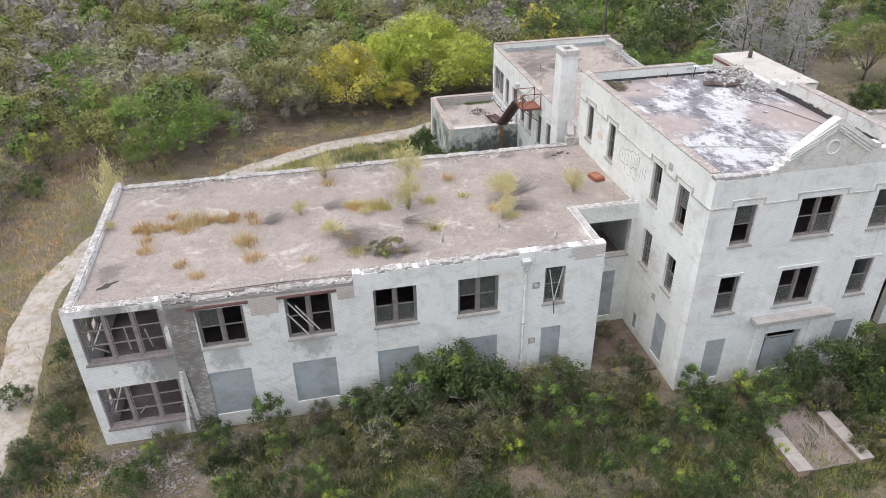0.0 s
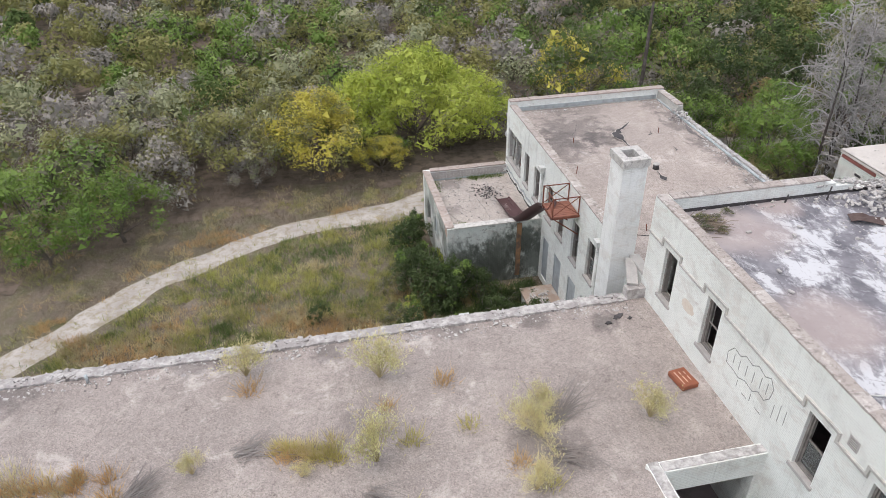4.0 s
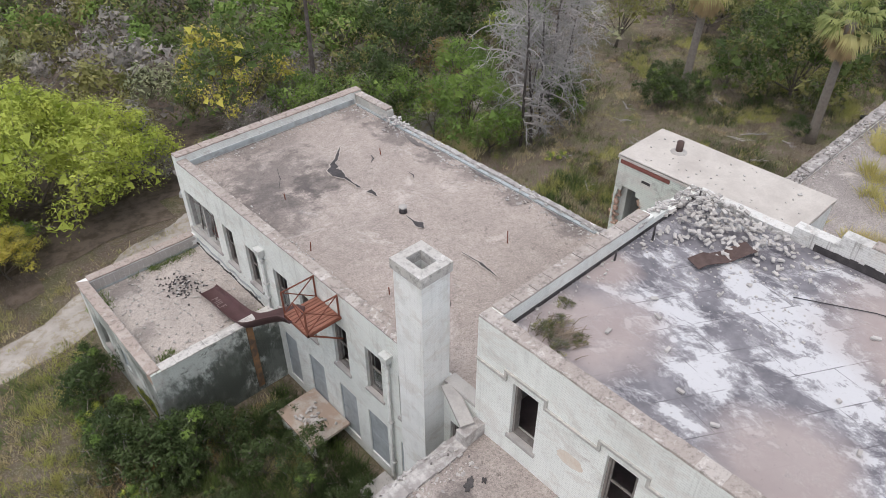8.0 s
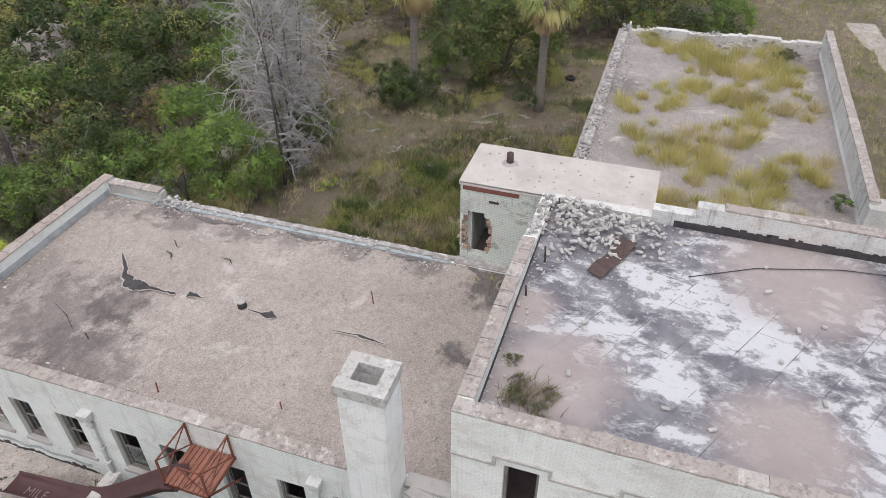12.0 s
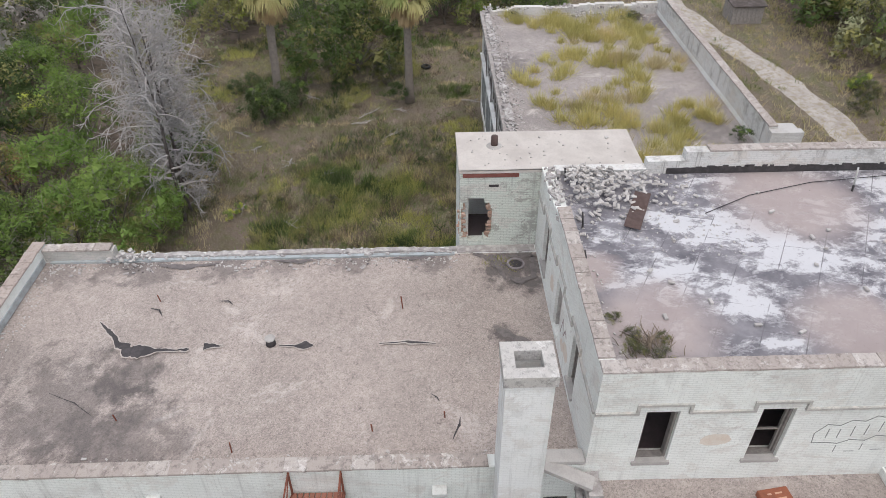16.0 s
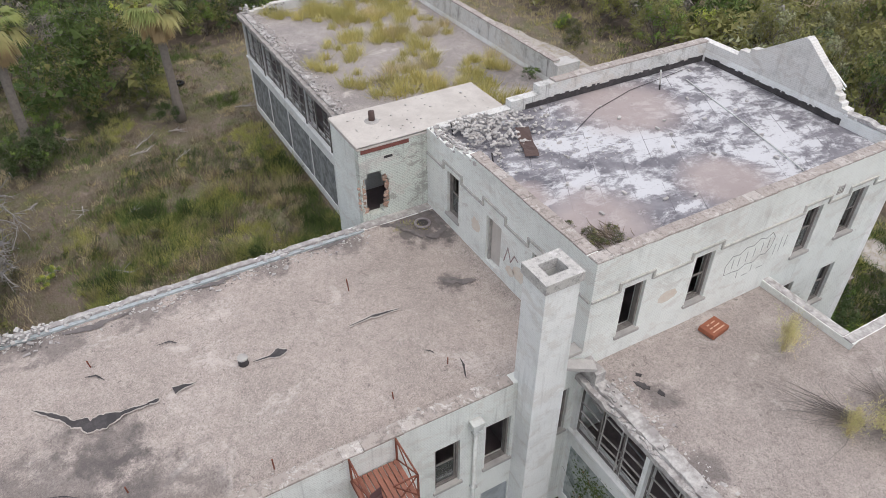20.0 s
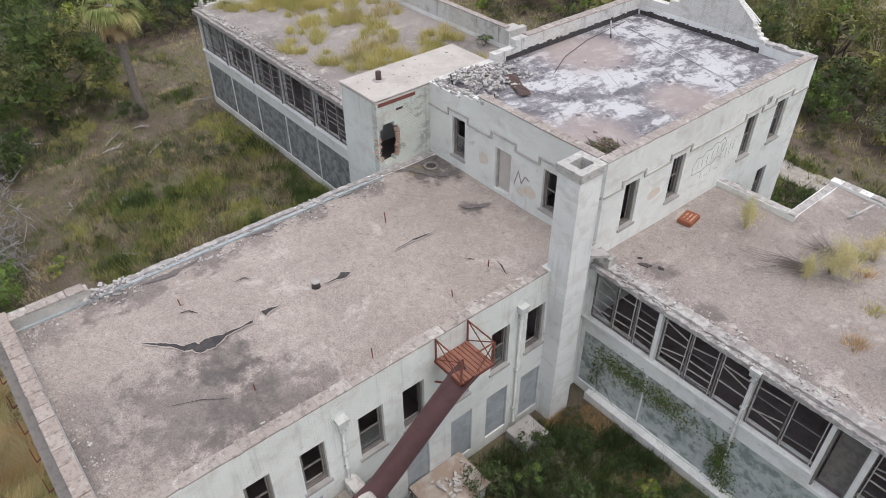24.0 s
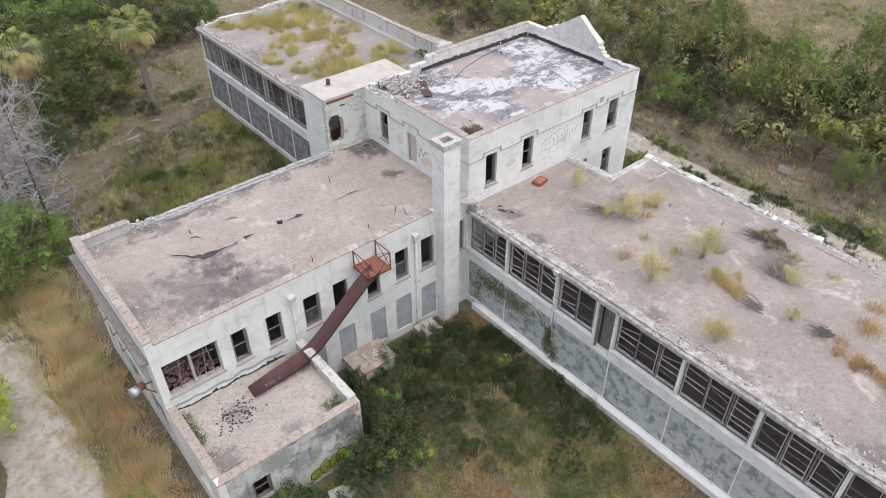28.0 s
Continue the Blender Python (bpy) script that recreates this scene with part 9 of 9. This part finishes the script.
part("bared_brick", g, BRICK_RED, annex, "patch of bared red brick at the corner")
text = bpy.data.curves.new("slide_lettering", "FONT")
text.body, text.size, text.extrude = "MILF", 0.46, 0.002
text.offset = -0.008
tob = new("slide_lettering", text)
tob.matrix_basis = pose(14.5, 51.9, 3.44, 0, 0, -90) @ pose(0, 0, 0, 0, -3.4, 0)
dg = bpy.context.evaluated_depsgraph_get()
lm = bpy.data.meshes.new_from_object(tob.evaluated_get(dg))
tm = tob.matrix_basis.copy()
bpy.data.objects.remove(tob)
lm.materials.clear()
lm.materials.append(INK_PALE)
piece("chalk_lettering", lm, tm, slide)["label"] = "faded chalk letters on the slide"

# -- creepers on the boarded north wall --
q = np.random.default_rng(12)
pts = []
for u, z, w, h, n in ((11.6, 2.7, 1.6, 0.7, 700), (13.8, 2.7, 1.5, 0.7, 700), (9.0, 1.9, 0.4, 1.3, 520), (8.6, 1.0, 0.6, 0.8, 260), (14.9, 1.6, 0.4, 1.2, 160)):
    pts.append(np.stack([u + q.normal(size=n) * w * 0.5, np.full(n, MY1 + 0.03) + q.uniform(0, 0.08, n), np.clip(z + q.normal(size=n) * h * 0.5, 0.1, 4.0)], 1))
pts = np.vstack(pts)
tagged(new("creeper", mesh_from("creeper", leaf_quads(pts, np.tile([0.0, 1.0, 0.0], (len(pts), 1)), 0.065, q, 1.4, 0.35), [LEAF["deep"], LEAF["brown"]], (q.uniform(0, 1, len(pts)) < 0.06).astype(int))), "green creeper climbing the grey boarded wall", "creeper", "", "stuff")
g = Geo()
for k in range(14):
    u = q.uniform(-9, 15)
    z = q.uniform(0.6, 1.6)
    p = [Vector((u, MY1 + 0.015, 0.4)), Vector((u + q.normal() * 0.4, MY1 + 0.015, z)), Vector((u + q.normal() * 0.9, MY1 + 0.015, min(3.4, z + q.uniform(0.3, 1.6))))]
    g.tube(p, [0.01, 0.008, 0.004], 4, False)
tagged(new("dry_vines", g.mesh("dry_vines", BARK_DARK)), "dry vine stems clinging to the boarded wall", "creeper", "", "stuff")

# -- things in the yards --
q = np.random.default_rng(13)
for k, (x, y) in enumerate(((51.0, 46.4), (50.2, 46.9), (48.2, 44.4), (40.3, 52.6), (53.7, 38.9), (54.2, 49.6), (45.5, 50.5), (43.0, 48.6), (47.2, 52.8), (52.3, 44.0), (38.4, 50.0), (49.3, 55.0))):
    g = Geo()
    a = q.uniform(0, 6.28)
    ln = q.uniform(0.7, 1.5)
    o = Vector((x, y, lie(x, y) + 0.06))
    e = o + Vector((math.cos(a), math.sin(a), 0.06)) * ln
    g.tube([o, o.lerp(e, 0.5) + Vector((0, 0, 0.1)), e], [0.04, 0.03, 0.01], 6)
    br = thing("fallen_branch", tuple(o), "bleached fallen branch lying in the grass", "branch", "fallen branches in the rear yard")
    part("limb", g, LEAF["deadwhite"], br)
    tw = Geo()
    for j in range(9):
        b = o.lerp(e, q.uniform(0.25, 0.95))
        d = Vector((math.cos(a + q.uniform(-1.2, 1.2)), math.sin(a + q.uniform(-1.2, 1.2)), q.uniform(0, 0.6)))
        tw.tube([b, b + d * q.uniform(0.3, 0.9)], [0.02, 0.005], 4, False)
    part("twig_mass", tw, LEAF["deadwhite"], br)["kind"] = "stuff"
g = Geo()
g.tube([(59.8 + 0.3 * math.cos(a * 0.3927), 41.5 + 0.3 * math.sin(a * 0.3927), lie(59.8, 41.5) + 0.14) for a in range(17)], 0.11, 8, False)
solid("tyre", g, plain("black_rubber", (0.03, 0.03, 0.03), 0.7), "old black tyre lying in the grass", "tyre", "", "", True)
snag = thing("dead_tree", (30.6, 67.9, 0), "tall dark dead trunk without a crown", "tree")
g = Geo()
g.tube([(30.6, 67.9, -0.2), (30.9, 68.0, 4.5), (31.1, 68.3, 10.2)], [0.2, 0.16, 0.1], 8)
part("trunk", g, BARK_DARK, snag)
hut = thing("wooden_hut", (69.4, 11.8, 0), "low weathered plank hut at the clearing's edge", "hut")
for k in range(8):
    g = Geo()
    g.box(68.2, 68.25, 10.4 + 0.36 * k, 10.72 + 0.36 * k, 0, 1.7)
    part("plank", g, WOOD, hut)
g = Geo()
g.box(68.26, 70.6, 10.4, 13.2, 0.0, 1.68)
part("body", g, WOOD, hut)
g = Geo()
g.quad((68.0, 10.2, 1.72), (70.8, 10.2, 2.0), (70.8, 13.4, 2.0), (68.0, 13.4, 1.72))
g.quad((68.0, 13.4, 1.78), (70.8, 13.4, 2.06), (70.8, 10.2, 2.06), (68.0, 10.2, 1.78))
part("roof", g, BARK_DARK, hut)
sign = thing("sign_board", (10.8, 8.6, 0), "small white sign board on two low posts", "sign")
for x in (10.45, 11.15):
    g = Geo()
    g.box(x - 0.03, x + 0.03, 8.57, 8.63, 0, 0.75)
    part("post", g, WOOD, sign)
g = Geo()
g.box(10.3, 11.3, 8.64, 8.67, 0.35, 0.85)
part("board", g, COPING_W, sign)
for x, y, a, k in ((9.2, 50.7, 20, 0), (9.3, 51.3, -10, 1)):
    g = Geo()
    for i in range(13):
        for j in (0, 1):
            u, v = -0.32 + 0.64 * i / 12, (-0.6, 0.6)[j]
            c, s = math.cos(radians(a)), math.sin(radians(a))
            g.v.append((x + u * c - v * s, y + u * s + v * c, lie(x, y) + 0.12 + 0.05 * k + 0.02 * (i % 2) + 0.1 * j))
    for i in range(12):
        g.f.append((2 * i, 2 * i + 2, 2 * i + 3, 2 * i + 1))
    o = solid("corrugated_sheet", g, FLASH, "bluish corrugated metal sheet lying by the annex", "metal sheet", "", "metal sheets by the annex")
    o.modifiers.new("thick", "SOLIDIFY").thickness = 0.008

# the pattern plants have served
for ob in PROTOTYPES:
    for o in (*ob.children_recursive, ob):
        bpy.data.objects.remove(o)
